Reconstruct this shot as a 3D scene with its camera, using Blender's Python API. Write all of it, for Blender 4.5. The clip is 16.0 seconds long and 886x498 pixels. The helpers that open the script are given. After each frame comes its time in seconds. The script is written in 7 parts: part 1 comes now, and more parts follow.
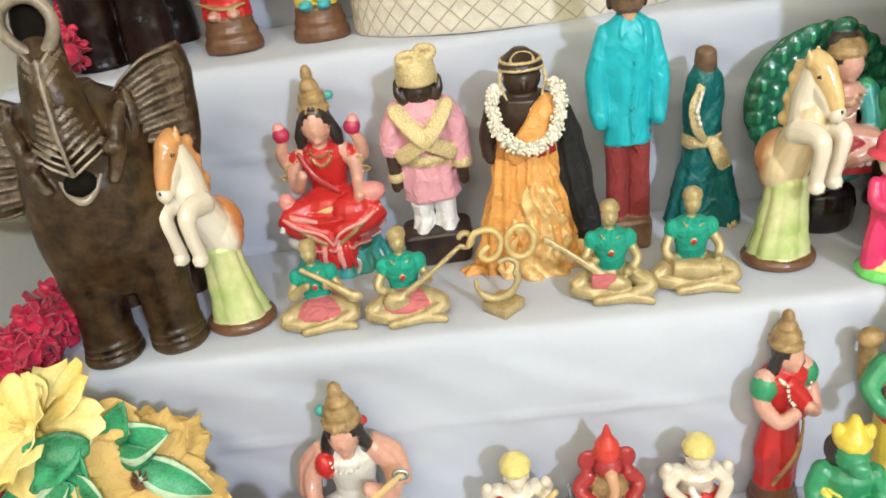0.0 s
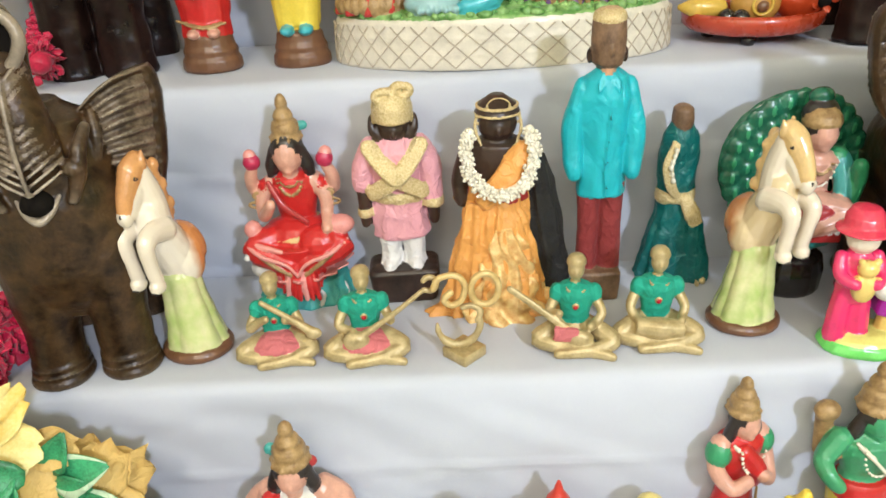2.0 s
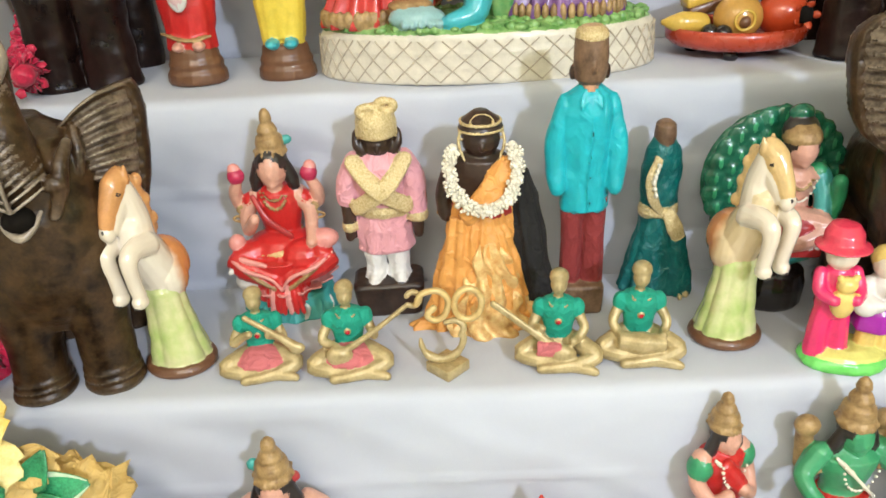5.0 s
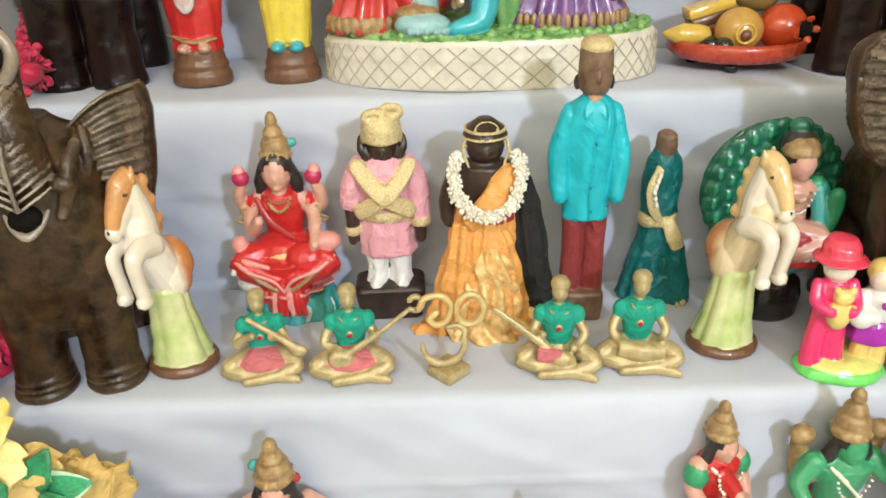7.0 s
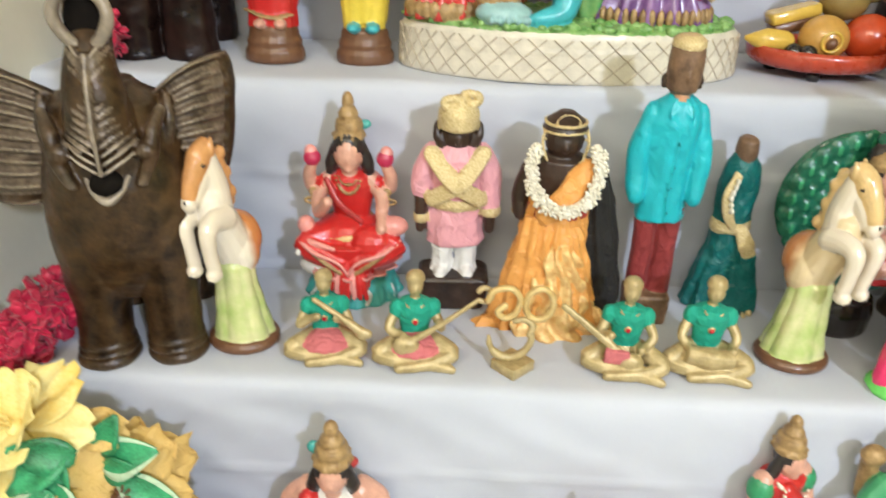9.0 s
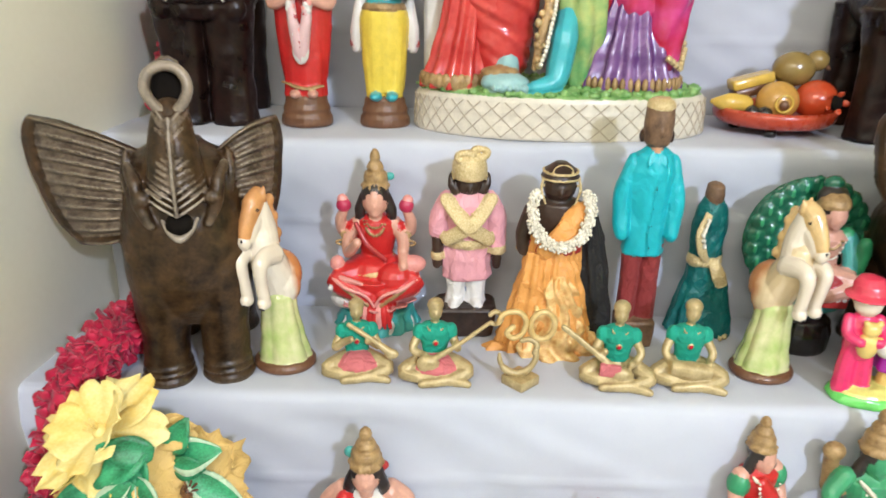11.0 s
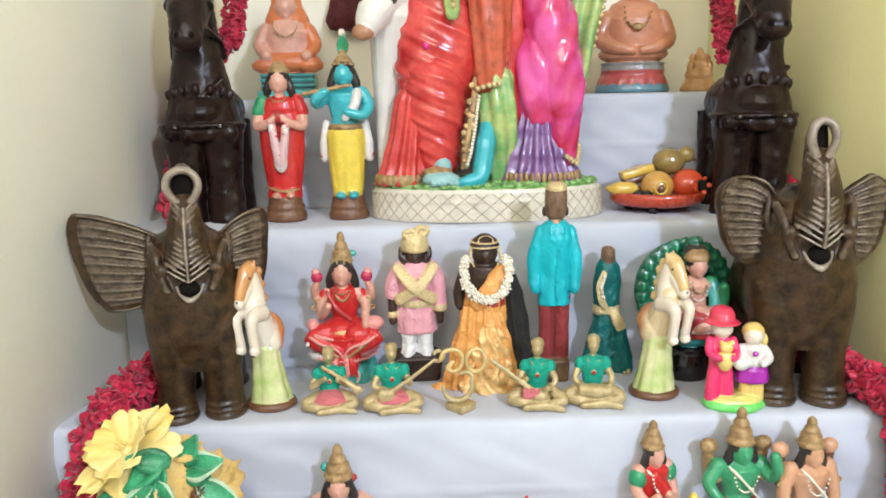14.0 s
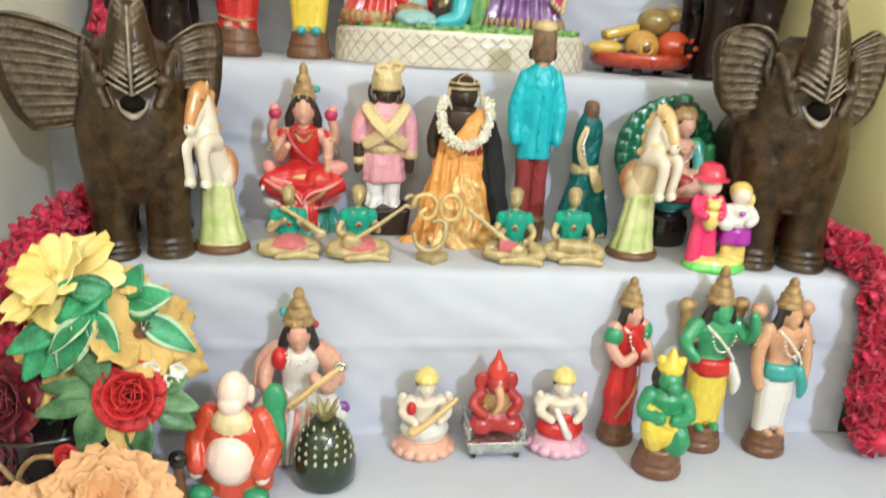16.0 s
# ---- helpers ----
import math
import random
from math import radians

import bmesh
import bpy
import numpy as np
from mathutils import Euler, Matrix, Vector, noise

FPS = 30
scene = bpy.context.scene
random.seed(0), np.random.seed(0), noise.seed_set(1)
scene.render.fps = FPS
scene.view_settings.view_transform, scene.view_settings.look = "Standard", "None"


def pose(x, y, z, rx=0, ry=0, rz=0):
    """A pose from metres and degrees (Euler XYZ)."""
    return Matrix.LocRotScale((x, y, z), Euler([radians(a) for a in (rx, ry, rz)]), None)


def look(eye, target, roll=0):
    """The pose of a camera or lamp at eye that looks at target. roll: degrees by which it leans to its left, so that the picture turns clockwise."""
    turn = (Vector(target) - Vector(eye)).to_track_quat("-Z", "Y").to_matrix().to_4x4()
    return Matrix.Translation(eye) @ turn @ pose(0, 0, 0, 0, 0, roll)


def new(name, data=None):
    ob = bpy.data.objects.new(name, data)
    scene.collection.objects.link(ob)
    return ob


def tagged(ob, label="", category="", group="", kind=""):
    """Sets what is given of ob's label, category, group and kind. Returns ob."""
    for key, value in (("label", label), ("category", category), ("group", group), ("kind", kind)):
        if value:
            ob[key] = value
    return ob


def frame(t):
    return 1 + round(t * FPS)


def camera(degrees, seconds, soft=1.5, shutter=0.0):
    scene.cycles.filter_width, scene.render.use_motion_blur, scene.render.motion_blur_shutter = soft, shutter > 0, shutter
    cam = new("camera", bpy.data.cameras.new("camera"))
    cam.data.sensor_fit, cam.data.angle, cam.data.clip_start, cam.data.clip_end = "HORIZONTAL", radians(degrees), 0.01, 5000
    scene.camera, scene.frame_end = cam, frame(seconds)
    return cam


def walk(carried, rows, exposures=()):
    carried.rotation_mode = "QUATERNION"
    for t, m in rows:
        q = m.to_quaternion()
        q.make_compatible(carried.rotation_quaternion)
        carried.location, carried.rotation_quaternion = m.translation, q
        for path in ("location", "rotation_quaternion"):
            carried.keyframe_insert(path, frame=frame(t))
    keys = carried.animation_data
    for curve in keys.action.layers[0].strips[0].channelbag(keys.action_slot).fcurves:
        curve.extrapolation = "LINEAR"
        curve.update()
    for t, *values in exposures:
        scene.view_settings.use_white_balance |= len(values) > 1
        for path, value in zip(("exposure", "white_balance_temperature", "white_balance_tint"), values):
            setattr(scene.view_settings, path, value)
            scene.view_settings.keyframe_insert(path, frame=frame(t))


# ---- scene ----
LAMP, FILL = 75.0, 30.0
cam = camera(61.7, 16.0, soft=1.6, shutter=0.5)
PATH = [
    (0, (-0.042, -0.72, 1.018), (-0.151, 1.064, 0.12), -7.83),
    (0.5, (-0.039, -0.711, 1.021), (-0.122, 1.08, 0.133), -6.88),
    (1, (-0.01, -0.704, 1.033), (-0.086, 1.091, 0.152), -5.03),
    (1.5, (-0.02, -0.698, 1.04), (-0.056, 1.095, 0.155), -3.05),
    (2, (-0.021, -0.693, 1.046), (-0.079, 1.102, 0.165), -3.23),
    (2.5, (-0.029, -0.69, 1.044), (-0.096, 1.104, 0.16), -2.88),
    (3, (-0.018, -0.693, 1.049), (-0.069, 1.103, 0.171), -2.97),
    (3.5, (-0.02, -0.695, 1.054), (-0.053, 1.102, 0.177), -2.67),
    (4, (-0.015, -0.692, 1.05), (-0.043, 1.106, 0.177), -2.8),
    (6.5, (-0.01, -0.689, 1.074), (-0.061, 1.109, 0.201), -2.88),
    (7, (-0.025, -0.695, 1.066), (-0.035, 1.107, 0.196), -1.51),
    (7.5, (-0.037, -0.682, 1.057), (0.031, 1.114, 0.18), 0.26),
    (8, (-0.066, -0.678, 1.041), (0.072, 1.114, 0.167), 3.16),
    (8.5, (-0.089, -0.686, 1.035), (-0.078, 1.107, 0.148), 3.28),
    (9, (-0.087, -0.688, 1.055), (-0.143, 1.107, 0.175), 1.66),
    (9.2, (-0.086, -0.687, 1.069), (-0.197, 1.108, 0.194), 0.56),
    (11.3, (-0.119, -0.924, 1.072), (-0.15, 0.975, 0.445), 1.35),
    (11.5, (-0.122, -0.994, 1.069), (-0.147, 0.926, 0.508), 1.71),
    (12, (-0.118, -1.069, 1.047), (-0.051, 0.876, 0.587), 1.97),
    (12.5, (-0.111, -1.096, 1.061), (-0.114, 0.86, 0.64), 0.19),
    (13, (-0.088, -1.123, 1.065), (-0.101, 0.838, 0.669), -0.47),
    (13.5, (-0.069, -1.121, 1.062), (-0.08, 0.839, 0.664), -0.97),
    (14, (-0.06, -1.129, 1.058), (-0.044, 0.833, 0.668), -1.1),
    (14.5, (-0.087, -1.126, 1.021), (0.071, 0.828, 0.62), 1.16),
    (15, (-0.093, -1.119, 0.996), (0.12, 0.819, 0.549), 1.99),
    (15.5, (-0.116, -1.097, 0.96), (0.12, 0.826, 0.464), 2.98),
    (16, (-0.135, -1.055, 0.918), (0.086, 0.84, 0.319), 3.31),
]
BALANCE = [(0, 0, 6350, 19), (9.2, 0, 6350, 19), (11.3, 0, 6050, 22), (14, 0, 5950, 22), (15.2, 0, 6350, 18), (16, 0, 6250, 18)]
walk(cam, [(t, look(eye, target, roll)) for t, eye, target, roll in PATH], BALANCE)

from mathutils import bvhtree

# ---- light ----
world = bpy.data.worlds.new("room_air")
scene.world = world
world.use_nodes = True
world.node_tree.nodes["Background"].inputs[0].default_value = (0.9, 0.93, 1.0, 1)
world.node_tree.nodes["Background"].inputs[1].default_value = 0.03


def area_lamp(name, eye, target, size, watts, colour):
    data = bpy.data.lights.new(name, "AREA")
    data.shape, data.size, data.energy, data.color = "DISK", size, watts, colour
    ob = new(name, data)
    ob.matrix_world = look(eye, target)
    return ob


area_lamp("room_lamp", (1.3, -3.0, 2.28), (-0.2, 0.2, 0.8), 0.2, LAMP, (0.79, 0.91, 1.0))
# unseen warm fill added for the room's ambient bounce; no fixture hangs here
area_lamp("warm_fill_light", (-0.25, -1.8, 2.4), (0.5, 0.3, 0.9), 1.0, FILL, (1.0, 0.92, 0.68))

# ---- materials ----
_made = {}


def surface(name, a, b, rough=0.4, metal=0.0, scale=30.0, bump=0.15, fine=220.0, coat=0.0, ridge=None, sheen=0.0, rvar=0.12, gloss=0.5, crease=0.0):
    """Two tones mixed by noise at two scales, with fine relief."""
    if name in _made:
        return _made[name]
    m = bpy.data.materials.new(name)
    m.use_nodes = True
    n, l = m.node_tree.nodes, m.node_tree.links
    p = n["Principled BSDF"]
    co = n.new("ShaderNodeTexCoord")
    big, small = n.new("ShaderNodeTexNoise"), n.new("ShaderNodeTexNoise")
    for t, s, d in ((big, scale, 3), (small, fine, 4)):
        t.inputs["Scale"].default_value, t.inputs["Detail"].default_value = s, d
        l.new(co.outputs["Object"], t.inputs["Vector"])
    add = n.new("ShaderNodeMath")
    add.operation = "MULTIPLY_ADD"
    l.new(small.outputs["Fac"], add.inputs[0])
    add.inputs[1].default_value = 0.45
    l.new(big.outputs["Fac"], add.inputs[2])
    ramp = n.new("ShaderNodeValToRGB")
    ramp.color_ramp.elements[0].position, ramp.color_ramp.elements[1].position = 0.52, 0.92
    ramp.color_ramp.elements[0].color, ramp.color_ramp.elements[1].color = (*a, 1), (*b, 1)
    l.new(add.outputs[0], ramp.inputs["Fac"])
    out = ramp.outputs["Color"]
    if ridge:
        geo, step, mix = n.new("ShaderNodeNewGeometry"), n.new("ShaderNodeValToRGB"), n.new("ShaderNodeMixRGB")
        step.color_ramp.elements[0].position, step.color_ramp.elements[1].position = 0.515, 0.6
        l.new(geo.outputs["Pointiness"], step.inputs["Fac"])
        l.new(step.outputs["Color"], mix.inputs["Fac"])
        l.new(out, mix.inputs["Color1"])
        mix.inputs["Color2"].default_value = (*ridge, 1)
        out = mix.outputs["Color"]
    l.new(out, p.inputs["Base Color"])
    rr = n.new("ShaderNodeMapRange")
    rr.inputs["To Min"].default_value, rr.inputs["To Max"].default_value = max(0.03, rough - rvar), min(1, rough + rvar)
    l.new(big.outputs["Fac"], rr.inputs["Value"])
    l.new(rr.outputs["Result"], p.inputs["Roughness"])
    p.inputs["Metallic"].default_value = metal
    p.inputs["Specular IOR Level"].default_value = gloss
    p.inputs["Coat Weight"].default_value = coat
    p.inputs["Coat Roughness"].default_value = 0.12
    p.inputs["Sheen Weight"].default_value = sheen
    if bump:
        bp = n.new("ShaderNodeBump")
        bp.inputs["Strength"].default_value, bp.inputs["Distance"].default_value = bump, 0.002
        l.new(add.outputs[0], bp.inputs["Height"])
        l.new(bp.outputs["Normal"], p.inputs["Normal"])
        if crease:
            wr, b2 = n.new("ShaderNodeTexNoise"), n.new("ShaderNodeBump")
            wr.inputs["Scale"].default_value, wr.inputs["Detail"].default_value, wr.inputs["Distortion"].default_value = crease, 2, 1.6
            l.new(co.outputs["Object"], wr.inputs["Vector"])
            b2.inputs["Strength"].default_value, b2.inputs["Distance"].default_value = 0.7, 0.006
            l.new(wr.outputs["Fac"], b2.inputs["Height"])
            l.new(b2.outputs["Normal"], bp.inputs["Normal"])
    _made[name] = m
    return m


def paint(name, rgb, rough=0.34, coat=0.2, wear=0.72):
    """Glossy brushed paint on plaster."""
    return surface(name, tuple(c * (wear + 0.1) for c in rgb), rgb, rough, 0, 55, 0.3, 320, coat)


def cloth(name, rgb, rough=0.75, low=0.7, sheen=0.04):
    return surface(name, tuple(c * (low * 0.4 + 0.6) for c in rgb), rgb, rough, 0, 24, 0.35, 900, 0, sheen=sheen, crease=55.0)


SKIN = paint("pink_skin_paint", (0.72, 0.38, 0.28))
TANSKIN = paint("tan_skin_paint", (0.66, 0.35, 0.20))
HAIR = paint("black_hair_paint", (0.025, 0.018, 0.016), 0.35)
GOLD = surface("old_gold_paint", (0.24, 0.14, 0.055), (0.46, 0.30, 0.13), 0.45, 0.12, 70, 0.6, 300)
BRASS = surface("pale_brass", (0.36, 0.27, 0.12), (0.56, 0.44, 0.23), 0.4, 0.25, 60, 0.3, 260)
PALEGOLD = surface("pale_gold_paint", (0.56, 0.38, 0.14), (0.72, 0.54, 0.24), 0.38, 0.2, 60, 0.3, 260)
LACE = surface("gold_lace", (0.56, 0.41, 0.17), (0.80, 0.66, 0.38), 0.42, 0.3, 420, 0.8, 900)
RED = paint("red_paint", (0.62, 0.025, 0.022))
DEEPRED = paint("deep_red_paint", (0.42, 0.03, 0.03))
PINK = paint("lotus_pink_paint", (0.82, 0.33, 0.29))
WHITE = paint("white_paint", (0.72, 0.69, 0.64), wear=0.85)
GREEN = paint("green_paint", (0.03, 0.30, 0.13))
DARKGREEN = paint("feather_green_paint", (0.015, 0.16, 0.09), 0.25, wear=0.45)
TEALPAINT = paint("teal_paint", (0.05, 0.36, 0.33))
SKYBLUE = paint("turquoise_skin_paint", (0.05, 0.46, 0.52))
YELLOW = paint("yellow_paint", (0.82, 0.62, 0.07))
BROWN = paint("brown_plinth_paint", (0.17, 0.075, 0.035), 0.35)
PURPLE = paint("purple_paint", (0.22, 0.05, 0.30))
MAGENTA = paint("magenta_paint", (0.72, 0.03, 0.24))
CREAM = paint("cream_glaze", (0.74, 0.65, 0.52), 0.18, 0.6, 0.9)
ORANGEGLAZE = paint("orange_brown_glaze", (0.66, 0.31, 0.11), 0.2, 0.6)
LIME = surface("pale_green_glaze", (0.42, 0.54, 0.17), (0.68, 0.66, 0.36), 0.2, 0, 26, 0.2, 90, 0.6)
PALETAN = paint("tan_glaze", (0.74, 0.50, 0.22), 0.2, 0.6)
WOOD = surface("dark_ebony_wood", (0.02, 0.011, 0.008), (0.055, 0.028, 0.018), 0.36, 0, 30, 0.3, 180)
HEADWOOD = surface("worn_brown_wood", (0.10, 0.055, 0.03), (0.24, 0.14, 0.08), 0.5, 0, 45, 0.4, 250)
BLACK = surface("black_lacquer", (0.012, 0.010, 0.010), (0.03, 0.022, 0.02), 0.18, 0, 20, 0.05, 200, 0.4)
BRONZE = surface("bronzed_terracotta", (0.011, 0.0055, 0.0026), (0.074, 0.038, 0.015), 0.34, 0.1, 38, 0.7, 170, 0.0, ridge=(0.42, 0.34, 0.24), gloss=0.4)
EARPANEL = surface("brushed_silver_brown", (0.052, 0.034, 0.022), (0.20, 0.15, 0.105), 0.36, 0.15, 60, 0.5, 240, ridge=(0.5, 0.43, 0.34), gloss=0.45)
DARKHORSE = surface("dark_brown_terracotta", (0.006, 0.003, 0.0026), (0.022, 0.0095, 0.007), 0.3, 0, 26, 0.5, 160, 0.0, gloss=0.25)
# near-black colour painted as the shade inside mouths, nostrils and other openings
HOLLOWSHADE = surface("shade_in_hollows", (0.008, 0.006, 0.005), (0.012, 0.01, 0.008), 0.9, 0, 30, 0, gloss=0.05)
GREENSHIRT = cloth("green_felt", (0.0, 0.34, 0.23))
PINKFELT = cloth("pink_felt", (0.62, 0.16, 0.17))
GEM = surface("red_gem", (0.4, 0.01, 0.02), (0.6, 0.03, 0.05), 0.1, 0, 20, 0)
PINKSILK = cloth("pink_silk", (0.80, 0.37, 0.42), 0.42, 0.75, 0.1)
WHITECLOTH = cloth("white_cotton", (0.85, 0.83, 0.8))
ORANGESILK = cloth("orange_silk", (0.80, 0.36, 0.085), 0.42, 0.7, 0.05)
GOLDSILK = surface("gold_brocade", (0.66, 0.33, 0.10), (0.84, 0.60, 0.25), 0.35, 0.2, 120, 0.7, 500)
BLACKCLOTH = cloth("black_cotton", (0.010, 0.009, 0.009), 0.8, 0.7, 0.0)
AQUASILK = surface("turquoise_silk", (0.0, 0.37, 0.44), (0.0, 0.46, 0.54), 0.36, 0, 24, 0.2, 900, 0, sheen=0.05, crease=24.0)
MAROON = cloth("maroon_cotton", (0.27, 0.03, 0.03))
TEALSILK = cloth("teal_silk", (0.0, 0.135, 0.13), 0.38, 0.3, 0.0)
PEARL = surface("pearl_beads", (0.72, 0.66, 0.52), (0.86, 0.82, 0.70), 0.25, 0, 60, 0.1, 200, 0.3)
REDPETAL = surface("crimson_petal", (0.36, 0.006, 0.03), (0.68, 0.014, 0.07), 0.5, 0, 26, 0.3, 300, 0, sheen=0.2)
YELLOWPETAL = surface("yellow_petal", (0.80, 0.56, 0.12), (0.88, 0.78, 0.36), 0.6, 0, 20, 0.25, 300)
PEACHPETAL = cloth("peach_petal", (0.82, 0.46, 0.22), 0.6, 0.75)
OCHREPETAL = cloth("ochre_petal", (0.76, 0.50, 0.16), 0.6, 0.6)
ROSEPETAL = cloth("rose_petal", (0.62, 0.02, 0.02), 0.5, 0.5)
WHITEPETAL = cloth("white_petal", (0.85, 0.85, 0.8), 0.6, 0.85)
LEAF = surface("green_leaf", (0.008, 0.09, 0.03), (0.05, 0.44, 0.19), 0.42, 0, 24, 0.4, 400)
LEAFRIM = cloth("pale_leaf_rim", (0.50, 0.66, 0.45), 0.5, 0.6)
PALELEAF = surface("dull_green_leaf", (0.03, 0.10, 0.035), (0.16, 0.32, 0.15), 0.45, 0, 30, 0.4, 400)
SILVER = surface("silver_foil", (0.5, 0.5, 0.48), (0.75, 0.74, 0.7), 0.25, 0.9, 60, 0.4, 260)
SHEET = surface("white_bed_sheet", (0.50, 0.53, 0.605), (0.565, 0.59, 0.665), 0.85, 0, 5, 0.25, 1100, 0, sheen=0.1)
# cream wall with the yellow of warm ambient light put into its colour
WARMLITWALL = surface("cream_wall_warm_light_tint", (0.85, 0.805, 0.42), (0.90, 0.855, 0.47), 0.7, 0, 3, 0.12, 90)
CREAMWALL = surface("pale_cream_wall_paint", (0.89, 0.862, 0.71), (0.93, 0.90, 0.75), 0.7, 0, 3, 0.12, 90)
FLOORTILE = surface("grey_floor", (0.3, 0.28, 0.25), (0.42, 0.4, 0.36), 0.4, 0, 4, 0.1, 80)
CEILPAINT = surface("white_ceiling_paint", (0.74, 0.73, 0.7), (0.8, 0.79, 0.76), 0.8, 0, 3, 0.1, 90)


# hand-made unevenness of cloth and clay: height and frequency
RUMPLE = {ORANGESILK: (0.0026, 62), GOLDSILK: (0.0026, 70), AQUASILK: (0.0018, 42), MAROON: (0.0012, 55), TEALSILK: (0.0024, 66), PINKSILK: (0.0016, 60), WHITECLOTH: (0.0014, 80), BLACKCLOTH: (0.002, 50),
          BRONZE: (0.0011, 45), EARPANEL: (0.0005, 60), DARKHORSE: (0.0014, 60), LIME: (0.0006, 60), GREENSHIRT: (0.0006, 90), SHEET: (0.0, 1.0), WARMLITWALL: (0.0, 1.0), CREAMWALL: (0.0, 1.0), FLOORTILE: (0.0, 1.0), CEILPAINT: (0.0, 1.0), HEADWOOD: (0.0006, 60), REDPETAL: (0.0, 1.0)}


# ---- mesh kit ----
class Kit:
    """Collects shaped pieces, each with its paint, into one mesh."""

    def __init__(self):
        self.v, self.f, self.fm, self.mats = [], [], [], []
        self.m = Matrix.Identity(4)
        self.thick = 0.0012

    def slot(self, mat):
        if mat not in self.mats:
            self.mats.append(mat)
        return self.mats.index(mat)

    def skin(self, rings, mat, closed=True, cap=True):
        """Joins rings of points into a surface."""
        s, n, base = self.slot(mat), len(rings[0]), len(self.v)
        for r in rings:
            self.v += [self.m @ Vector(p) for p in r]
        for i in range(len(rings) - 1):
            for j in range(n if closed else n - 1):
                k = (j + 1) % n
                a, b = base + i * n, base + (i + 1) * n
                self.f.append((a + j, a + k, b + k, b + j))
                self.fm.append(s)
        if cap and closed:
            for i, turn in ((0, -1), (len(rings) - 1, 1)):
                ids = [base + i * n + j for j in range(n)][::turn]
                self.f.append(ids)
                self.fm.append(s)
        return self

    def ball(self, c, r, mat, rot=(0, 0, 0), seg=14, rows=9):
        r = (r, r, r) if isinstance(r, (int, float)) else r
        q = Euler([radians(a) for a in rot]).to_matrix()
        rings = []
        for i in range(rows):
            a = math.pi * (0.03 + 0.94 * i / (rows - 1)) - math.pi / 2
            rings.append([Vector(c) + q @ Vector((r[0] * math.cos(a) * math.cos(t), r[1] * math.cos(a) * math.sin(t), r[2] * math.sin(a)))
                          for t in (2 * math.pi * j / seg for j in range(seg))])
        return self.skin(rings, mat)

    def tube(self, pts, rad, mat, seg=10, flat=1.0, round_ends=True):
        """A rounded rod along points, with a radius for each."""
        pts = [Vector(p) for p in pts]
        rad = [rad] * len(pts) if isinstance(rad, (int, float)) else list(rad)
        if len(pts) > 2:
            sm, sr = [], []
            for i in range(len(pts) - 1):
                p0, p1, p2, p3 = pts[max(i - 1, 0)], pts[i], pts[i + 1], pts[min(i + 2, len(pts) - 1)]
                for k in range(4):
                    t = k / 4
                    sm.append(0.5 * ((2 * p1) + (p2 - p0) * t + (2 * p0 - 5 * p1 + 4 * p2 - p3) * t * t + (3 * p1 - p0 - 3 * p2 + p3) * t ** 3))
                    sr.append(rad[i] + (rad[i + 1] - rad[i]) * t)
            pts, rad = sm + [pts[-1]], sr + [rad[-1]]
        if round_ends:
            d0, d1 = (pts[0] - pts[1]).normalized(), (pts[-1] - pts[-2]).normalized()
            a, b, ra, rb = pts[0], pts[-1], rad[0], rad[-1]
            pts = [a + d0 * ra * 0.85, a + d0 * ra * 0.5] + pts + [b + d1 * rb * 0.5, b + d1 * rb * 0.85]
            rad = [ra * 0.35, ra * 0.82] + rad + [rb * 0.82, rb * 0.35]
        rings, side = [], None
        for i, p in enumerate(pts):
            d = (pts[min(i + 1, len(pts) - 1)] - pts[max(i - 1, 0)]).normalized()
            if side is None:
                side = d.orthogonal().normalized()
                if abs(d.x) < 0.9:
                    side = (Vector((1, 0, 0)) - d * d.x).normalized()
            side = (side - d * side.dot(d)).normalized()
            up = d.cross(side)
            rings.append([p + side * rad[i] * math.cos(t) + up * rad[i] * flat * math.sin(t) for t in (2 * math.pi * j / seg for j in range(seg))])
        return self.skin(rings, mat)

    def lathe(self, c, prof, mat, sx=1.0, sy=1.0, pleats=0, depth=0.0, seg=20, lean=(0, 0)):
        """Turned shape: profile of (radius, height), optionally pleated (deeper towards its start)."""
        if pleats:
            seg = max(seg, pleats * 4)
        rings = []
        if mat in RUMPLE and len(prof) > 3:
            prof = [(a[0] + (b[0] - a[0]) * i / 3, a[1] + (b[1] - a[1]) * i / 3) for a, b in zip(prof, prof[1:]) for i in range(3)] + [prof[-1]]
            seg = max(seg, 36)
        z0, z1 = prof[0][1], prof[-1][1]
        for r, z in prof:
            k = 1 - (z - z0) / (z1 - z0 + 1e-9)
            ring = []
            for j in range(seg):
                t = 2 * math.pi * j / seg
                w = r * (1 + depth * k * math.cos(pleats * t))
                ring.append((c[0] + sx * w * math.cos(t) + lean[0] * (z - z0), c[1] + sy * w * math.sin(t) + lean[1] * (z - z0), c[2] + z))
            rings.append(ring)
        return self.skin(rings, mat)

    def block(self, c, size, mat, rz=0, bev=0.12, taper=1.0):
        """A box with rounded upright edges and chamfered rims."""
        hx, hy, h = size[0] / 2, size[1] / 2, size[2]
        b = bev * min(size)
        q = Matrix.Rotation(radians(rz), 3, "Z")

        def ring(z, k, ins):
            x, y, r = hx * k - ins, hy * k - ins, b
            pts = []
            for sx_, sy_, a0 in ((1, 1, 0), (-1, 1, 90), (-1, -1, 180), (1, -1, 270)):
                for a in (0, 45, 90):
                    w = radians(a0 + a)
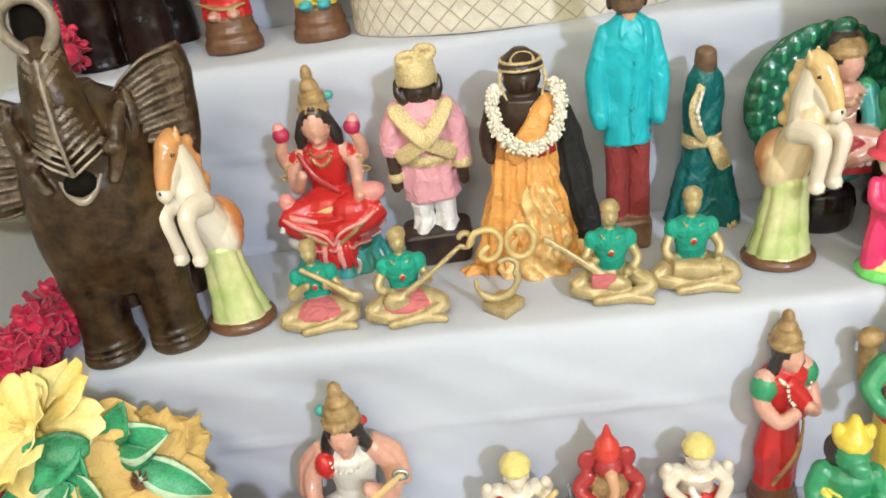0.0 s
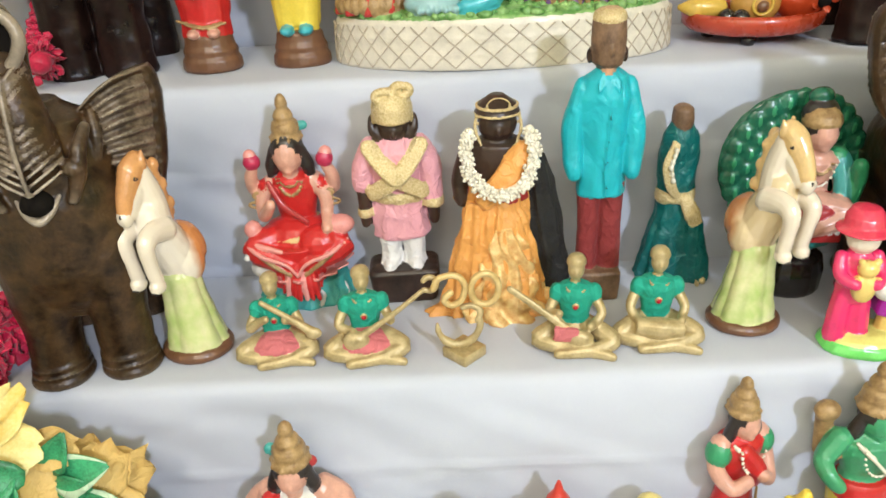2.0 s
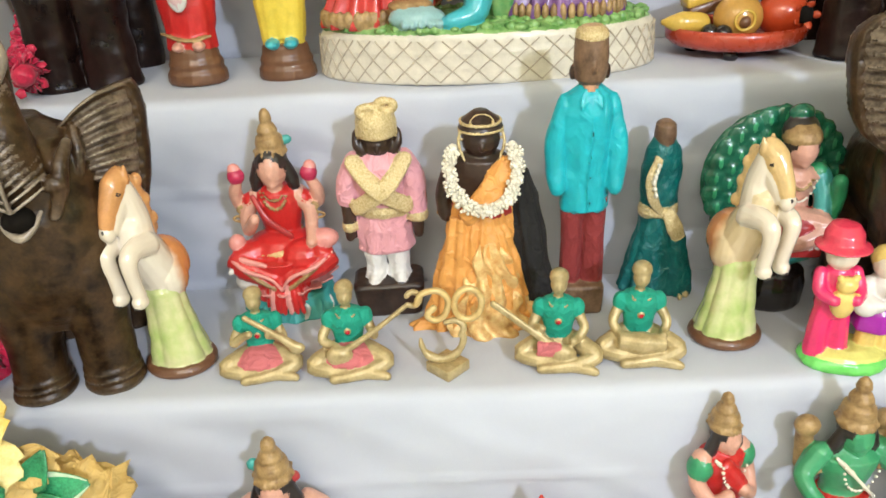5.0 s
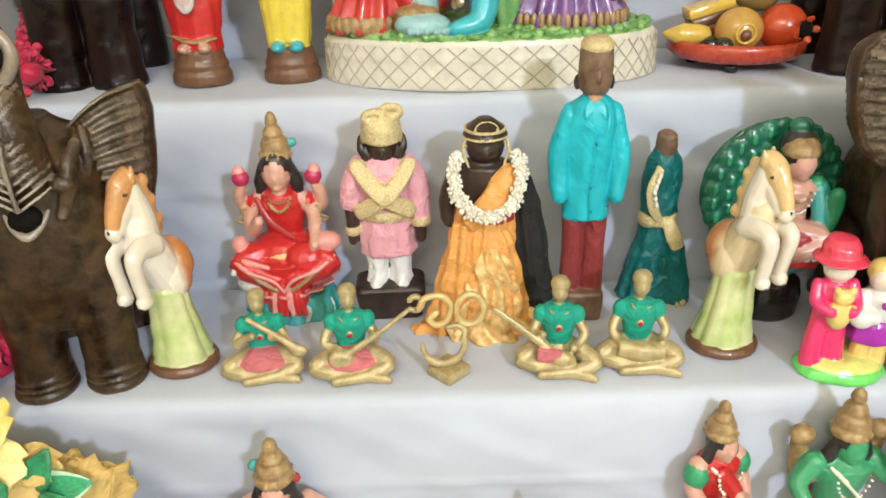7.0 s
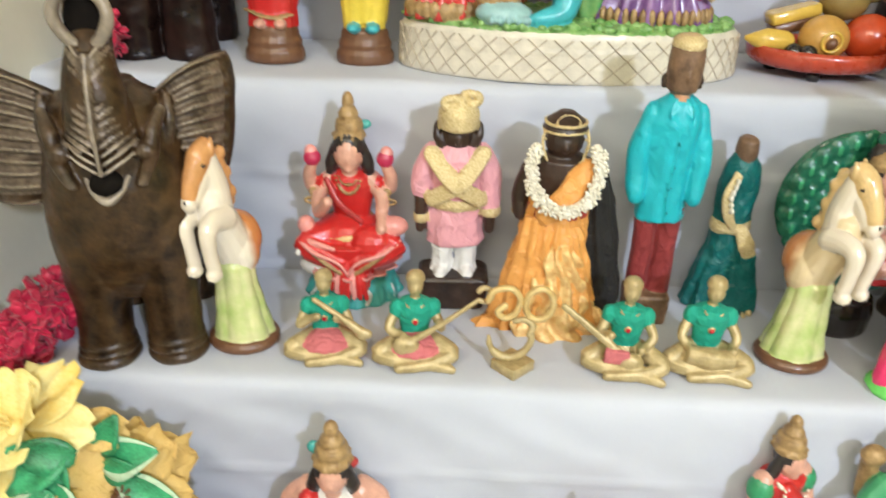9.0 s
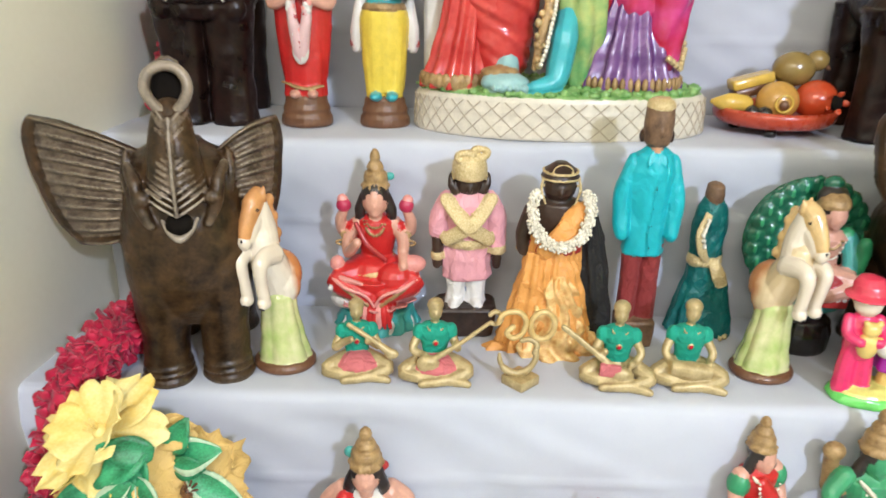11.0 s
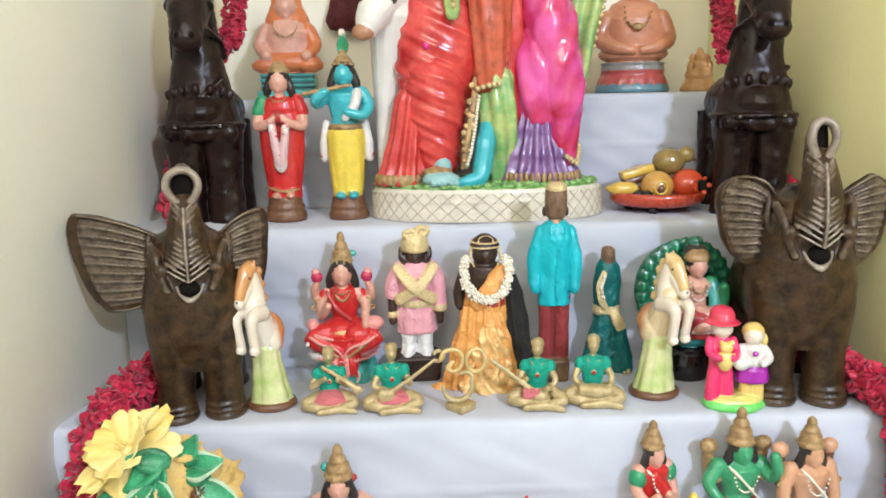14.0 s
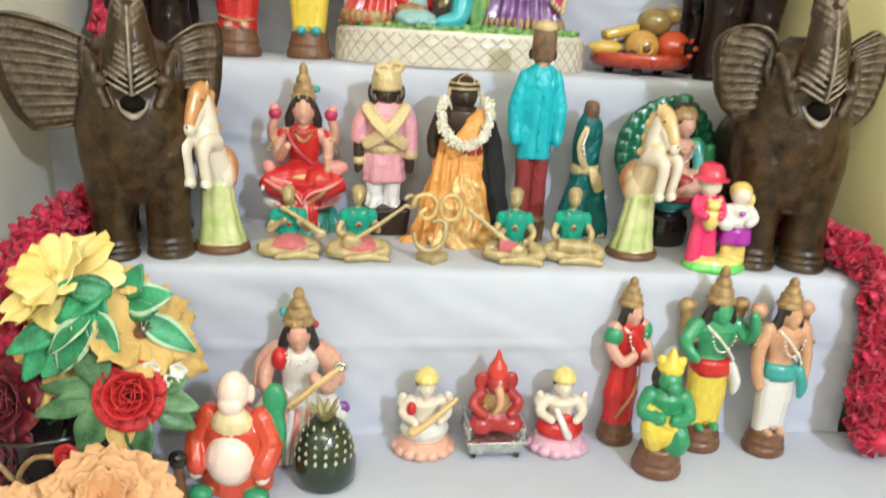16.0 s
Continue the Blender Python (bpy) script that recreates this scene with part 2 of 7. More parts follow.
                    pts.append(Vector(c) + q @ Vector((sx_ * (x - r) + r * math.cos(w), sy_ * (y - r) + r * math.sin(w), z)))
            return pts
        k = lambda z: 1 + (taper - 1) * z / h
        return self.skin([ring(0, 1, b * 0.4), ring(b * 0.5, k(b), 0), ring(h - b * 0.5, k(h), 0), ring(h, k(h), b * 0.5)], mat)

    def petal(self, c, length, width, aim, up, mat, cup=0.3, point=1.0, n=5, wave=0.0, rim=None):
        """One curved petal or leaf from c along aim, cupped towards up, with a thickness."""
        aim, up = Vector(aim).normalized(), Vector(up)
        side = aim.cross(up).normalized()
        up = side.cross(aim).normalized()
        top, bot = [], []
        for i in range(n):
            t = i / (n - 1)
            w = width * 0.5 * (math.sin(math.pi * min(0.97, 0.12 + 0.84 * t ** point))) + 0.0004
            mid = Vector(c) + aim * length * t + up * length * cup * t * t
            row = []
            for s in (-1, -0.7 if rim else -0.5, 0, 0.7 if rim else 0.5, 1):
                row.append(mid + side * w * s + up * (abs(s) * w * 0.35 + wave * length * math.sin(9 * t + 3 * s)))
            top.append(row)
            bot.append([p - up * self.thick for p in row])
        self.skin([a + b[::-1] for a, b in zip(top, bot)], mat)
        if rim:
            s, start = self.slot(rim), len(self.fm) - 2 - 10 * (n - 1)
            for i in range(n - 1):
                for j in (0, 3, 5, 8):
                    self.fm[start + i * 10 + j] = s
        return self

    def frill(self, c, length, width, aim, up, mat, cup=0.1, pleat=0.05, seed=0.0, n=9, m=13):
        """A broad fabric petal with pleats and a ragged outer edge."""
        aim, up = Vector(aim).normalized(), Vector(up)
        side = aim.cross(up).normalized()
        up = side.cross(aim).normalized()
        rows = []
        for i in range(n):
            t = i / (n - 1)
            w = width * 0.5 * (0.12 + 0.95 * math.sin(math.pi * (0.03 + 0.6 * t)))
            row = []
            for j in range(m):
                q = 2 * j / (m - 1) - 1
                reach = length * (1 - 0.3 * q * q) * (1 + 0.07 * math.sin(9 * q + seed) + 0.045 * math.sin(23 * q + 2 * seed))
                fold = pleat * length * (0.25 + t) * (math.cos(8.5 * q + seed) + 0.6 * math.cos(17 * q - seed))
                row.append(Vector(c) + aim * reach * t + side * w * q + up * (cup * length * t * t + fold * min(1, 2 * t) + 0.16 * w * q * q))
            rows.append(row + [p - up * self.thick for p in row[::-1]])
        return self.skin(rows, mat)

    def beads(self, pts, r, mat, gap=1.0):
        pts = [Vector(p) for p in pts]
        for a, b in zip(pts, pts[1:]):
            k = max(1, int((b - a).length / (2 * r * gap)))
            for i in range(k):
                self.ball(a + (b - a) * i / k, r, mat, seg=6, rows=4)
        return self

    def robe(self, c, prof, mat, fold, sx=1.0, sy=0.7, seg=96, rows=60, lean=(0, 0), bend=None):
        """A robe whose radius is folded by fold(angle, height 0..1)."""
        z0, z1 = prof[0][1], prof[-1][1]
        rings = []
        for i in range(rows + 1):
            t = i / rows
            z = z0 + (z1 - z0) * t
            for (ra, za), (rb, zb) in zip(prof, prof[1:]):
                if za <= z <= zb + 1e-9:
                    q = (z - za) / (zb - za + 1e-9)
                    r = ra + (rb - ra) * (q * q * (3 - 2 * q))
                    break
            ring = []
            off = bend(t) if bend else 0.0
            for j in range(seg):
                a = 2 * math.pi * j / seg
                w = r * (1 + fold(a, t))
                ring.append((c[0] + off + sx * w * math.cos(a) + lean[0] * (z - z0), c[1] + sy * w * math.sin(a) + lean[1] * (z - z0), c[2] + z))
            rings.append(ring)
        return self.skin(rings, mat)

    def absorb(self, other):
        """Takes over the pieces of another kit."""
        base, slots = len(self.v), [self.slot(m) for m in other.mats]
        self.v += other.v
        self.f += [tuple(base + i for i in f) for f in other.f]
        self.fm += [slots[s] for s in other.fm]
        return self

    def melt(self, voxel, smooth=3, factor=0.5):
        """Fuses all pieces into one modelled body; each face keeps the paint of the piece it came from."""
        tree = bvhtree.BVHTree.FromPolygons(self.v, self.f)
        me = bpy.data.meshes.new("clay")
        me.from_pydata([tuple(v) for v in self.v], [], self.f)
        ob = new("clay", me)
        r = ob.modifiers.new("fuse", "REMESH")
        r.mode, r.voxel_size = "VOXEL", voxel
        s = ob.modifiers.new("soften", "SMOOTH")
        s.factor, s.iterations = factor, smooth
        ev = ob.evaluated_get(bpy.context.evaluated_depsgraph_get())
        got = ev.to_mesh()
        self.v = [v.co.copy() for v in got.vertices]
        self.f = [tuple(p.vertices) for p in got.polygons]
        owner = list(self.fm)
        self.fm = [owner[tree.find_nearest(p.center)[2]] for p in got.polygons]
        ev.to_mesh_clear()
        bpy.data.objects.remove(ob)
        return self

    def mesh(self, name):
        me = bpy.data.meshes.new(name)
        give = [(0.0004, 90.0)] * len(self.v)
        for f, s in zip(self.f, self.fm):
            if self.mats[s] in RUMPLE:
                for i in f:
                    give[i] = RUMPLE[self.mats[s]]
        out = []
        for v, (amp, freq) in zip(self.v, give):
            if max(abs(v.x), abs(v.y)) < 0.62 and v.z < 0.66:
                v = v + noise.noise_vector(v * freq + Vector((3.1, len(self.v) % 7, 0))) * amp + noise.noise_vector(v * freq * 0.4) * amp * 1.2
            out.append(tuple(v))
        me.from_pydata(out, [], self.f)
        for m in self.mats:
            me.materials.append(m)
        me.polygons.foreach_set("material_index", self.fm)
        bm = bmesh.new()
        bm.from_mesh(me)
        bmesh.ops.recalc_face_normals(bm, faces=bm.faces)
        bm.to_mesh(me)
        bm.free()
        me.polygons.foreach_set("use_smooth", [len(p.vertices) < 5 for p in me.polygons])
        me.update()
        return me

    def thing(self, name, m, label, category, group="", kind=""):
        ob = new(name, self.mesh(name))
        ob.matrix_world = m
        return tagged(ob, label, category, group, kind)

    def part(self, name, parent, label=""):
        ob = new(name, self.mesh(name))
        ob.parent = parent
        if label:
            ob["label"] = label
        return ob


def empty(name, m, label, category, group="", kind=""):
    ob = new(name)
    ob.empty_display_size = 0.02
    ob.matrix_world = m
    return tagged(ob, label, category, group, kind)


def arc(c, rx, rz, a0, a1, n=14, y=0.0):
    """Points of an arc in the upright plane."""
    return [(c[0] + rx * math.cos(radians(a0 + (a1 - a0) * i / (n - 1))), c[1] + y, c[2] + rz * math.sin(radians(a0 + (a1 - a0) * i / (n - 1)))) for i in range(n)]


# ---- the room ----
T1, T2, T3, T4 = 0.29, 0.56, 0.83, 1.07
Y1, Y2, Y3, Y4, YB = -0.36, -0.03, 0.24, 0.52, 0.86
XR = 0.735


def slab(name, lo, hi, mat):
    k = Kit()
    k.block(((lo[0] + hi[0]) / 2, (lo[1] + hi[1]) / 2, lo[2]), (hi[0] - lo[0], hi[1] - lo[1], hi[2] - lo[2]), mat, bev=0.02)
    return k.thing(name, Matrix.Identity(4), "", "", kind="structure")


slab("floor", (-1.1, -3.4, -0.1), (2.4, 1.0, 0.0), FLOORTILE)
slab("ceiling", (-1.1, -3.4, 2.5), (2.4, 1.0, 2.6), CEILPAINT)
for nm, x, sgn in (("wall_west", -0.668, -1), ("wall_east", 0.712, 1)):
    kk = Kit()
    far = -3.4 if sgn < 0 else -0.2
    kk.block((sgn * 0.06, (far + 1.0) / 2, 0), (0.12, 1.0 - far, 2.5), CREAMWALL if sgn < 0 else WARMLITWALL, bev=0.02)
    kk.thing(nm, pose(x, 0.05, 0, 0, 0, sgn * 4), "", "", kind="structure")
slab("wall_north", (-0.66, YB, 0.0), (0.70, 1.0, 2.5), CREAMWALL)
# added return wall out of view, placed to close the room yet clear the lamp
slab("unseen_return_wall", (XR + 0.02, -0.256, 0.0), (2.4, -0.156, 2.5), WARMLITWALL)
slab("wall_far_east", (2.3, -3.3, 0.0), (2.4, -0.25, 2.5), WARMLITWALL)
slab("wall_south", (-1.1, -3.4, 0.0), (2.4, -3.3, 2.5), CREAMWALL)


def draped_step(name, y0, y1, z, x0, x1, seed, label):
    """A step under a white sheet: front drop, rolled edge and top, gently creased."""
    k = Kit()
    prof = [(y0 - 0.004, z - 0.30), (y0 - 0.003, z - 0.27)]
    prof += [(y0, z - 0.27 + 0.245 * i / 34) for i in range(1, 35)]
    prof += [(y0 + 0.002, z - 0.013), (y0 + 0.005, z - 0.005), (y0 + 0.012, z - 0.001), (y0 + 0.02, z)]
    prof += [(y0 + 0.02 + (y1 - y0 - 0.02) * i / 10, z) for i in range(1, 11)]
    n = 180
    rings = []
    for i, (y, zz) in enumerate(prof):
        row = []
        for j in range(n + 1):
            x = x0 + (x1 - x0) * j / n
            front = max(0.0, min(1.0, (z - zz) / 0.04))
            w = noise.noise(Vector((x * 5 + seed, zz * 7, seed))) * 0.009 + noise.noise(Vector((x * 13 + zz * 22, zz * 9 + seed, 2))) * 0.0045 + abs(noise.noise(Vector((x * 7 - zz * 16, seed, 3)))) * -0.004
            fold = 0.003 * math.exp(-((zz - (z - 0.12) - 0.02 * x) / 0.004) ** 2)
            fold += 0.0022 * math.exp(-((zz - (z - 0.21) + 0.35 * (x + 0.25 + 0.1 * seed)) / 0.006) ** 2) * (1 if x < 0.05 else 0)
            dip = noise.noise(Vector((x * 6 + seed, y * 8, 5))) * 0.0022
            row.append((x, y - (w + fold) * front, zz + dip * (1 - front)))
        rings.append(row)
    k.skin(rings, SHEET, closed=False)
    k.block(((x0 + x1) / 2, (y0 + y1) / 2 + 0.01, 0.0), (x1 - x0 - 0.01, y1 - y0 - 0.03, z - 0.012), HEADWOOD, bev=0.02)
    return k.thing(name, Matrix.Identity(4), label, "step", kind="structure")


draped_step("step_1", Y1, Y2 - 0.004, T1, -0.72, 0.735, 1.3, "lowest display step draped with a white cotton sheet")
draped_step("step_2", Y2, Y3 - 0.004, T2, -0.72, 0.668, 2.1, "second display step draped with a creased white sheet")
draped_step("step_3", Y3, Y4 - 0.004, T3, -0.71, 0.71, 3.7, "third display step draped with a creased white sheet")
draped_step("step_4", Y4, YB - 0.004, T4, -0.68, 0.69, 4.9, "top display step draped with a white sheet against the wall")


# ---- figures in common ----
def crown(k, c, w, h, mat=None, lean=(0, 0)):
    """Tiered pointed crown."""
    mat = mat or GOLD
    k.lathe(c, [(w * 0.92, 0), (w * 1.05, h * 0.06), (w * 1.0, h * 0.16), (w * 0.86, h * 0.2), (w * 0.9, h * 0.3), (w * 0.82, h * 0.42), (w * 0.6, h * 0.46),
                (w * 0.66, h * 0.55), (w * 0.5, h * 0.66), (w * 0.34, h * 0.7), (w * 0.42, h * 0.78), (w * 0.34, h * 0.9), (w * 0.12, h * 0.99)], mat, seg=16, lean=lean)
    for i in range(10):
        a = 2 * math.pi * i / 10
        k.ball((c[0] + w * math.cos(a), c[1] + w * math.sin(a), c[2] + h * 0.1), w * 0.16, mat, seg=6, rows=4)


def head(k, c, r, skin, hair=None, back=True):
    """Plain head with a hint of nose, chin and hair."""
    x, y, z = c
    k.ball(c, (r * 0.86, r * 0.92, r * 1.08), skin)
    k.ball((x, y - r * 0.86, z - r * 0.12), (r * 0.1, r * 0.1, r * 0.2), skin, seg=8, rows=6)
    k.ball((x, y - r * 0.5, z - r * 0.7), (r * 0.34, r * 0.28, r * 0.28), skin, seg=8, rows=6)
    for s in (-1, 1):
        k.ball((x + s * r * 0.86, y, z - r * 0.08), (r * 0.14, r * 0.22, r * 0.3), skin, seg=8, rows=5)
    k.tube([(x, y + r * 0.1, z - r * 1.7), (x, y, z - r * 0.7)], r * 0.46, skin)
    if hair:
        k.ball((x, y + r * 0.2, z + r * 0.26), (r * 1.02, r * 0.97, r * 1.05), hair)
        if back:
            for s in (-1, 1):
                k.tube([(x + s * r * 0.8, y + r * 0.1, z + r * 0.3), (x + s * r * 1.05, y + r * 0.2, z - r * 0.7), (x + s * r * 1.2, y + r * 0.3, z - r * 1.6)], [r * 0.3, r * 0.42, r * 0.2], hair)


def plinth(k, c, w, h, mat=None):
    k.lathe(c, [(w * 0.96, 0), (w * 1.02, h * 0.1), (w, h * 0.3), (w * 0.9, h * 0.42), (w * 0.93, h * 0.55), (w * 0.84, h * 0.7), (w * 0.8, h * 0.92), (w * 0.7, h)], mat or BROWN, sy=0.85)


def drape(k, c, w0, w1, h, mat, pleats=11, depth=0.06, sy=0.72, belly=0.1):
    """A pleated skirt or wrapped cloth from hem to waist."""
    k.lathe(c, [(w0 * 0.9, 0), (w0, h * 0.02), (w0 * 0.96, h * 0.2), (w0 * 0.92 + w1 * belly, h * 0.45), (w0 * 0.45 + w1 * 0.6, h * 0.75), (w1, h)], mat, sy=sy, pleats=pleats, depth=depth, seg=36)


# ---- second step ----
def elephant(m, label, ears=(0.13, 0.13), soft=0.2, sweep=28, loop_w=1.0, ear_h=1.0):
    """Standing elephant with raised, looped trunk and fanned ears."""
    k = Kit()
    for s in (-1, 1):
        k.lathe((s * 0.04, -0.05, 0), [(0.034, 0), (0.0365, 0.004), (0.036, 0.009), (0.033, 0.012), (0.0352, 0.016), (0.0325, 0.021), (0.0342, 0.025), (0.0315, 0.031), (0.032, 0.07), (0.038, 0.11), (0.046, 0.16), (0.046, 0.185), (0.034, 0.21), (0.01, 0.225)], BRONZE, lean=(0.02 * -s, 0.1), seg=30)
        k.lathe((s * 0.044, 0.1, 0), [(0.034, 0), (0.036, 0.006), (0.033, 0.02), (0.034, 0.08), (0.045, 0.16)], BRONZE, lean=(-s * 0.05, -0.1), seg=24)
    k.ball((0, 0.035, 0.165), (0.083, 0.125, 0.076), BRONZE, seg=36, rows=24)
    k.robe((0, -0.012, 0), [(0.058, 0.085), (0.076, 0.115), (0.084, 0.15), (0.0855, 0.185), (0.081, 0.22), (0.075, 0.25), (0.069, 0.28), (0.06, 0.308), (0.03, 0.332)], BRONZE, lambda a, t: 0.0, sy=0.86, seg=60, rows=60, lean=(0, -0.05))
    for i in range(13):
        z = 0.25 + i * 0.0092
        q = 0.038 - i * 0.0016
        y = -0.103 + max(0, i - 6) * 0.0022
        for s in (-1, 1):
            k.tube([(s * 0.001, y, z), (s * q * 0.55, y + 0.007, z + 0.011), (s * q, y + 0.024, z + 0.021)], [0.0022, 0.0024, 0.0016], EARPANEL, seg=6)
    for s in (-1, 1):
        k.ball((s * 0.042, -0.082, 0.268), (0.0125, 0.009, 0.0105), BRONZE, seg=12, rows=9)
        k.tube([(s * 0.058, -0.058, 0.305), (s * 0.05, -0.074, 0.285), (s * 0.046, -0.08, 0.262), (s * 0.034, -0.086, 0.235)], [0.006, 0.0085, 0.0085, 0.006], BRONZE, seg=10)
        k.tube([(s * 0.062, -0.035, 0.315), (s * 0.064, -0.045, 0.29), (s * 0.06, -0.05, 0.265)], [0.005, 0.008, 0.005], BRONZE, seg=8)
    k.tube([(0, -0.105, 0.25), (0, -0.109, 0.29), (0, -0.1, 0.335), (0, -0.088, 0.368)], [0.0024, 0.003, 0.003, 0.0024], EARPANEL, seg=6)
    w = loop_w
    k.tube([(0, -0.05, 0.262), (0, -0.07, 0.285), (0, -0.075, 0.325), (0, -0.068, 0.355), (0, -0.06, 0.372)], [0.034, 0.036, 0.031, 0.025, 0.021], BRONZE, seg=24, flat=0.8)
    k.tube([(0, -0.05, 0.362), (0, -0.046, 0.4), (0, -0.05, 0.422)], [0.021, 0.023 * w, 0.017 * w], BRONZE, seg=14, flat=0.4)
    # ears
    tan = math.tan(radians(sweep))
    for s in (-1, 1):
        rows_, panel = [], []
        ns, nu = 84, 14
        for i in range(ns + 1):
            t = i / ns
            reach = ears[s > 0] * (1 - 0.12 * t - 0.22 * t ** 3) * (1 - soft * abs(2 * t - 1) ** 5)
            zin, zout = 0.318 - 0.112 * ear_h * t, 0.318 + (0.034 - 0.172 * t) * ear_h
            rf, rb = [], []
            for j in range(nu + 1):
                u = j / nu
                x = 0.05 + u * reach
                z = zin + (zout - zin) * u + 0.012 * math.sin(math.pi * u) * (1 - t)
                y = -0.03 + u * reach * tan - 0.02 * math.sin(math.pi * u)
                rib = 0.0046 * math.sin(t * 66) * (math.sin(math.pi * min(1, u * 1.05)) ** 0.6 if 0.04 < u < 0.9 else 0)
                rim = -0.006 if (u > 0.92 or t < 0.03) else (-0.004 if t > 0.97 else 0)
                rf.append((s * x, y - rib + rim, z))
                rb.append((s * x, y + 0.008, z))
            rows_.append(rf + rb[::-1])
            if 0.05 < t < 0.95:
                face = [(x, y - 0.0012, z) for x, y, z in rf[2:13]]
                panel.append(face + [(x, y + 0.004, z) for x, y, z in face[::-1]])
        k.skin(rows_, BRONZE)
        k.skin(panel, EARPANEL)
    k.tube([(0, 0.155, 0.2), (0.01, 0.17, 0.15), (0.012, 0.165, 0.1)], [0.008, 0.006, 0.008], BRONZE)
    k.melt(0.002, 2)
    # mouth
    # solid dark ball as the shade of the open mouth
    k.ball((0, -0.087, 0.236), (0.0175, 0.0165, 0.0145), HOLLOWSHADE)
    k.tube([(-0.021, -0.082, 0.24), (-0.013, -0.092, 0.227), (0, -0.098, 0.219), (0.013, -0.092, 0.227), (0.021, -0.082, 0.24)], [0.0022, 0.0036, 0.0052, 0.0036, 0.0022], EARPANEL)
    # trunk with chevron ridges and looped tip
    w = loop_w
    loop = [(0.0, -0.07, 0.366), (-0.016 * w, -0.073, 0.382), (-0.0245 * w, -0.074, 0.402), (-0.018 * w, -0.072, 0.42), (0, -0.07, 0.427), (0.018 * w, -0.072, 0.42), (0.0245 * w, -0.074, 0.402), (0.016 * w, -0.073, 0.382), (0.0, -0.07, 0.366)]
    k.tube(loop, 0.0066, EARPANEL, seg=12)
    # dark core as the shade inside the trunk loop
    k.tube([(0, -0.06, 0.372), (0, -0.056, 0.4), (0, -0.058, 0.42)], [0.018 * w, 0.02 * w, 0.014 * w], HOLLOWSHADE, seg=12, flat=0.35)
    return k.thing("elephant_statue", m, label, "elephant statue", "pair of elephants")


elephant(pose(-0.461, 0.062, T2, 0, 0, 14) @ Matrix.Scale(0.945, 4), "bronzed terracotta elephant with raised looped trunk and fanned ears", (0.16, 0.085), 0.12, 28)
elephant(pose(0.538, 0.078, T2, 0, 0, -5) @ Matrix.Diagonal((1.02, 1.04, 1.075, 1)), "taller bronzed terracotta elephant with raised trunk behind children figurine", (0.085, 0.1), 0.42, 22, 0.72, 0.8)


def two_tone(name, base, tone, lo, hi):
    """Glaze that runs from base on the chest to tone on the back, with an uneven edge."""
    m = paint(name, base, 0.18, 0.6, 0.88)
    n, l = m.node_tree.nodes, m.node_tree.links
    p = n["Principled BSDF"]
    was = p.inputs["Base Color"].links[0].from_socket
    co, sep, nz, off, fade, mix = (n.new("ShaderNode" + q) for q in ("TexCoord", "SeparateXYZ", "TexNoise", "Math", "MapRange", "MixRGB"))
    nz.inputs["Scale"].default_value = 45
    l.new(co.outputs["Object"], sep.inputs[0])
    l.new(co.outputs["Object"], nz.inputs["Vector"])
    off.operation = "MULTIPLY_ADD"
    l.new(nz.outputs["Fac"], off.inputs[0])
    off.inputs[1].default_value = 0.02
    l.new(sep.outputs["Y"], off.inputs[2])
    fade.inputs["From Min"].default_value, fade.inputs["From Max"].default_value = lo, hi
    l.new(off.outputs[0], fade.inputs["Value"])
    l.new(fade.outputs["Result"], mix.inputs["Fac"])
    l.new(was, mix.inputs["Color1"])
    mix.inputs["Color2"].default_value = (*tone, 1)
    l.new(mix.outputs["Color"], p.inputs["Base Color"])
    return m


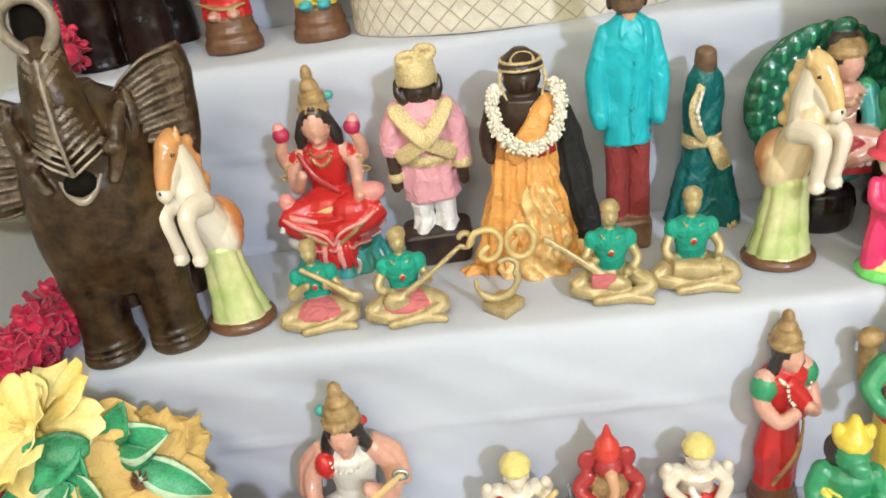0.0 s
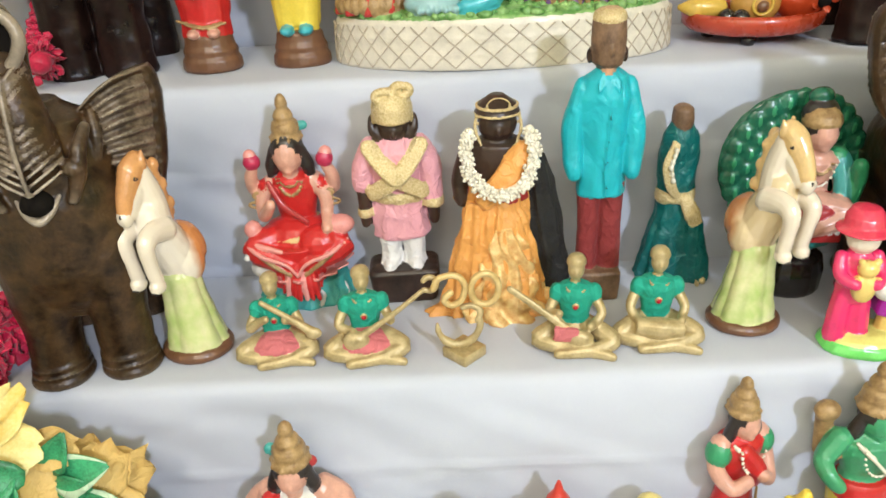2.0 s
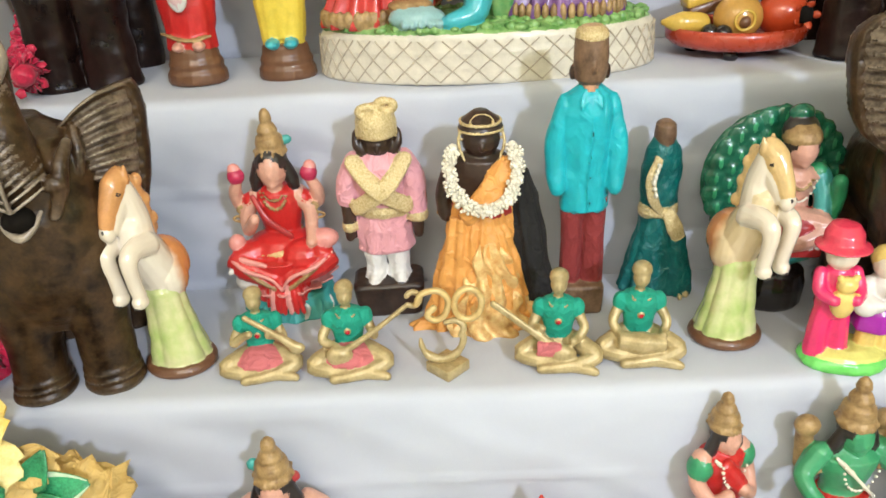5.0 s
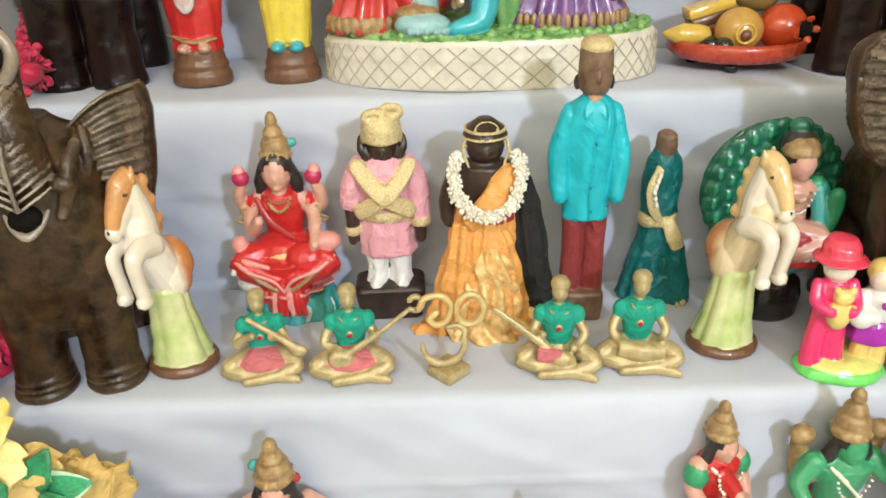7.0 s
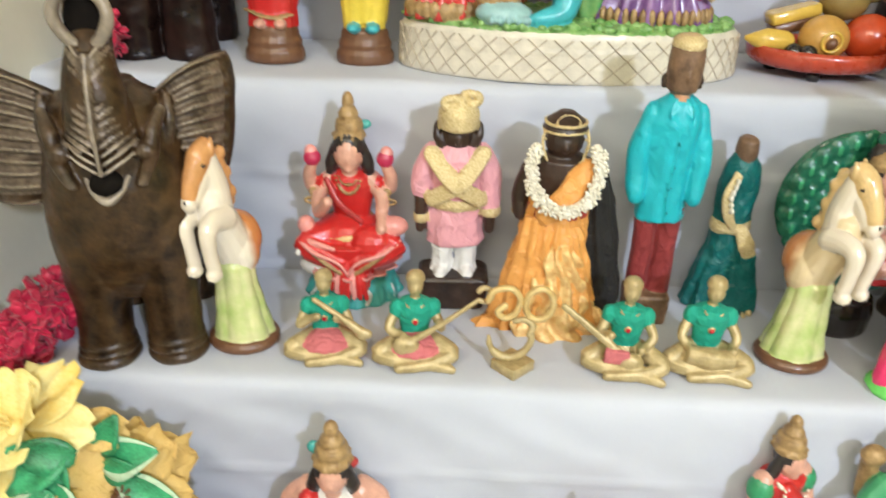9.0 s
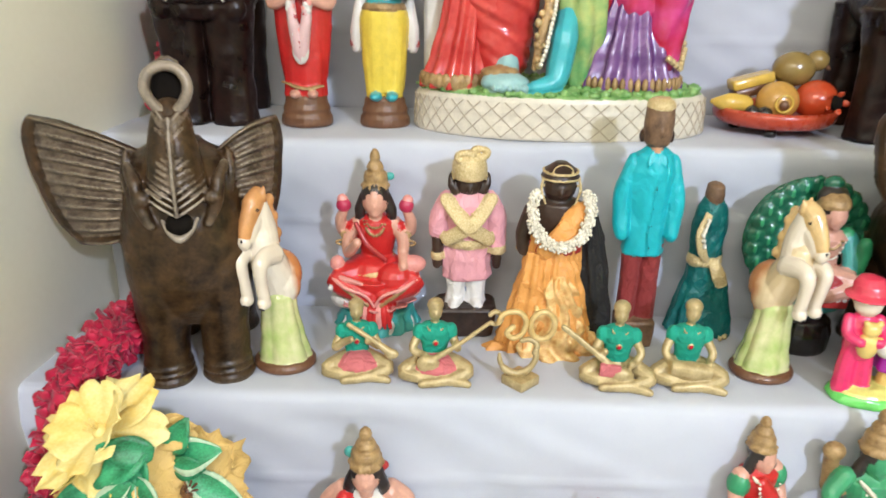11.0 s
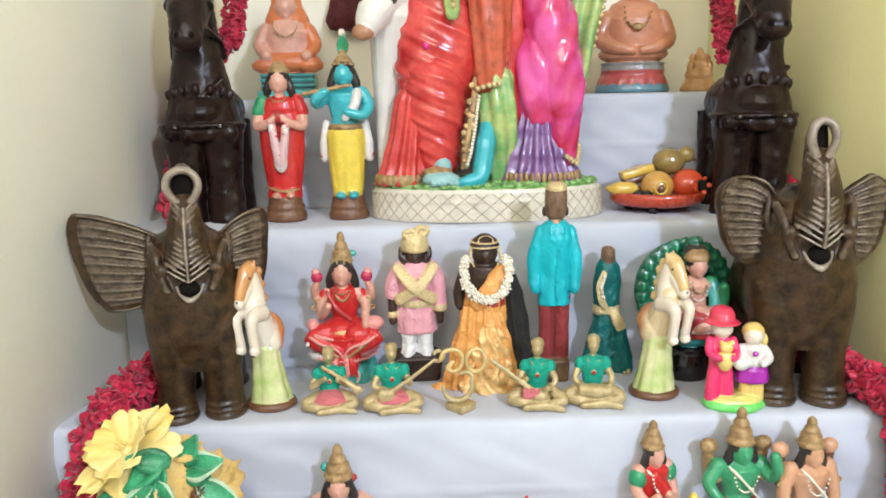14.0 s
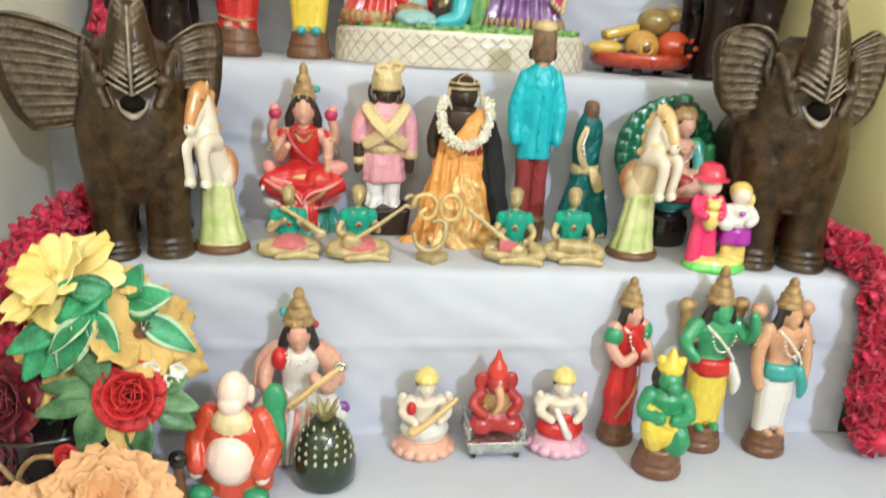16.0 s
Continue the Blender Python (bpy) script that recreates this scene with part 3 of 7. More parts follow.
def rearing_horse(m, body, shade, turn, lean, label):
    """Rearing glazed horse on a fluted tuft of grass and a round foot; it faces -y and turns its head."""
    k = Kit()
    k.thick = 0.003
    k.lathe((0, 0.008, 0), [(0.05, 0), (0.054, 0.003), (0.054, 0.008), (0.049, 0.013)], BROWN, sy=0.9, seg=28)
    tilt = Matrix.Identity(4)
    tilt[0][2], tilt[0][3] = lean, -lean * 0.01
    k.m = tilt
    k.robe((0, 0.01, 0.008), [(0.046, 0), (0.043, 0.01), (0.036, 0.04), (0.031, 0.075), (0.03, 0.095), (0.02, 0.112)], LIME, lambda a, t: (0.1 - 0.03 * t) * abs(math.sin(4 * a + 0.5 * math.sin(2 * a))) - 0.04, sy=0.92, seg=90, rows=30)
    k.ball((0, 0.03, 0.13), (0.034, 0.034, 0.033), body, seg=20, rows=14)
    k.tube([(0, 0.02, 0.105), (0, 0.008, 0.135), (0, -0.006, 0.162), (0, -0.01, 0.184)], [0.029, 0.031, 0.029, 0.022], body, seg=18)
    k.tube([(0, -0.006, 0.172), (0, 0.0, 0.2), (0, -0.004, 0.224), (0, -0.006, 0.238)], [0.026, 0.0195, 0.0165, 0.013], CREAM, seg=16)
    k.tube([(0, 0.006, 0.245), (0, 0.017, 0.225), (0, 0.021, 0.198), (0, 0.024, 0.168)], [0.005, 0.009, 0.0095, 0.006], shade)
    for i in range(6):
        k.ball((0.003 * (-1) ** i, 0.02 + 0.002 * i, 0.236 - 0.012 * i), (0.0085, 0.008, 0.0085), shade, seg=9, rows=6)
    for s in (-1, 1):
        k.ball((s * 0.022, 0.018, 0.118), (0.015, 0.024, 0.024), body, seg=14, rows=9)
        k.tube([(s * 0.019, -0.008, 0.17), (s * 0.0195, -0.034, 0.172), (s * 0.0185, -0.05, 0.164), (s * 0.0165, -0.05, 0.142), (s * 0.016, -0.047, 0.12)], [0.0155, 0.0125, 0.0118, 0.0098, 0.0098], CREAM, seg=14)
        k.ball((s * 0.016, -0.049, 0.113), (0.0108, 0.0125, 0.0088), CREAM)
        k.tube([(s * 0.016 - 0.006, -0.058, 0.106), (s * 0.016, -0.0615, 0.1085), (s * 0.016 + 0.006, -0.058, 0.106)], 0.0012, HAIR, seg=5)
    # head
    k.m = tilt @ Matrix.Translation((0, -0.004, 0.238)) @ Matrix.Rotation(radians(turn), 4, "Z")
    k.tube([(0, 0.0, 0.008), (0, -0.013, -0.002), (0, -0.029, -0.024), (0, -0.037, -0.04)], [0.0135, 0.016, 0.0125, 0.0102], shade, seg=16)
    k.tube([(0, 0.0, -0.01), (0, -0.014, -0.022), (0, -0.031, -0.044)], [0.0125, 0.0138, 0.0102], CREAM, seg=14)
    k.ball((0, -0.039, -0.047), (0.0118, 0.0105, 0.0105), CREAM)
    for s in (-1, 1):
        k.tube([(s * 0.009, 0.001, 0.006), (s * 0.011, 0.004, 0.02)], [0.0068, 0.0025], shade)
        k.ball((s * 0.0135, -0.016, -0.006), (0.0028, 0.0042, 0.0026), HAIR, seg=8, rows=5)
        k.ball((s * 0.0052, -0.0475, -0.043), (0.0024, 0.0018, 0.0018), HAIR, seg=6, rows=4)
    k.melt(0.0014, 3)
    k.thing("horse_statue", m, label, "horse statue", "pair of rearing horses")


rearing_horse(pose(-0.347, 0.05, T2, 0, 0, -19) @ Matrix.Diagonal((0.79, 0.82, 0.97, 1)), two_tone("cream_orange_glaze", (0.78, 0.70, 0.58), (0.60, 0.23, 0.07), 0.016, 0.034), ORANGEGLAZE, -16, -0.1, "glazed cream and orange rearing horse figurine on a pale green base")
rearing_horse(pose(0.31, 0.064, T2, 0, 0, 24) @ Matrix.Diagonal((0.8, 0.83, 0.955, 1)), two_tone("cream_tan_glaze", (0.70, 0.55, 0.33), (0.50, 0.20, 0.07), 0.022, 0.042), PALETAN, 14, 0.09, "glazed cream and tan rearing horse figurine on a pale green base")


def musician(m, kind_, lap, label):
    """Seated brass-coloured figurine with a green felt shirt."""
    k = Kit()
    k.thick = 0.003
    k.tube([(0.012, 0.015, 0.018), (0.034, -0.008, 0.02), (0.046, -0.018, 0.014), (0.02, -0.03, 0.009), (-0.022, -0.035, 0.006)], [0.014, 0.012, 0.011, 0.008, 0.006], BRASS)
    k.tube([(-0.012, 0.015, 0.018), (-0.034, -0.008, 0.02), (-0.046, -0.016, 0.014), (-0.02, -0.024, 0.01), (0.03, -0.033, 0.007), (0.046, -0.038, 0.005)], [0.014, 0.012, 0.011, 0.009, 0.007, 0.005], BRASS)
    k.ball((0, 0.012, 0.016), (0.028, 0.022, 0.016), BRASS)
    k.lathe((0, 0.01, 0.02), [(0.017, 0), (0.018, 0.015), (0.021, 0.03), (0.024, 0.044), (0.02, 0.053), (0.009, 0.057)], GREENSHIRT, sy=0.72)
    k.ball((0.0, -0.0065, 0.052), (0.0042, 0.002, 0.0042), BRASS, seg=10, rows=6)
    k.ball((0.0, -0.0085, 0.052), (0.003, 0.0016, 0.003), GEM, seg=10, rows=6)
    k.beads(arc((0, 0.002, 0.076), 0.012, 0.008, 180, 360, 9, -0.006), 0.0013, BRASS)
    k.tube([(0, 0.01, 0.073), (0, 0.009, 0.088)], 0.0058, BRASS)
    k.ball((0, 0.006, 0.095), (0.0105, 0.0115, 0.0135), BRASS)
    k.ball((0, -0.005, 0.094), (0.002, 0.0022, 0.0035), BRASS, seg=6, rows=5)
    k.lathe((0, 0.008, 0.1), [(0.0118, 0), (0.0125, 0.003), (0.0112, 0.008), (0.008, 0.011), (0.003, 0.013)], BRASS)
    k.ball((0, 0.019, 0.099), (0.006, 0.006, 0.007), BRASS, seg=8, rows=6)
    for s in (-1, 1):
        k.ball((s * 0.023, 0.01, 0.062), (0.0105, 0.0105, 0.0125), GREENSHIRT)
    if lap is not None:
        k.lathe((0, -0.006, 0.018), [(0.036, 0), (0.034, 0.005), (0.02, 0.013), (0.012, 0.017)], lap, sy=0.75)
    reach = {"flute": [(-0.008, -0.02, 0.063), (0.016, -0.022, 0.06)], "lute": [(-0.014, -0.018, 0.04), (0.03, -0.016, 0.056)],
             "tanpura": [(-0.02, -0.018, 0.05), (0.018, -0.02, 0.034)], "drum": [(-0.024, -0.022, 0.034), (0.026, -0.02, 0.034)]}[kind_]
    for s, hnd in zip((-1, 1), reach):
        k.tube([(s * 0.026, 0.008, 0.055), (s * 0.033, -0.002, 0.042), ((s * 0.03 + hnd[0]) / 2, (hnd[1]) / 2, hnd[2] * 0.7 + 0.01), hnd], [0.007, 0.0062, 0.0055, 0.005], BRASS)
    if kind_ == "flute":
        k.tube([(-0.012, -0.012, 0.082), (0.02, -0.022, 0.064), (0.05, -0.03, 0.045)], [0.0035, 0.004, 0.007], BRASS)
        k.ball((0.052, -0.031, 0.043), (0.011, 0.006, 0.008), BRASS)
    if kind_ == "lute":
        k.tube([(-0.016, -0.022, 0.03), (0.03, -0.02, 0.055), (0.078, -0.014, 0.086)], [0.0055, 0.0035, 0.003], BRASS)
        k.ball((-0.012, -0.022, 0.03), (0.017, 0.009, 0.013), BRASS)
        k.tube(arc((0.085, -0.014, 0.092), 0.009, 0.009, -120, 150, 9), 0.0036, BRASS)
    if kind_ == "tanpura":
        k.tube([(0.006, -0.024, 0.022), (-0.03, -0.02, 0.045), (-0.082, -0.012, 0.078)], [0.007, 0.0045, 0.0042], BRASS, flat=0.7)
        k.block((-0.012, -0.027, 0.02), (0.03, 0.006, 0.016), PINKFELT, rz=0)
        k.ball((0.006, -0.024, 0.02), (0.017, 0.009, 0.012), BRASS)
    if kind_ == "drum":
        k.tube([(-0.028, -0.022, 0.029), (0, -0.024, 0.027), (0.028, -0.022, 0.025)], [0.0095, 0.013, 0.0095], BRASS, seg=14, round_ends=False)
    k.melt(0.0013, 2)
    return k.thing("musician_figurine", m, label, "musician figurine", "seated musicians")


musician(pose(-0.243, 0.036, T2, 0, 0, 8) @ Matrix.Diagonal((0.86, 0.9, 0.93, 1)), "flute", PINKFELT, "brass musician figurine in green felt shirt playing a pipe")
musician(pose(-0.139, 0.034, T2, 0, 0, 6) @ Matrix.Diagonal((0.9, 0.95, 0.97, 1)), "lute", PINKFELT, "brass musician figurine in green felt shirt with a long-necked lute")
musician(pose(0.102, 0.035, T2, 0, 0, -6) @ Matrix.Diagonal((0.9, 0.95, 1.0, 1)), "tanpura", None, "brass musician figurine in green felt shirt with a drone lute")
musician(pose(0.196, 0.04, T2, 0, 0, -4) @ Matrix.Diagonal((0.92, 0.96, 1.02, 1)), "drum", None, "brass musician figurine in green felt shirt with a lap drum")


def brass_emblem(m):
    e = empty("emblem_ornament", m, "pale brass emblem of curled loops on a small square base", "ornament")
    Kit().block((0, 0, 0), (0.036, 0.036, 0.013), BRASS, rz=42, bev=0.12).part("base", e)
    k = Kit()
    k.tube(arc((-0.005, 0, 0.042), 0.024, 0.026, 175, 375, 12), [0.0018] + [0.0035] * 2 + [0.0052] * 5 + [0.004] * 3 + [0.003], BRASS)
    k.tube([(0.016, 0, 0.045), (0.02, 0.004, 0.055), (0.012, 0.006, 0.062), (0.0, 0.006, 0.06)], [0.003, 0.004, 0.004, 0.003], BRASS)
    k.part("crescent", e)
    k = Kit()
    k.tube([(-0.032, 0.006, 0.086), (-0.024, 0.006, 0.099), (-0.006, 0.006, 0.101), (0.004, 0.006, 0.088), (0.0, 0.006, 0.07), (-0.012, 0.006, 0.064), (-0.02, 0.006, 0.072), (-0.012, 0.006, 0.08)], 0.0038, PALEGOLD)
    k.tube([(0.026 + 0.0155 * math.cos(a), 0.006, 0.082 + 0.0195 * math.sin(a)) for a in (2 * math.pi * i / 14 for i in range(15))], 0.0038, PALEGOLD)
    k.part("loop", e)


brass_emblem(pose(-0.026, 0.018, T2, 0, 0, 4))


def seated_goddess(m):
    k = Kit()
    k.thick = 0.003
    k.lathe((0, 0, 0), [(0.066, 0), (0.07, 0.006), (0.062, 0.02), (0.058, 0.034), (0.04, 0.04)], TEALPAINT, sy=0.75, pleats=13, depth=0.05)
    for i in range(16):
        a = 2 * math.pi * i / 16
        k.petal((0.03 * math.cos(a), 0.026 * math.sin(a), 0.04), 0.042, 0.026, (math.cos(a), math.sin(a), 0.1), (0, 0, 1), PINK, 0.3)
    k.ball((0, 0, 0.044), (0.045, 0.034, 0.018), PINK)
    k.ball((0, -0.004, 0.09), (0.056, 0.036, 0.03), RED, seg=20)
    k.lathe((-0.004, -0.024, 0.032), [(0.036, 0), (0.034, 0.012), (0.036, 0.035), (0.042, 0.06)], RED, sy=0.72, pleats=9, depth=0.07, seg=40)
    for s in (-1, 1):
        k.tube([(s * 0.02, -0.01, 0.092), (s * 0.058, -0.028, 0.086), (s * 0.01, -0.044, 0.07)], [0.022, 0.02, 0.013], RED, seg=12)
        k.tube([(s * 0.027, 0.0, 0.166), (s * 0.042, -0.004, 0.146), (s * 0.043, -0.012, 0.124), (s * 0.026 if s < 0 else 0.044, -0.036, 0.15 if s < 0 else 0.114)], [0.0105, 0.0105, 0.009, 0.007], SKIN)
        k.tube([(s * 0.028, 0.008, 0.164), (s * 0.05, 0.008, 0.15), (s * 0.055, -0.002, 0.17), (s * 0.048, -0.008, 0.188)], [0.0105, 0.0105, 0.0095, 0.007], SKIN)
        k.ball((s * 0.048, -0.008, 0.196), (0.012, 0.01, 0.0105), paint("lotus_bud_paint", (0.52, 0.03, 0.09)))
        k.ball((s * 0.05, -0.006, 0.203), (0.009, 0.008, 0.009), PINK)
        k.ball((s * 0.036, 0.0, 0.158), (0.011, 0.012, 0.013), RED)
        k.tube(arc((s * 0.05, -0.008, 0.138), 0.0125, 0.004, 0, 360, 9), 0.0022, GOLD, seg=6)
    k.tube([(0.0, -0.03, 0.085), (-0.004, -0.045, 0.06), (-0.002, -0.05, 0.036)], [0.016, 0.013, 0.01], RED)
    k.tube([(-0.012, -0.045, 0.07), (-0.014, -0.054, 0.04)], [0.009, 0.006], SKIN)
    for i in range(5):
        k.tube([(-0.02 + i * 0.009, -0.04, 0.07), (-0.022 + i * 0.011, -0.05, 0.045), (-0.024 + i * 0.012, -0.052, 0.034)], [0.004, 0.0045, 0.003], RED, seg=6)
    k.lathe((0, 0.004, 0.1), [(0.026, 0), (0.024, 0.012), (0.03, 0.04), (0.034, 0.06), (0.03, 0.072), (0.012, 0.08)], RED, sy=0.72)
    k.tube([(-0.03, -0.014, 0.17), (-0.012, -0.025, 0.142), (0.016, -0.024, 0.118)], [0.004, 0.005, 0.004], DEEPRED, flat=0.5)
    k.lathe((0, 0.003, 0.108), [(0.028, 0), (0.03, 0.004), (0.028, 0.008)], GOLD, sy=0.8)
    k.beads(arc((0, -0.0, 0.178), 0.017, 0.024, 180, 360, 12, -0.02), 0.0024, GOLD)
    k.beads(arc((0, -0.0, 0.178), 0.012, 0.012, 180, 360, 9, -0.022), 0.0022, GOLD)
    head(k, (0, -0.006, 0.203), 0.0225, SKIN, HAIR)
    crown(k, (0, 0.004, 0.216), 0.0205, 0.06)
    k.ball((0.022, 0.008, 0.234), (0.008, 0.005, 0.006), TEALPAINT, seg=10, rows=6)
    k.tube([(-0.06, -0.03, 0.092), (-0.05, -0.042, 0.096), (-0.02, -0.05, 0.092)], [0.003, 0.004, 0.003], PINK)
    for s in (-1, 1):
        k.tube([(s * 0.062, -0.04, 0.094), (s * 0.036, -0.056, 0.078), (s * 0.01, -0.056, 0.06)], [0.0022, 0.003, 0.0022], GOLD, seg=6)
        k.tube(arc((s * 0.044, -0.008, 0.15), 0.011, 0.004, 0, 360, 9), 0.002, GOLD, seg=6)
    k.tube([(-0.03, -0.03, 0.098), (0.0, -0.036, 0.1), (0.034, -0.03, 0.104)], [0.003, 0.0045, 0.003], PALETAN, flat=0.6)
    k.ball((0.06, -0.022, 0.112), (0.02, 0.014, 0.013), PINK)
    k.tube([(-0.058, -0.012, 0.06), (-0.066, -0.02, 0.074), (-0.062, -0.032, 0.084), (-0.07, -0.042, 0.08)], [0.014, 0.009, 0.007, 0.004], WHITE)
    k.ball((-0.05, -0.016, 0.052), (0.024, 0.018, 0.016), WHITE)
    for s in (-1, 1):
        k.tube([(s * 0.07, -0.034, 0.098), (s * 0.048, -0.052, 0.088), (s * 0.014, -0.06, 0.078), (0.0, -0.06, 0.06)], [0.002, 0.0028, 0.0028, 0.0022], PINK, seg=6)
    for i in range(9):
        a = radians(190 + 20 * i)
        k.tube([(0.05 * math.cos(a), 0.038 * math.sin(a), 0.034), (0.062 * math.cos(a + 0.1), 0.047 * math.sin(a + 0.1), 0.02), (0.068 * math.cos(a), 0.051 * math.sin(a), 0.008)], [0.002, 0.0028, 0.002], WHITE if i % 2 else TEALPAINT, seg=6)
    for i in range(6):
        k.tube([(-0.012 + i * 0.006, -0.05, 0.07), (-0.016 + i * 0.0075, -0.058, 0.045), (-0.018 + i * 0.0085, -0.06, 0.026)], [0.0035, 0.0042, 0.003], RED if i % 3 else PINK, seg=6)
    k.ball((0.03, -0.028, 0.09), (0.034, 0.024, 0.024), RED)
    k.ball((-0.06, -0.02, 0.11), (0.012, 0.012, 0.012), PINK)
    k.melt(0.0015, 2)
    k.thing("goddess_statue", m, "painted statue of a seated figure in red on pink lotus", "statue")


seated_goddess(pose(-0.232, 0.185, T2, 4, 0, 2) @ Matrix.Diagonal((0.92, 1, 1.0, 1)))


def king_doll(m):
    k = Kit()
    k.thick = 0.003
    k.block((0, 0, 0), (0.086, 0.05, 0.048), WOOD, bev=0.18, taper=1.14)
    for s in (-1, 1):
        k.lathe((s * 0.016, 0.004, 0.046), [(0.013, 0), (0.0155, 0.004), (0.014, 0.02), (0.0165, 0.036), (0.015, 0.056)], WHITECLOTH, pleats=7, depth=0.08)
        k.tube([(s * 0.016, -0.004, 0.05), (s * 0.018, -0.016, 0.05)], [0.011, 0.008], WHITECLOTH)
        low = 0.158 if s < 0 else 0.14
        k.tube([(s * 0.03, 0.004, 0.202), (s * 0.042, 0.002, 0.18), (s * 0.044, -0.001, low)], [0.0145, 0.0165, 0.0145], PINKSILK, seg=16)
        k.tube([(s * 0.045, -0.002, low), (s * 0.046, -0.004, 0.126), (s * 0.046, -0.005, 0.108)], [0.0098, 0.0085, 0.0068], WOOD)
        k.lathe((s * 0.0455, -0.003, 0.118 if s < 0 else low - 0.012), [(0.0105, 0), (0.0112, 0.004), (0.0105, 0.01)] if s < 0 else [(0.0145, 0), (0.0152, 0.004), (0.0145, 0.011)], LACE)
    k.lathe((0, 0.004, 0.088), [(0.037, 0), (0.039, 0.003), (0.037, 0.03), (0.033, 0.06), (0.036, 0.09), (0.038, 0.11), (0.028, 0.124), (0.014, 0.13)], PINKSILK, sy=0.68, pleats=9, depth=0.05, seg=36)
    for s in (-1, 1):
        k.tube([(s * 0.034, -0.012, 0.208), (s * 0.006, -0.029, 0.178), (-s * 0.033, -0.018, 0.152)], [0.0105, 0.0115, 0.0105], LACE, flat=0.3)
    k.lathe((0, 0.003, 0.138), [(0.0345, 0), (0.036, 0.004), (0.0345, 0.012)], LACE, sy=0.72)
    k.ball((0, 0.002, 0.226), (0.021, 0.02, 0.02), WOOD)
    k.ball((0, -0.018, 0.222), (0.004, 0.004, 0.006), WOOD, seg=8, rows=5)
    for s in (-1, 1):
        k.tube([(s * 0.018, -0.002, 0.216), (s * 0.026, -0.002, 0.226), (s * 0.0285, 0.0, 0.24)], [0.008, 0.007, 0.002], WOOD)
    k.lathe((0, 0.002, 0.234), [(0.0245, 0), (0.0265, 0.003), (0.026, 0.018), (0.0215, 0.03), (0.01, 0.036)], LACE)
    for i in range(4):
        k.tube(arc((0, 0.002, 0.24 + i * 0.006), 0.0265 - 0.001 * i, 0.0, 0, 360, 13), 0.0017, LACE, seg=5)
    k.tube(arc((-0.008, -0.012, 0.266), 0.012, 0.006, 0, 330, 12), 0.0045, LACE)
    k.tube(arc((0.014, -0.006, 0.27), 0.011, 0.006, 90, 420, 12), 0.005, LACE)
    k.ball((0, -0.016, 0.262), 0.005, LACE, seg=8, rows=5)
    k.melt(0.0016, 2)
    k.thing("king_doll", m, "dark wooden doll in pink silk tunic with gold sash and turban", "doll", "dressed wooden dolls")


king_doll(pose(-0.1, 0.168, T2, 3, 0, 3) @ Matrix.Diagonal((0.93, 1, 1.03, 1)))


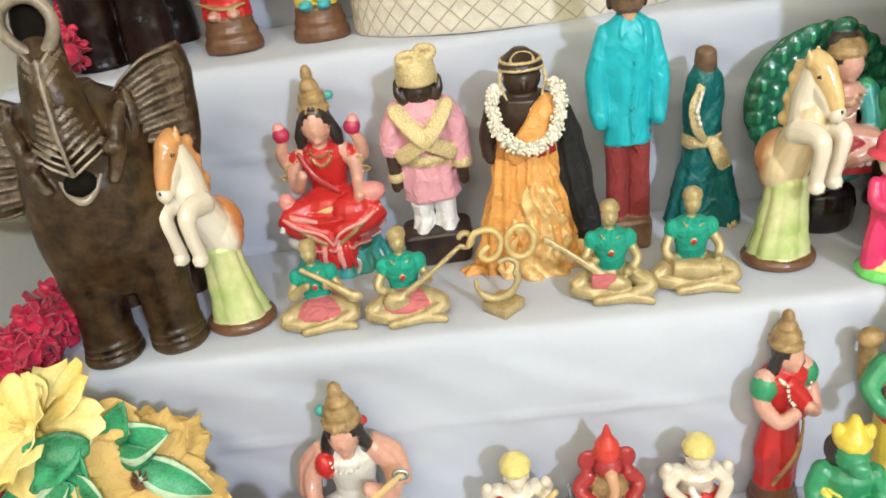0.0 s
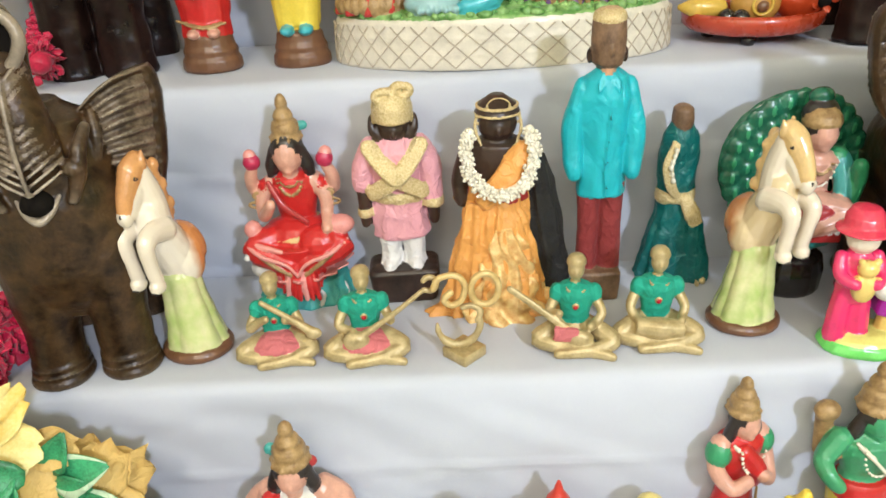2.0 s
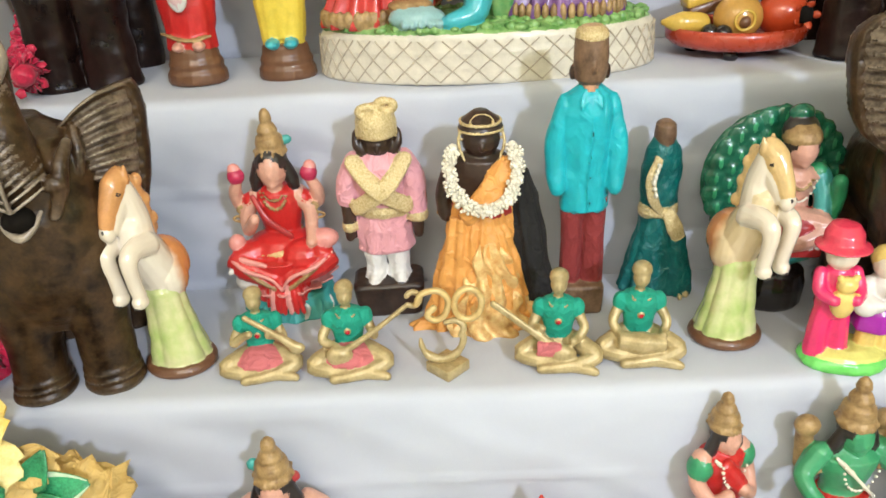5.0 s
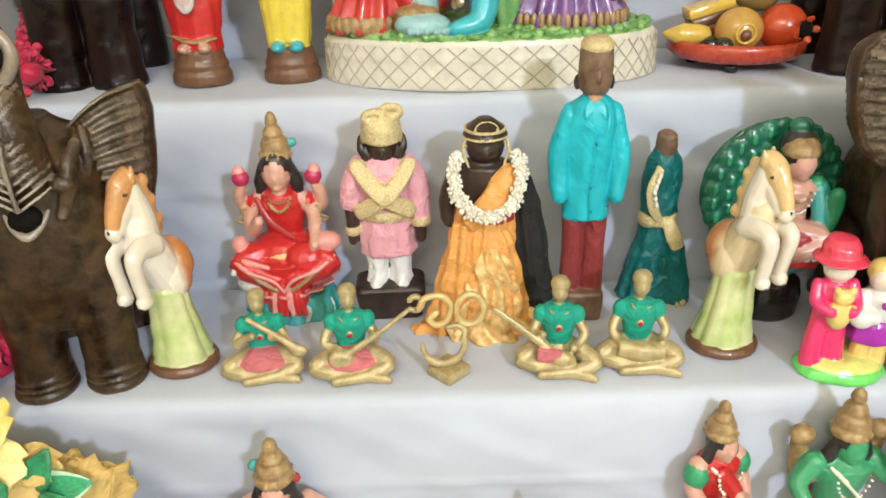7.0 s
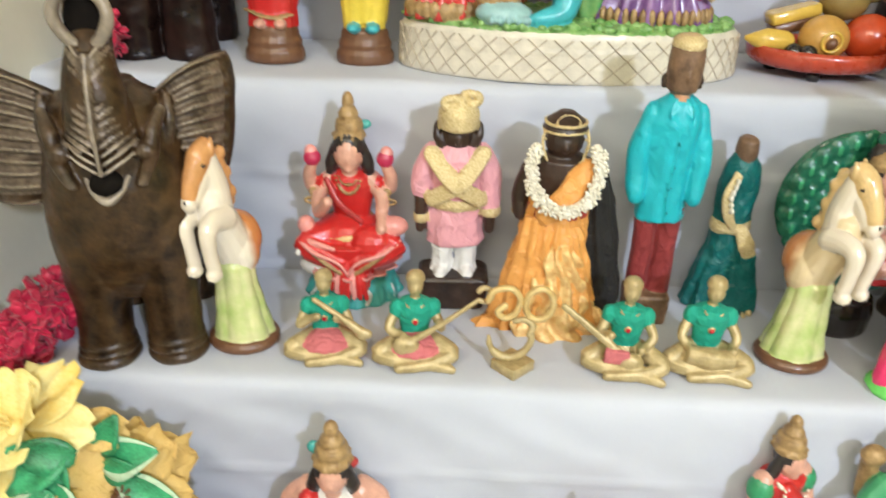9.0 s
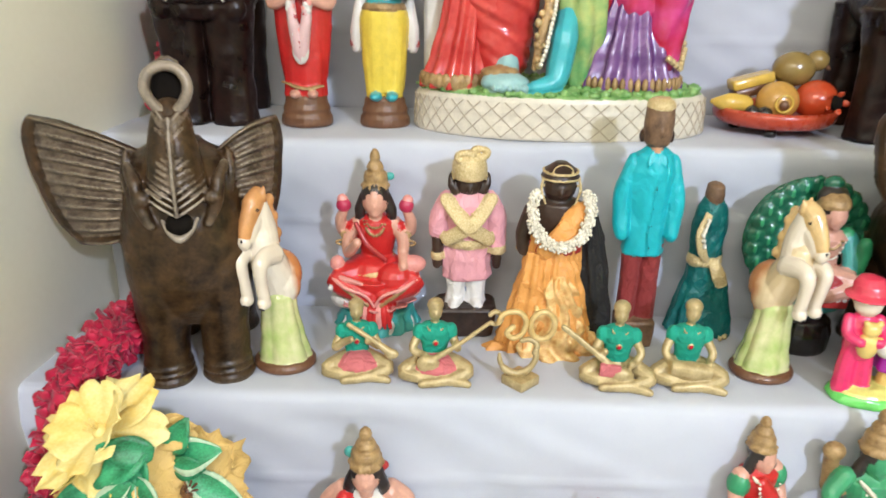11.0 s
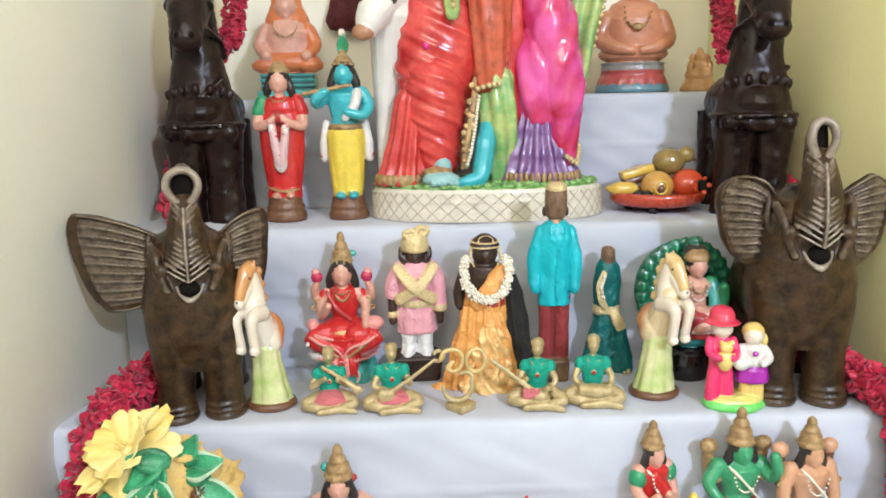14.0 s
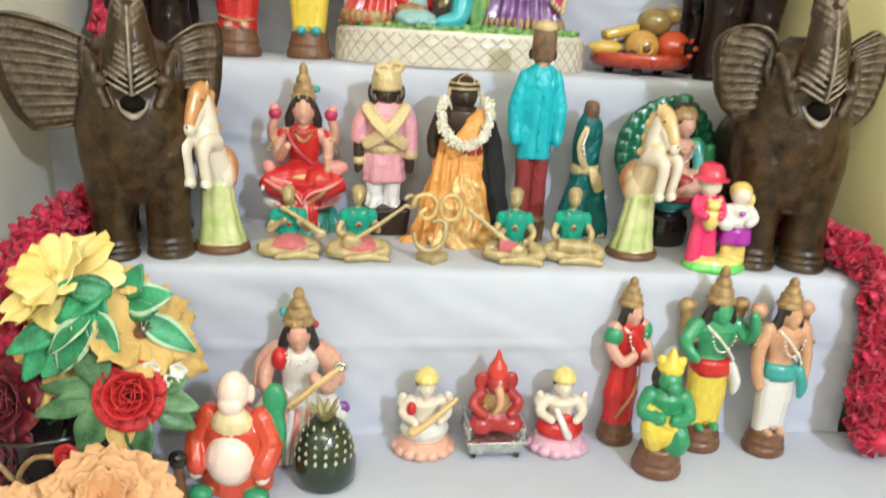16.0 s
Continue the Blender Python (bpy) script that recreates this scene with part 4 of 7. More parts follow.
def sari_doll(m):
    k, crisp = Kit(), Kit()
    full = lambda a, t: (1 - 0.6 * t) * (0.1 * math.sin(11 * a + 4 * math.sin(3 * a) + 3 * t) + 0.05 * math.sin(23 * a + 9 * t)) + 0.05 * math.sin(a * 2 + 1)
    crisp.robe((0, 0, 0), [(0.072, 0), (0.07, 0.01), (0.062, 0.04), (0.055, 0.08), (0.046, 0.12), (0.037, 0.15), (0.033, 0.17)], ORANGESILK, full, sy=0.74, seg=150, rows=50)
    front = lambda a, t: 0.13 * math.sin(10 * a + 5 * t + 2 * math.sin(9 * t)) + 0.06 * math.sin(26 * t + 3 * a)
    crisp.robe((0.004, -0.026, 0.001), [(0.06, 0), (0.056, 0.01), (0.042, 0.03), (0.035, 0.06), (0.027, 0.09), (0.014, 0.12)], GOLDSILK, front, sy=0.62, seg=120, rows=50)
    crisp.robe((-0.048, -0.018, 0), [(0.03, 0), (0.027, 0.01), (0.022, 0.05), (0.02, 0.1), (0.014, 0.15)], ORANGESILK, lambda a, t: 0.16 * math.sin(6 * a + 6 * t), sy=0.7, seg=70, rows=30, lean=(0.16, 0))
    crisp.robe((-0.075, -0.024, 0), [(0.022, 0), (0.02, 0.004), (0.008, 0.012)], ORANGESILK, lambda a, t: 0.2 * math.sin(5 * a), sy=0.6, seg=50, rows=10)
    crisp.robe((0.055, -0.024, 0), [(0.03, 0), (0.026, 0.012), (0.012, 0.034)], GOLDSILK, lambda a, t: 0.18 * math.sin(6 * a + 3 * t), sy=0.6, seg=60, rows=16)
    k.lathe((0, 0.004, 0.15), [(0.034, 0), (0.033, 0.02), (0.037, 0.05), (0.034, 0.066), (0.014, 0.076)], WOOD, sy=0.66)
    k.lathe((0, 0.003, 0.146), [(0.037, 0), (0.04, 0.004), (0.037, 0.016)], DEEPRED, sy=0.74, pleats=11, depth=0.04)
    k.tube([(0.03, -0.018, 0.214), (0.006, -0.03, 0.182), (-0.018, -0.028, 0.155)], [0.012, 0.016, 0.012], ORANGESILK, flat=0.5)
    for s in (-1, 1):
        k.tube([(s * 0.034, 0.004, 0.206), (s * 0.045, 0.004, 0.17), (s * 0.043, -0.002, 0.146)], [0.012, 0.011, 0.009], WOOD)
        k.tube(arc((s * 0.043, -0.002, 0.15), 0.011, 0.003, 0, 360, 9), 0.0018, GOLD, seg=5)
    crisp.tube([(0.0385 * math.cos(radians(q)), -0.02 - 0.019 * math.sin((q - 150) / 240 * math.pi), 0.214 + 0.046 * math.sin(radians(q))) for q in range(150, 391, 12)], 0.0062, PEARL, seg=8)
    rng = random.Random(11)
    for i in range(620):
        a = radians(150 + 240 * rng.random())
        x, y, z = 0.0385 * math.cos(a), -0.022 - 0.019 * math.sin((math.degrees(a) - 150) / 240 * math.pi), 0.214 + 0.046 * math.sin(a)
        crisp.ball((x + rng.uniform(-0.0072, 0.0072), y + rng.uniform(-0.007, 0.001), z + rng.uniform(-0.0072, 0.0072)), rng.uniform(0.0019, 0.0027), PEARL, seg=6, rows=4)
    crisp.robe((0.064, -0.016, 0.03), [(0.018, 0), (0.021, 0.01), (0.02, 0.08), (0.015, 0.14), (0.008, 0.17)], BLACKCLOTH, lambda a, t: 0.12 * math.sin(7 * a + 4 * t), sy=0.7, seg=60, rows=30, lean=(-0.1, 0.08))
    k.ball((0, 0.002, 0.24), (0.023, 0.021, 0.024), WOOD)
    k.ball((0, -0.018, 0.236), (0.004, 0.005, 0.007), WOOD, seg=8, rows=5)
    k.lathe((0, 0.004, 0.25), [(0.025, 0), (0.026, 0.004), (0.02, 0.014), (0.008, 0.023)], WOOD)
    for z, r in ((0.252, 0.0255), (0.261, 0.024)):
        k.tube([(r * math.cos(a), 0.003 + r * 0.95 * math.sin(a), z) for a in (2 * math.pi * i / 16 for i in range(17))], 0.0016, LACE, seg=5)
    k.tube(arc((0, 0.0, 0.262), 0.014, 0.012, 0, 180, 9, -0.016), 0.0015, LACE, seg=5)
    for s in (-1, 1):
        k.tube([(s * 0.024, -0.006, 0.252), (s * 0.026, -0.01, 0.236), (s * 0.02, -0.016, 0.22)], [0.002, 0.0026, 0.002], LACE, seg=6)
    k.melt(0.0017, 2).absorb(crisp)
    k.thing("sari_doll", m, "dark wooden doll in an orange silk sari with pearl garland", "doll", "dressed wooden dolls")


sari_doll(pose(0.022, 0.142, T2, 3, 0, 2))


def shirt_doll(m):
    k = Kit()
    k.thick = 0.003
    k.block((0, 0, 0), (0.07, 0.05, 0.042), HEADWOOD, bev=0.15, taper=1.05)
    for s in (-1, 1):
        k.lathe((s * 0.0185, 0.002, 0.04), [(0.018, 0), (0.0185, 0.003), (0.0178, 0.04), (0.0185, 0.08), (0.02, 0.118)], MAROON, sy=0.85, pleats=5, depth=0.04)
        k.tube([(s * 0.034, 0.004, 0.272), (s * 0.047, 0.002, 0.23), (s * 0.048, -0.004, 0.19), (s * 0.046, -0.01, 0.176)], [0.0145, 0.0175, 0.0165, 0.014], AQUASILK, seg=14, flat=0.9)
    k.lathe((0, 0.003, 0.142), [(0.038, 0), (0.0405, 0.002), (0.039, 0.02), (0.037, 0.05), (0.04, 0.09), (0.043, 0.12), (0.034, 0.143), (0.016, 0.152)], AQUASILK, sy=0.62, pleats=7, depth=0.035, seg=42)
    k.tube([(0.002, -0.0235, 0.146), (0.001, -0.0245, 0.2), (0.003, -0.023, 0.262)], 0.0014, AQUASILK, seg=6)
    for i in range(4):
        k.ball((0.004, -0.026, 0.16 + i * 0.028), (0.0018, 0.001, 0.0018), TEALSILK, seg=8, rows=4)
    for s in (-1, 1):
        k.petal((s * 0.008, -0.014, 0.29), 0.022, 0.009, (s * 0.3, -0.3, -0.85), (0, -1, 0.3), AQUASILK, 0.1)
    k.tube([(0, 0.0, 0.272), (0.0, -0.004, 0.3)], [0.014, 0.012], TANSKIN)
    k.lathe((0, 0.0, 0.294), [(0.012, 0), (0.022, 0.006), (0.0255, 0.02), (0.0265, 0.034), (0.025, 0.05), (0.0235, 0.058), (0.012, 0.064)], HEADWOOD, sy=0.86)
    k.ball((0, -0.021, 0.318), (0.004, 0.005, 0.008), HEADWOOD, seg=8, rows=5)
    k.lathe((0, 0.0, 0.347), [(0.0245, 0), (0.0255, 0.002), (0.024, 0.008), (0.014, 0.013)], LACE, sy=0.88)
    for s in (-1, 1):
        k.ball((s * 0.0265, 0.004, 0.308), (0.005, 0.007, 0.009), WOOD, seg=8, rows=6)
    k.melt(0.0017, 2)
    k.thing("shirt_doll", m, "tall wooden doll in turquoise silk shirt and maroon trousers", "doll", "dressed wooden dolls")


shirt_doll(pose(0.146, 0.15, T2, 2.5, 0, 0) @ Matrix.Diagonal((0.74, 0.88, 1.0, 1)))


def small_sari_doll(m):
    k = Kit()
    k.thick = 0.003
    k.lathe((0, 0, 0), [(0.05, 0), (0.052, 0.004), (0.045, 0.03), (0.036, 0.07), (0.028, 0.105), (0.026, 0.12)], TEALSILK, sy=0.62, pleats=11, depth=0.12, seg=48)
    k.lathe((0, 0.002, 0.115), [(0.026, 0), (0.028, 0.03), (0.03, 0.06), (0.024, 0.085), (0.015, 0.1)], TEALSILK, sy=0.7, pleats=6, depth=0.05)
    k.lathe((0, 0.002, 0.205), [(0.014, 0), (0.016, 0.012), (0.0145, 0.026), (0.008, 0.03)], HEADWOOD)
    k.lathe((0, 0.001, 0.112), [(0.029, 0), (0.031, 0.004), (0.029, 0.014)], LACE, sy=0.75)
    k.tube([(-0.012, -0.016, 0.188), (-0.022, -0.022, 0.165), (-0.016, -0.024, 0.14), (-0.006, -0.022, 0.126)], [0.006, 0.009, 0.008, 0.006], LACE, flat=0.4)
    k.beads([(-0.012, -0.024, 0.186), (-0.02, -0.03, 0.165), (-0.012, -0.03, 0.14)], 0.004, PEARL, 0.9)
    k.tube([(0.01, -0.022, 0.118), (0.02, -0.026, 0.1), (0.026, -0.026, 0.09)], [0.01, 0.013, 0.01], LACE, flat=0.4)
    k.tube([(0.026, -0.022, 0.09), (0.032, -0.024, 0.05), (0.04, -0.028, 0.01)], [0.012, 0.016, 0.018], TEALSILK, flat=0.5)
    k.beads([(0.034, -0.042, 0.006), (0.056, -0.03, 0.006)], 0.0045, LACE, 1.3)
    k.melt(0.0016, 2)
    k.thing("small_sari_doll", m, "small wooden doll wrapped in dark teal silk with gold belt", "doll", "dressed wooden dolls")


small_sari_doll(pose(0.25, 0.195, T2, 3, 0, 0) @ Matrix.Diagonal((0.84, 0.95, 1.0, 1)))


def peacock_rider(m):
    k = Kit()
    k.thick = 0.003
    k.lathe((0, -0.02, 0), [(0.037, 0), (0.041, 0.006), (0.042, 0.03), (0.038, 0.05), (0.025, 0.06)], BLACK, sy=0.85)
    # feather fan
    k.ball((0, 0.03, 0.155), (0.088, 0.014, 0.09), DARKGREEN, seg=28, rows=13)
    for ring, cnt, size in ((0.86, 19, 0.0155), (0.66, 15, 0.0145), (0.46, 11, 0.013)):
        for i in range(cnt):
            a = radians(-38 + 256 * i / (cnt - 1))
            c = (0.088 * ring * math.cos(a), 0.016, 0.155 + 0.094 * ring * math.sin(a))
            k.ball(c, (size, 0.008, size), DARKGREEN, seg=10, rows=6)
            k.ball((c[0], c[1] - 0.006, c[2]), (size * 0.22, 0.003, size * 0.5), GREEN, seg=8, rows=4)
    # bird and seated figure
    k.m = Matrix.Translation((-0.013, -0.004, 0.004))
    k.ball((0.02, -0.02, 0.085), (0.05, 0.03, 0.03), TEALPAINT)
    k.tube([(0.05, -0.03, 0.1), (0.066, -0.034, 0.14), (0.062, -0.04, 0.17)], [0.014, 0.009, 0.009], GREEN)
    k.ball((0.02, -0.03, 0.112), (0.046, 0.03, 0.022), DEEPRED)
    k.tube([(0.05, -0.02, 0.17), (0.056, -0.03, 0.14), (0.05, -0.04, 0.112)], [0.012, 0.015, 0.012], TEALPAINT, flat=0.6)
    k.tube([(0.02, -0.034, 0.12), (0.052, -0.048, 0.112), (0.014, -0.056, 0.098)], [0.018, 0.016, 0.01], SKIN)
    k.block((0.022, -0.052, 0.08), (0.05, 0.014, 0.028), DEEPRED, rz=-5)
    for i in range(5):
        k.ball((0.004 + i * 0.009, -0.061, 0.094), (0.003, 0.002, 0.003), WHITE, seg=6, rows=4)
    k.lathe((0.02, -0.016, 0.125), [(0.022, 0), (0.021, 0.02), (0.028, 0.045), (0.012, 0.06)], SKIN, sy=0.7)
    for s in (-1, 1):
        k.tube([(0.02 + s * 0.027, -0.014, 0.168), (0.02 + s * 0.036, -0.02, 0.14), (0.02 + s * 0.026, -0.036, 0.126)], [0.01, 0.01, 0.008], SKIN)
        k.ball((0.02 + s * 0.028, -0.014, 0.172), 0.012, GREEN if s > 0 else DEEPRED)
    k.beads(arc((0.02, -0.022, 0.178), 0.017, 0.034, 180, 360, 13, -0.014), 0.0024, PEARL)
    k.beads(arc((0.02, -0.022, 0.178), 0.013, 0.02, 180, 360, 10, -0.014), 0.0022, GOLD)
    head(k, (0.02, -0.022, 0.204), 0.02, SKIN, HAIR, False)
    k.lathe((0.02, -0.016, 0.214), [(0.021, 0), (0.0225, 0.004), (0.02, 0.012), (0.012, 0.02)], GOLD)
    k.ball((0.02, -0.01, 0.224), (0.022, 0.016, 0.02), HAIR)
    k.ball((0.02, -0.006, 0.244), (0.015, 0.012, 0.011), DARKGREEN)
    k.melt(0.0016, 2)
    k.thing("peacock_statue", m, "painted statue of a seated figure before a green peacock feather fan", "statue")


peacock_rider(pose(0.388, 0.168, T2, 2, 0, 2))


def children_figurine(m):
    k = Kit()
    k.thick = 0.003
    k.lathe((0, 0, 0), [(0.052, 0), (0.055, 0.005), (0.05, 0.013), (0.03, 0.02)], paint("lime_glaze", (0.16, 0.72, 0.14), 0.2, 0.6), sy=0.72, pleats=5, depth=0.04)
    k.lathe((0.0, 0, 0.01), [(0.05, 0), (0.046, 0.008), (0.03, 0.014)], paint("lemon_glaze", (0.75, 0.72, 0.2), 0.2, 0.6), sy=0.7)
    hot, violet = paint("hot_pink_glaze", (0.86, 0.035, 0.16), 0.2, 0.6), paint("violet_glaze", (0.42, 0.02, 0.40), 0.2, 0.6)
    hat = paint("coral_red_glaze", (0.80, 0.05, 0.10), 0.2, 0.6)
    butter = paint("butter_glaze", (0.85, 0.62, 0.18), 0.2, 0.6)
    for s in (-1, 1):
        k.tube([(-0.026 + s * 0.012, -0.004, 0.018), (-0.026 + s * 0.011, -0.002, 0.05), (-0.025 + s * 0.008, 0, 0.08)], [0.014, 0.0125, 0.012], hot)
    k.tube([(-0.025, 0.002, 0.075), (-0.026, 0.0, 0.11), (-0.027, 0, 0.125)], [0.021, 0.019, 0.011], hot)
    k.ball((-0.024, -0.02, 0.088), (0.0135, 0.011, 0.019), butter)
    k.ball((-0.024, -0.022, 0.112), (0.0115, 0.01, 0.0105), butter)
    for s in (-1, 1):
        k.ball((-0.024 + s * 0.009, -0.022, 0.121), 0.0045, butter, seg=8, rows=5)
        k.ball((-0.024 + s * 0.012, -0.024, 0.096), (0.005, 0.005, 0.007), butter, seg=8, rows=5)
        k.tube([(-0.026 + s * 0.019, 0, 0.118), (-0.026 + s * 0.022, -0.012, 0.1), (-0.025 + s * 0.012, -0.026, 0.094)], [0.008, 0.008, 0.007], hot)
    k.ball((-0.026, -0.002, 0.14), (0.0185, 0.0175, 0.017), CREAM)
    k.ball((-0.026, 0.008, 0.146), (0.019, 0.016, 0.015), butter)
    k.lathe((-0.026, 0.0, 0.149), [(0.03, 0), (0.031, 0.002), (0.022, 0.007), (0.021, 0.017), (0.015, 0.026), (0.004, 0.029)], hat, lean=(0, 0.2))
    for s in (-1, 1):
        k.tube([(0.03 + s * 0.01, 0, 0.016), (0.03 + s * 0.009, 0, 0.05)], [0.0125, 0.011], butter)
    k.lathe((0.03, 0, 0.045), [(0.027, 0), (0.029, 0.004), (0.026, 0.024), (0.017, 0.036)], violet, sy=0.8, pleats=7, depth=0.05)
    k.tube([(0.029, 0, 0.08), (0.028, 0, 0.105), (0.028, 0, 0.112)], [0.019, 0.018, 0.01], WHITE)
    for s in (-1, 1):
        k.tube([(0.028 + s * 0.017, 0, 0.104), (0.028 + s * 0.024, -0.01, 0.09), (0.028 + s * 0.012, -0.022, 0.084)], [0.009, 0.009, 0.008], WHITE)
    k.ball((0.004, -0.018, 0.082), (0.014, 0.011, 0.012), WHITE)
    k.ball((0.028, -0.002, 0.126), (0.0175, 0.0165, 0.016), CREAM)
    k.ball((0.029, 0.004, 0.132), (0.0195, 0.018, 0.0165), butter)
    k.ball((0.047, 0.0, 0.118), (0.007, 0.008, 0.012), butter, seg=8, rows=6)
    k.ball((0.026, -0.022, 0.1), (0.006, 0.004, 0.005), violet, seg=8, rows=5)
    k.melt(0.0014, 3)
    k.thing("children_figurine", m, "glazed figurine of two children in pink on green base", "figurine")


children_figurine(pose(0.42, 0.01, T2, 0, 0, -3) @ Matrix.Diagonal((0.93, 0.93, 0.95, 1)))


# ---- third step ----
def standing_lady(m):
    k = Kit()
    k.thick = 0.003
    plinth(k, (0, 0, 0), 0.041, 0.05)
    drape(k, (0, 0, 0.045), 0.034, 0.03, 0.13, RED, 9, 0.04, 0.75)
    k.lathe((0, 0.004, 0.06), [(0.03, 0), (0.036, 0.02), (0.043, 0.08), (0.045, 0.12), (0.04, 0.15), (0.03, 0.16)], RED, sy=0.6)
    k.lathe((0, 0.002, 0.17), [(0.03, 0), (0.029, 0.02), (0.035, 0.05), (0.032, 0.066), (0.012, 0.075)], RED, sy=0.68)
    for s, mat in ((-1, GREEN), (1, RED)):
        k.tube([(s * 0.034, 0, 0.236), (s * 0.042, -0.002, 0.214)], [0.013, 0.0135], mat)
        k.tube([(s * 0.042, -0.002, 0.208), (s * 0.042, -0.016, 0.186), (s * 0.016, -0.034, 0.196), (s * 0.005, -0.036, 0.206)], [0.011, 0.01, 0.008, 0.007], SKIN)
    k.tube([(-0.014, -0.03, 0.2), (-0.009, -0.037, 0.155), (0, -0.035, 0.11), (0.009, -0.037, 0.155), (0.014, -0.03, 0.2)], [0.007, 0.0085, 0.0095, 0.0085, 0.007], paint("garland_paint", (0.72, 0.48, 0.48)))
    k.ball((0, -0.036, 0.118), (0.0135, 0.008, 0.02), WHITE)
    rng = random.Random(21)
    for i in range(46):
        q = rng.random()
        sgn = rng.choice((-1, 1))
        k.ball((sgn * (0.015 - 0.013 * q) + rng.uniform(-0.005, 0.005), -0.037 - rng.uniform(0, 0.004), 0.2 - 0.085 * q + rng.uniform(-0.004, 0.004)), rng.uniform(0.003, 0.0048), rng.choice((WHITE, WHITE, PINK, DEEPRED)), seg=7, rows=5)
    k.ball((0, -0.036, 0.205), (0.011, 0.008, 0.012), DEEPRED)
    k.tube([(-0.034, -0.018, 0.07), (0.0, -0.028, 0.06), (0.03, -0.02, 0.064)], 0.003, GOLD, flat=0.5)
    for s in (-1, 1):
        k.ball((s * 0.014, -0.024, 0.052), (0.009, 0.013, 0.006), SKIN, seg=8, rows=5)
    head(k, (0, -0.004, 0.272), 0.0215, SKIN, HAIR)
    k.lathe((0, 0.004, 0.288), [(0.021, 0), (0.022, 0.004), (0.017, 0.012), (0.006, 0.023)], GOLD)
    k.beads(arc((0, 0.0, 0.246), 0.016, 0.012, 180, 360, 9, -0.02), 0.0022, GOLD)
    k.melt(0.0016, 2)
    k.thing("lady_statue", m, "painted statue of a standing figure in red sari with white garland", "statue")


standing_lady(pose(-0.361, 0.352, T3, 0, 0, 3))


def flute_player(m):
    k = Kit()
    k.thick = 0.003
    plinth(k, (0, 0, 0), 0.04, 0.048)
    for s in (-1, 1):
        k.tube([(s * 0.012, -0.004, 0.05), (s * 0.015, 0, 0.1), (s * 0.017, 0.002, 0.165)], [0.017, 0.02, 0.021], YELLOW, seg=14)
        k.ball((s * 0.013, -0.024, 0.05), (0.01, 0.015, 0.007), SKYBLUE, seg=10, rows=6)
        k.tube([(s * 0.038, 0.012, 0.19), (s * 0.043, 0.01, 0.15), (s * 0.044, 0.012, 0.12)], [0.008, 0.011, 0.009], WHITE)
        k.ball((s * 0.044, 0.012, 0.128), (0.012, 0.01, 0.012), DEEPRED, seg=8, rows=6)
    k.lathe((0, 0.0, 0.055), [(0.03, 0), (0.033, 0.03), (0.036, 0.08), (0.035, 0.12), (0.03, 0.128)], YELLOW, sy=0.72, pleats=9, depth=0.05)
    k.lathe((0, 0, 0.176), [(0.031, 0), (0.034, 0.005), (0.031, 0.012)], GOLD, sy=0.78)
    k.lathe((0, 0.0, 0.182), [(0.028, 0), (0.026, 0.02), (0.035, 0.05), (0.036, 0.064), (0.014, 0.078)], SKYBLUE, sy=0.7)
    k.tube([(0.034, 0, 0.248), (0.047, -0.006, 0.225), (0.036, -0.028, 0.205), (0.008, -0.036, 0.212)], [0.014, 0.0125, 0.01, 0.008], SKYBLUE)
    k.tube([(-0.034, 0, 0.248), (-0.05, -0.012, 0.23), (-0.052, -0.03, 0.236), (-0.034, -0.034, 0.25)], [0.014, 0.0125, 0.011, 0.009], SKYBLUE)
    k.tube([(-0.075, -0.036, 0.247), (-0.03, -0.034, 0.255), (0.012, -0.03, 0.262)], 0.0042, GOLD)
    k.tube([(0.026, -0.012, 0.25), (0.022, -0.028, 0.225), (0.002, -0.03, 0.2)], [0.009, 0.01, 0.007], WHITE)
    head(k, (0, -0.004, 0.284), 0.0225, SKYBLUE, HAIR)
    crown(k, (0, 0.004, 0.3), 0.0205, 0.03)
    k.petal((0, 0.002, 0.318), 0.042, 0.024, (0.05, 0.05, 1), (0, -1, 0), GREEN, 0.15)
    k.ball((0.0, 0.002, 0.362), (0.008, 0.006, 0.008), CREAM, seg=8, rows=6)
    k.melt(0.0016, 2)
    k.thing("flute_player_statue", m, "painted statue of a blue flute player in yellow on brown plinth", "statue")


flute_player(pose(-0.236, 0.358, T3, 0, 0, 2))


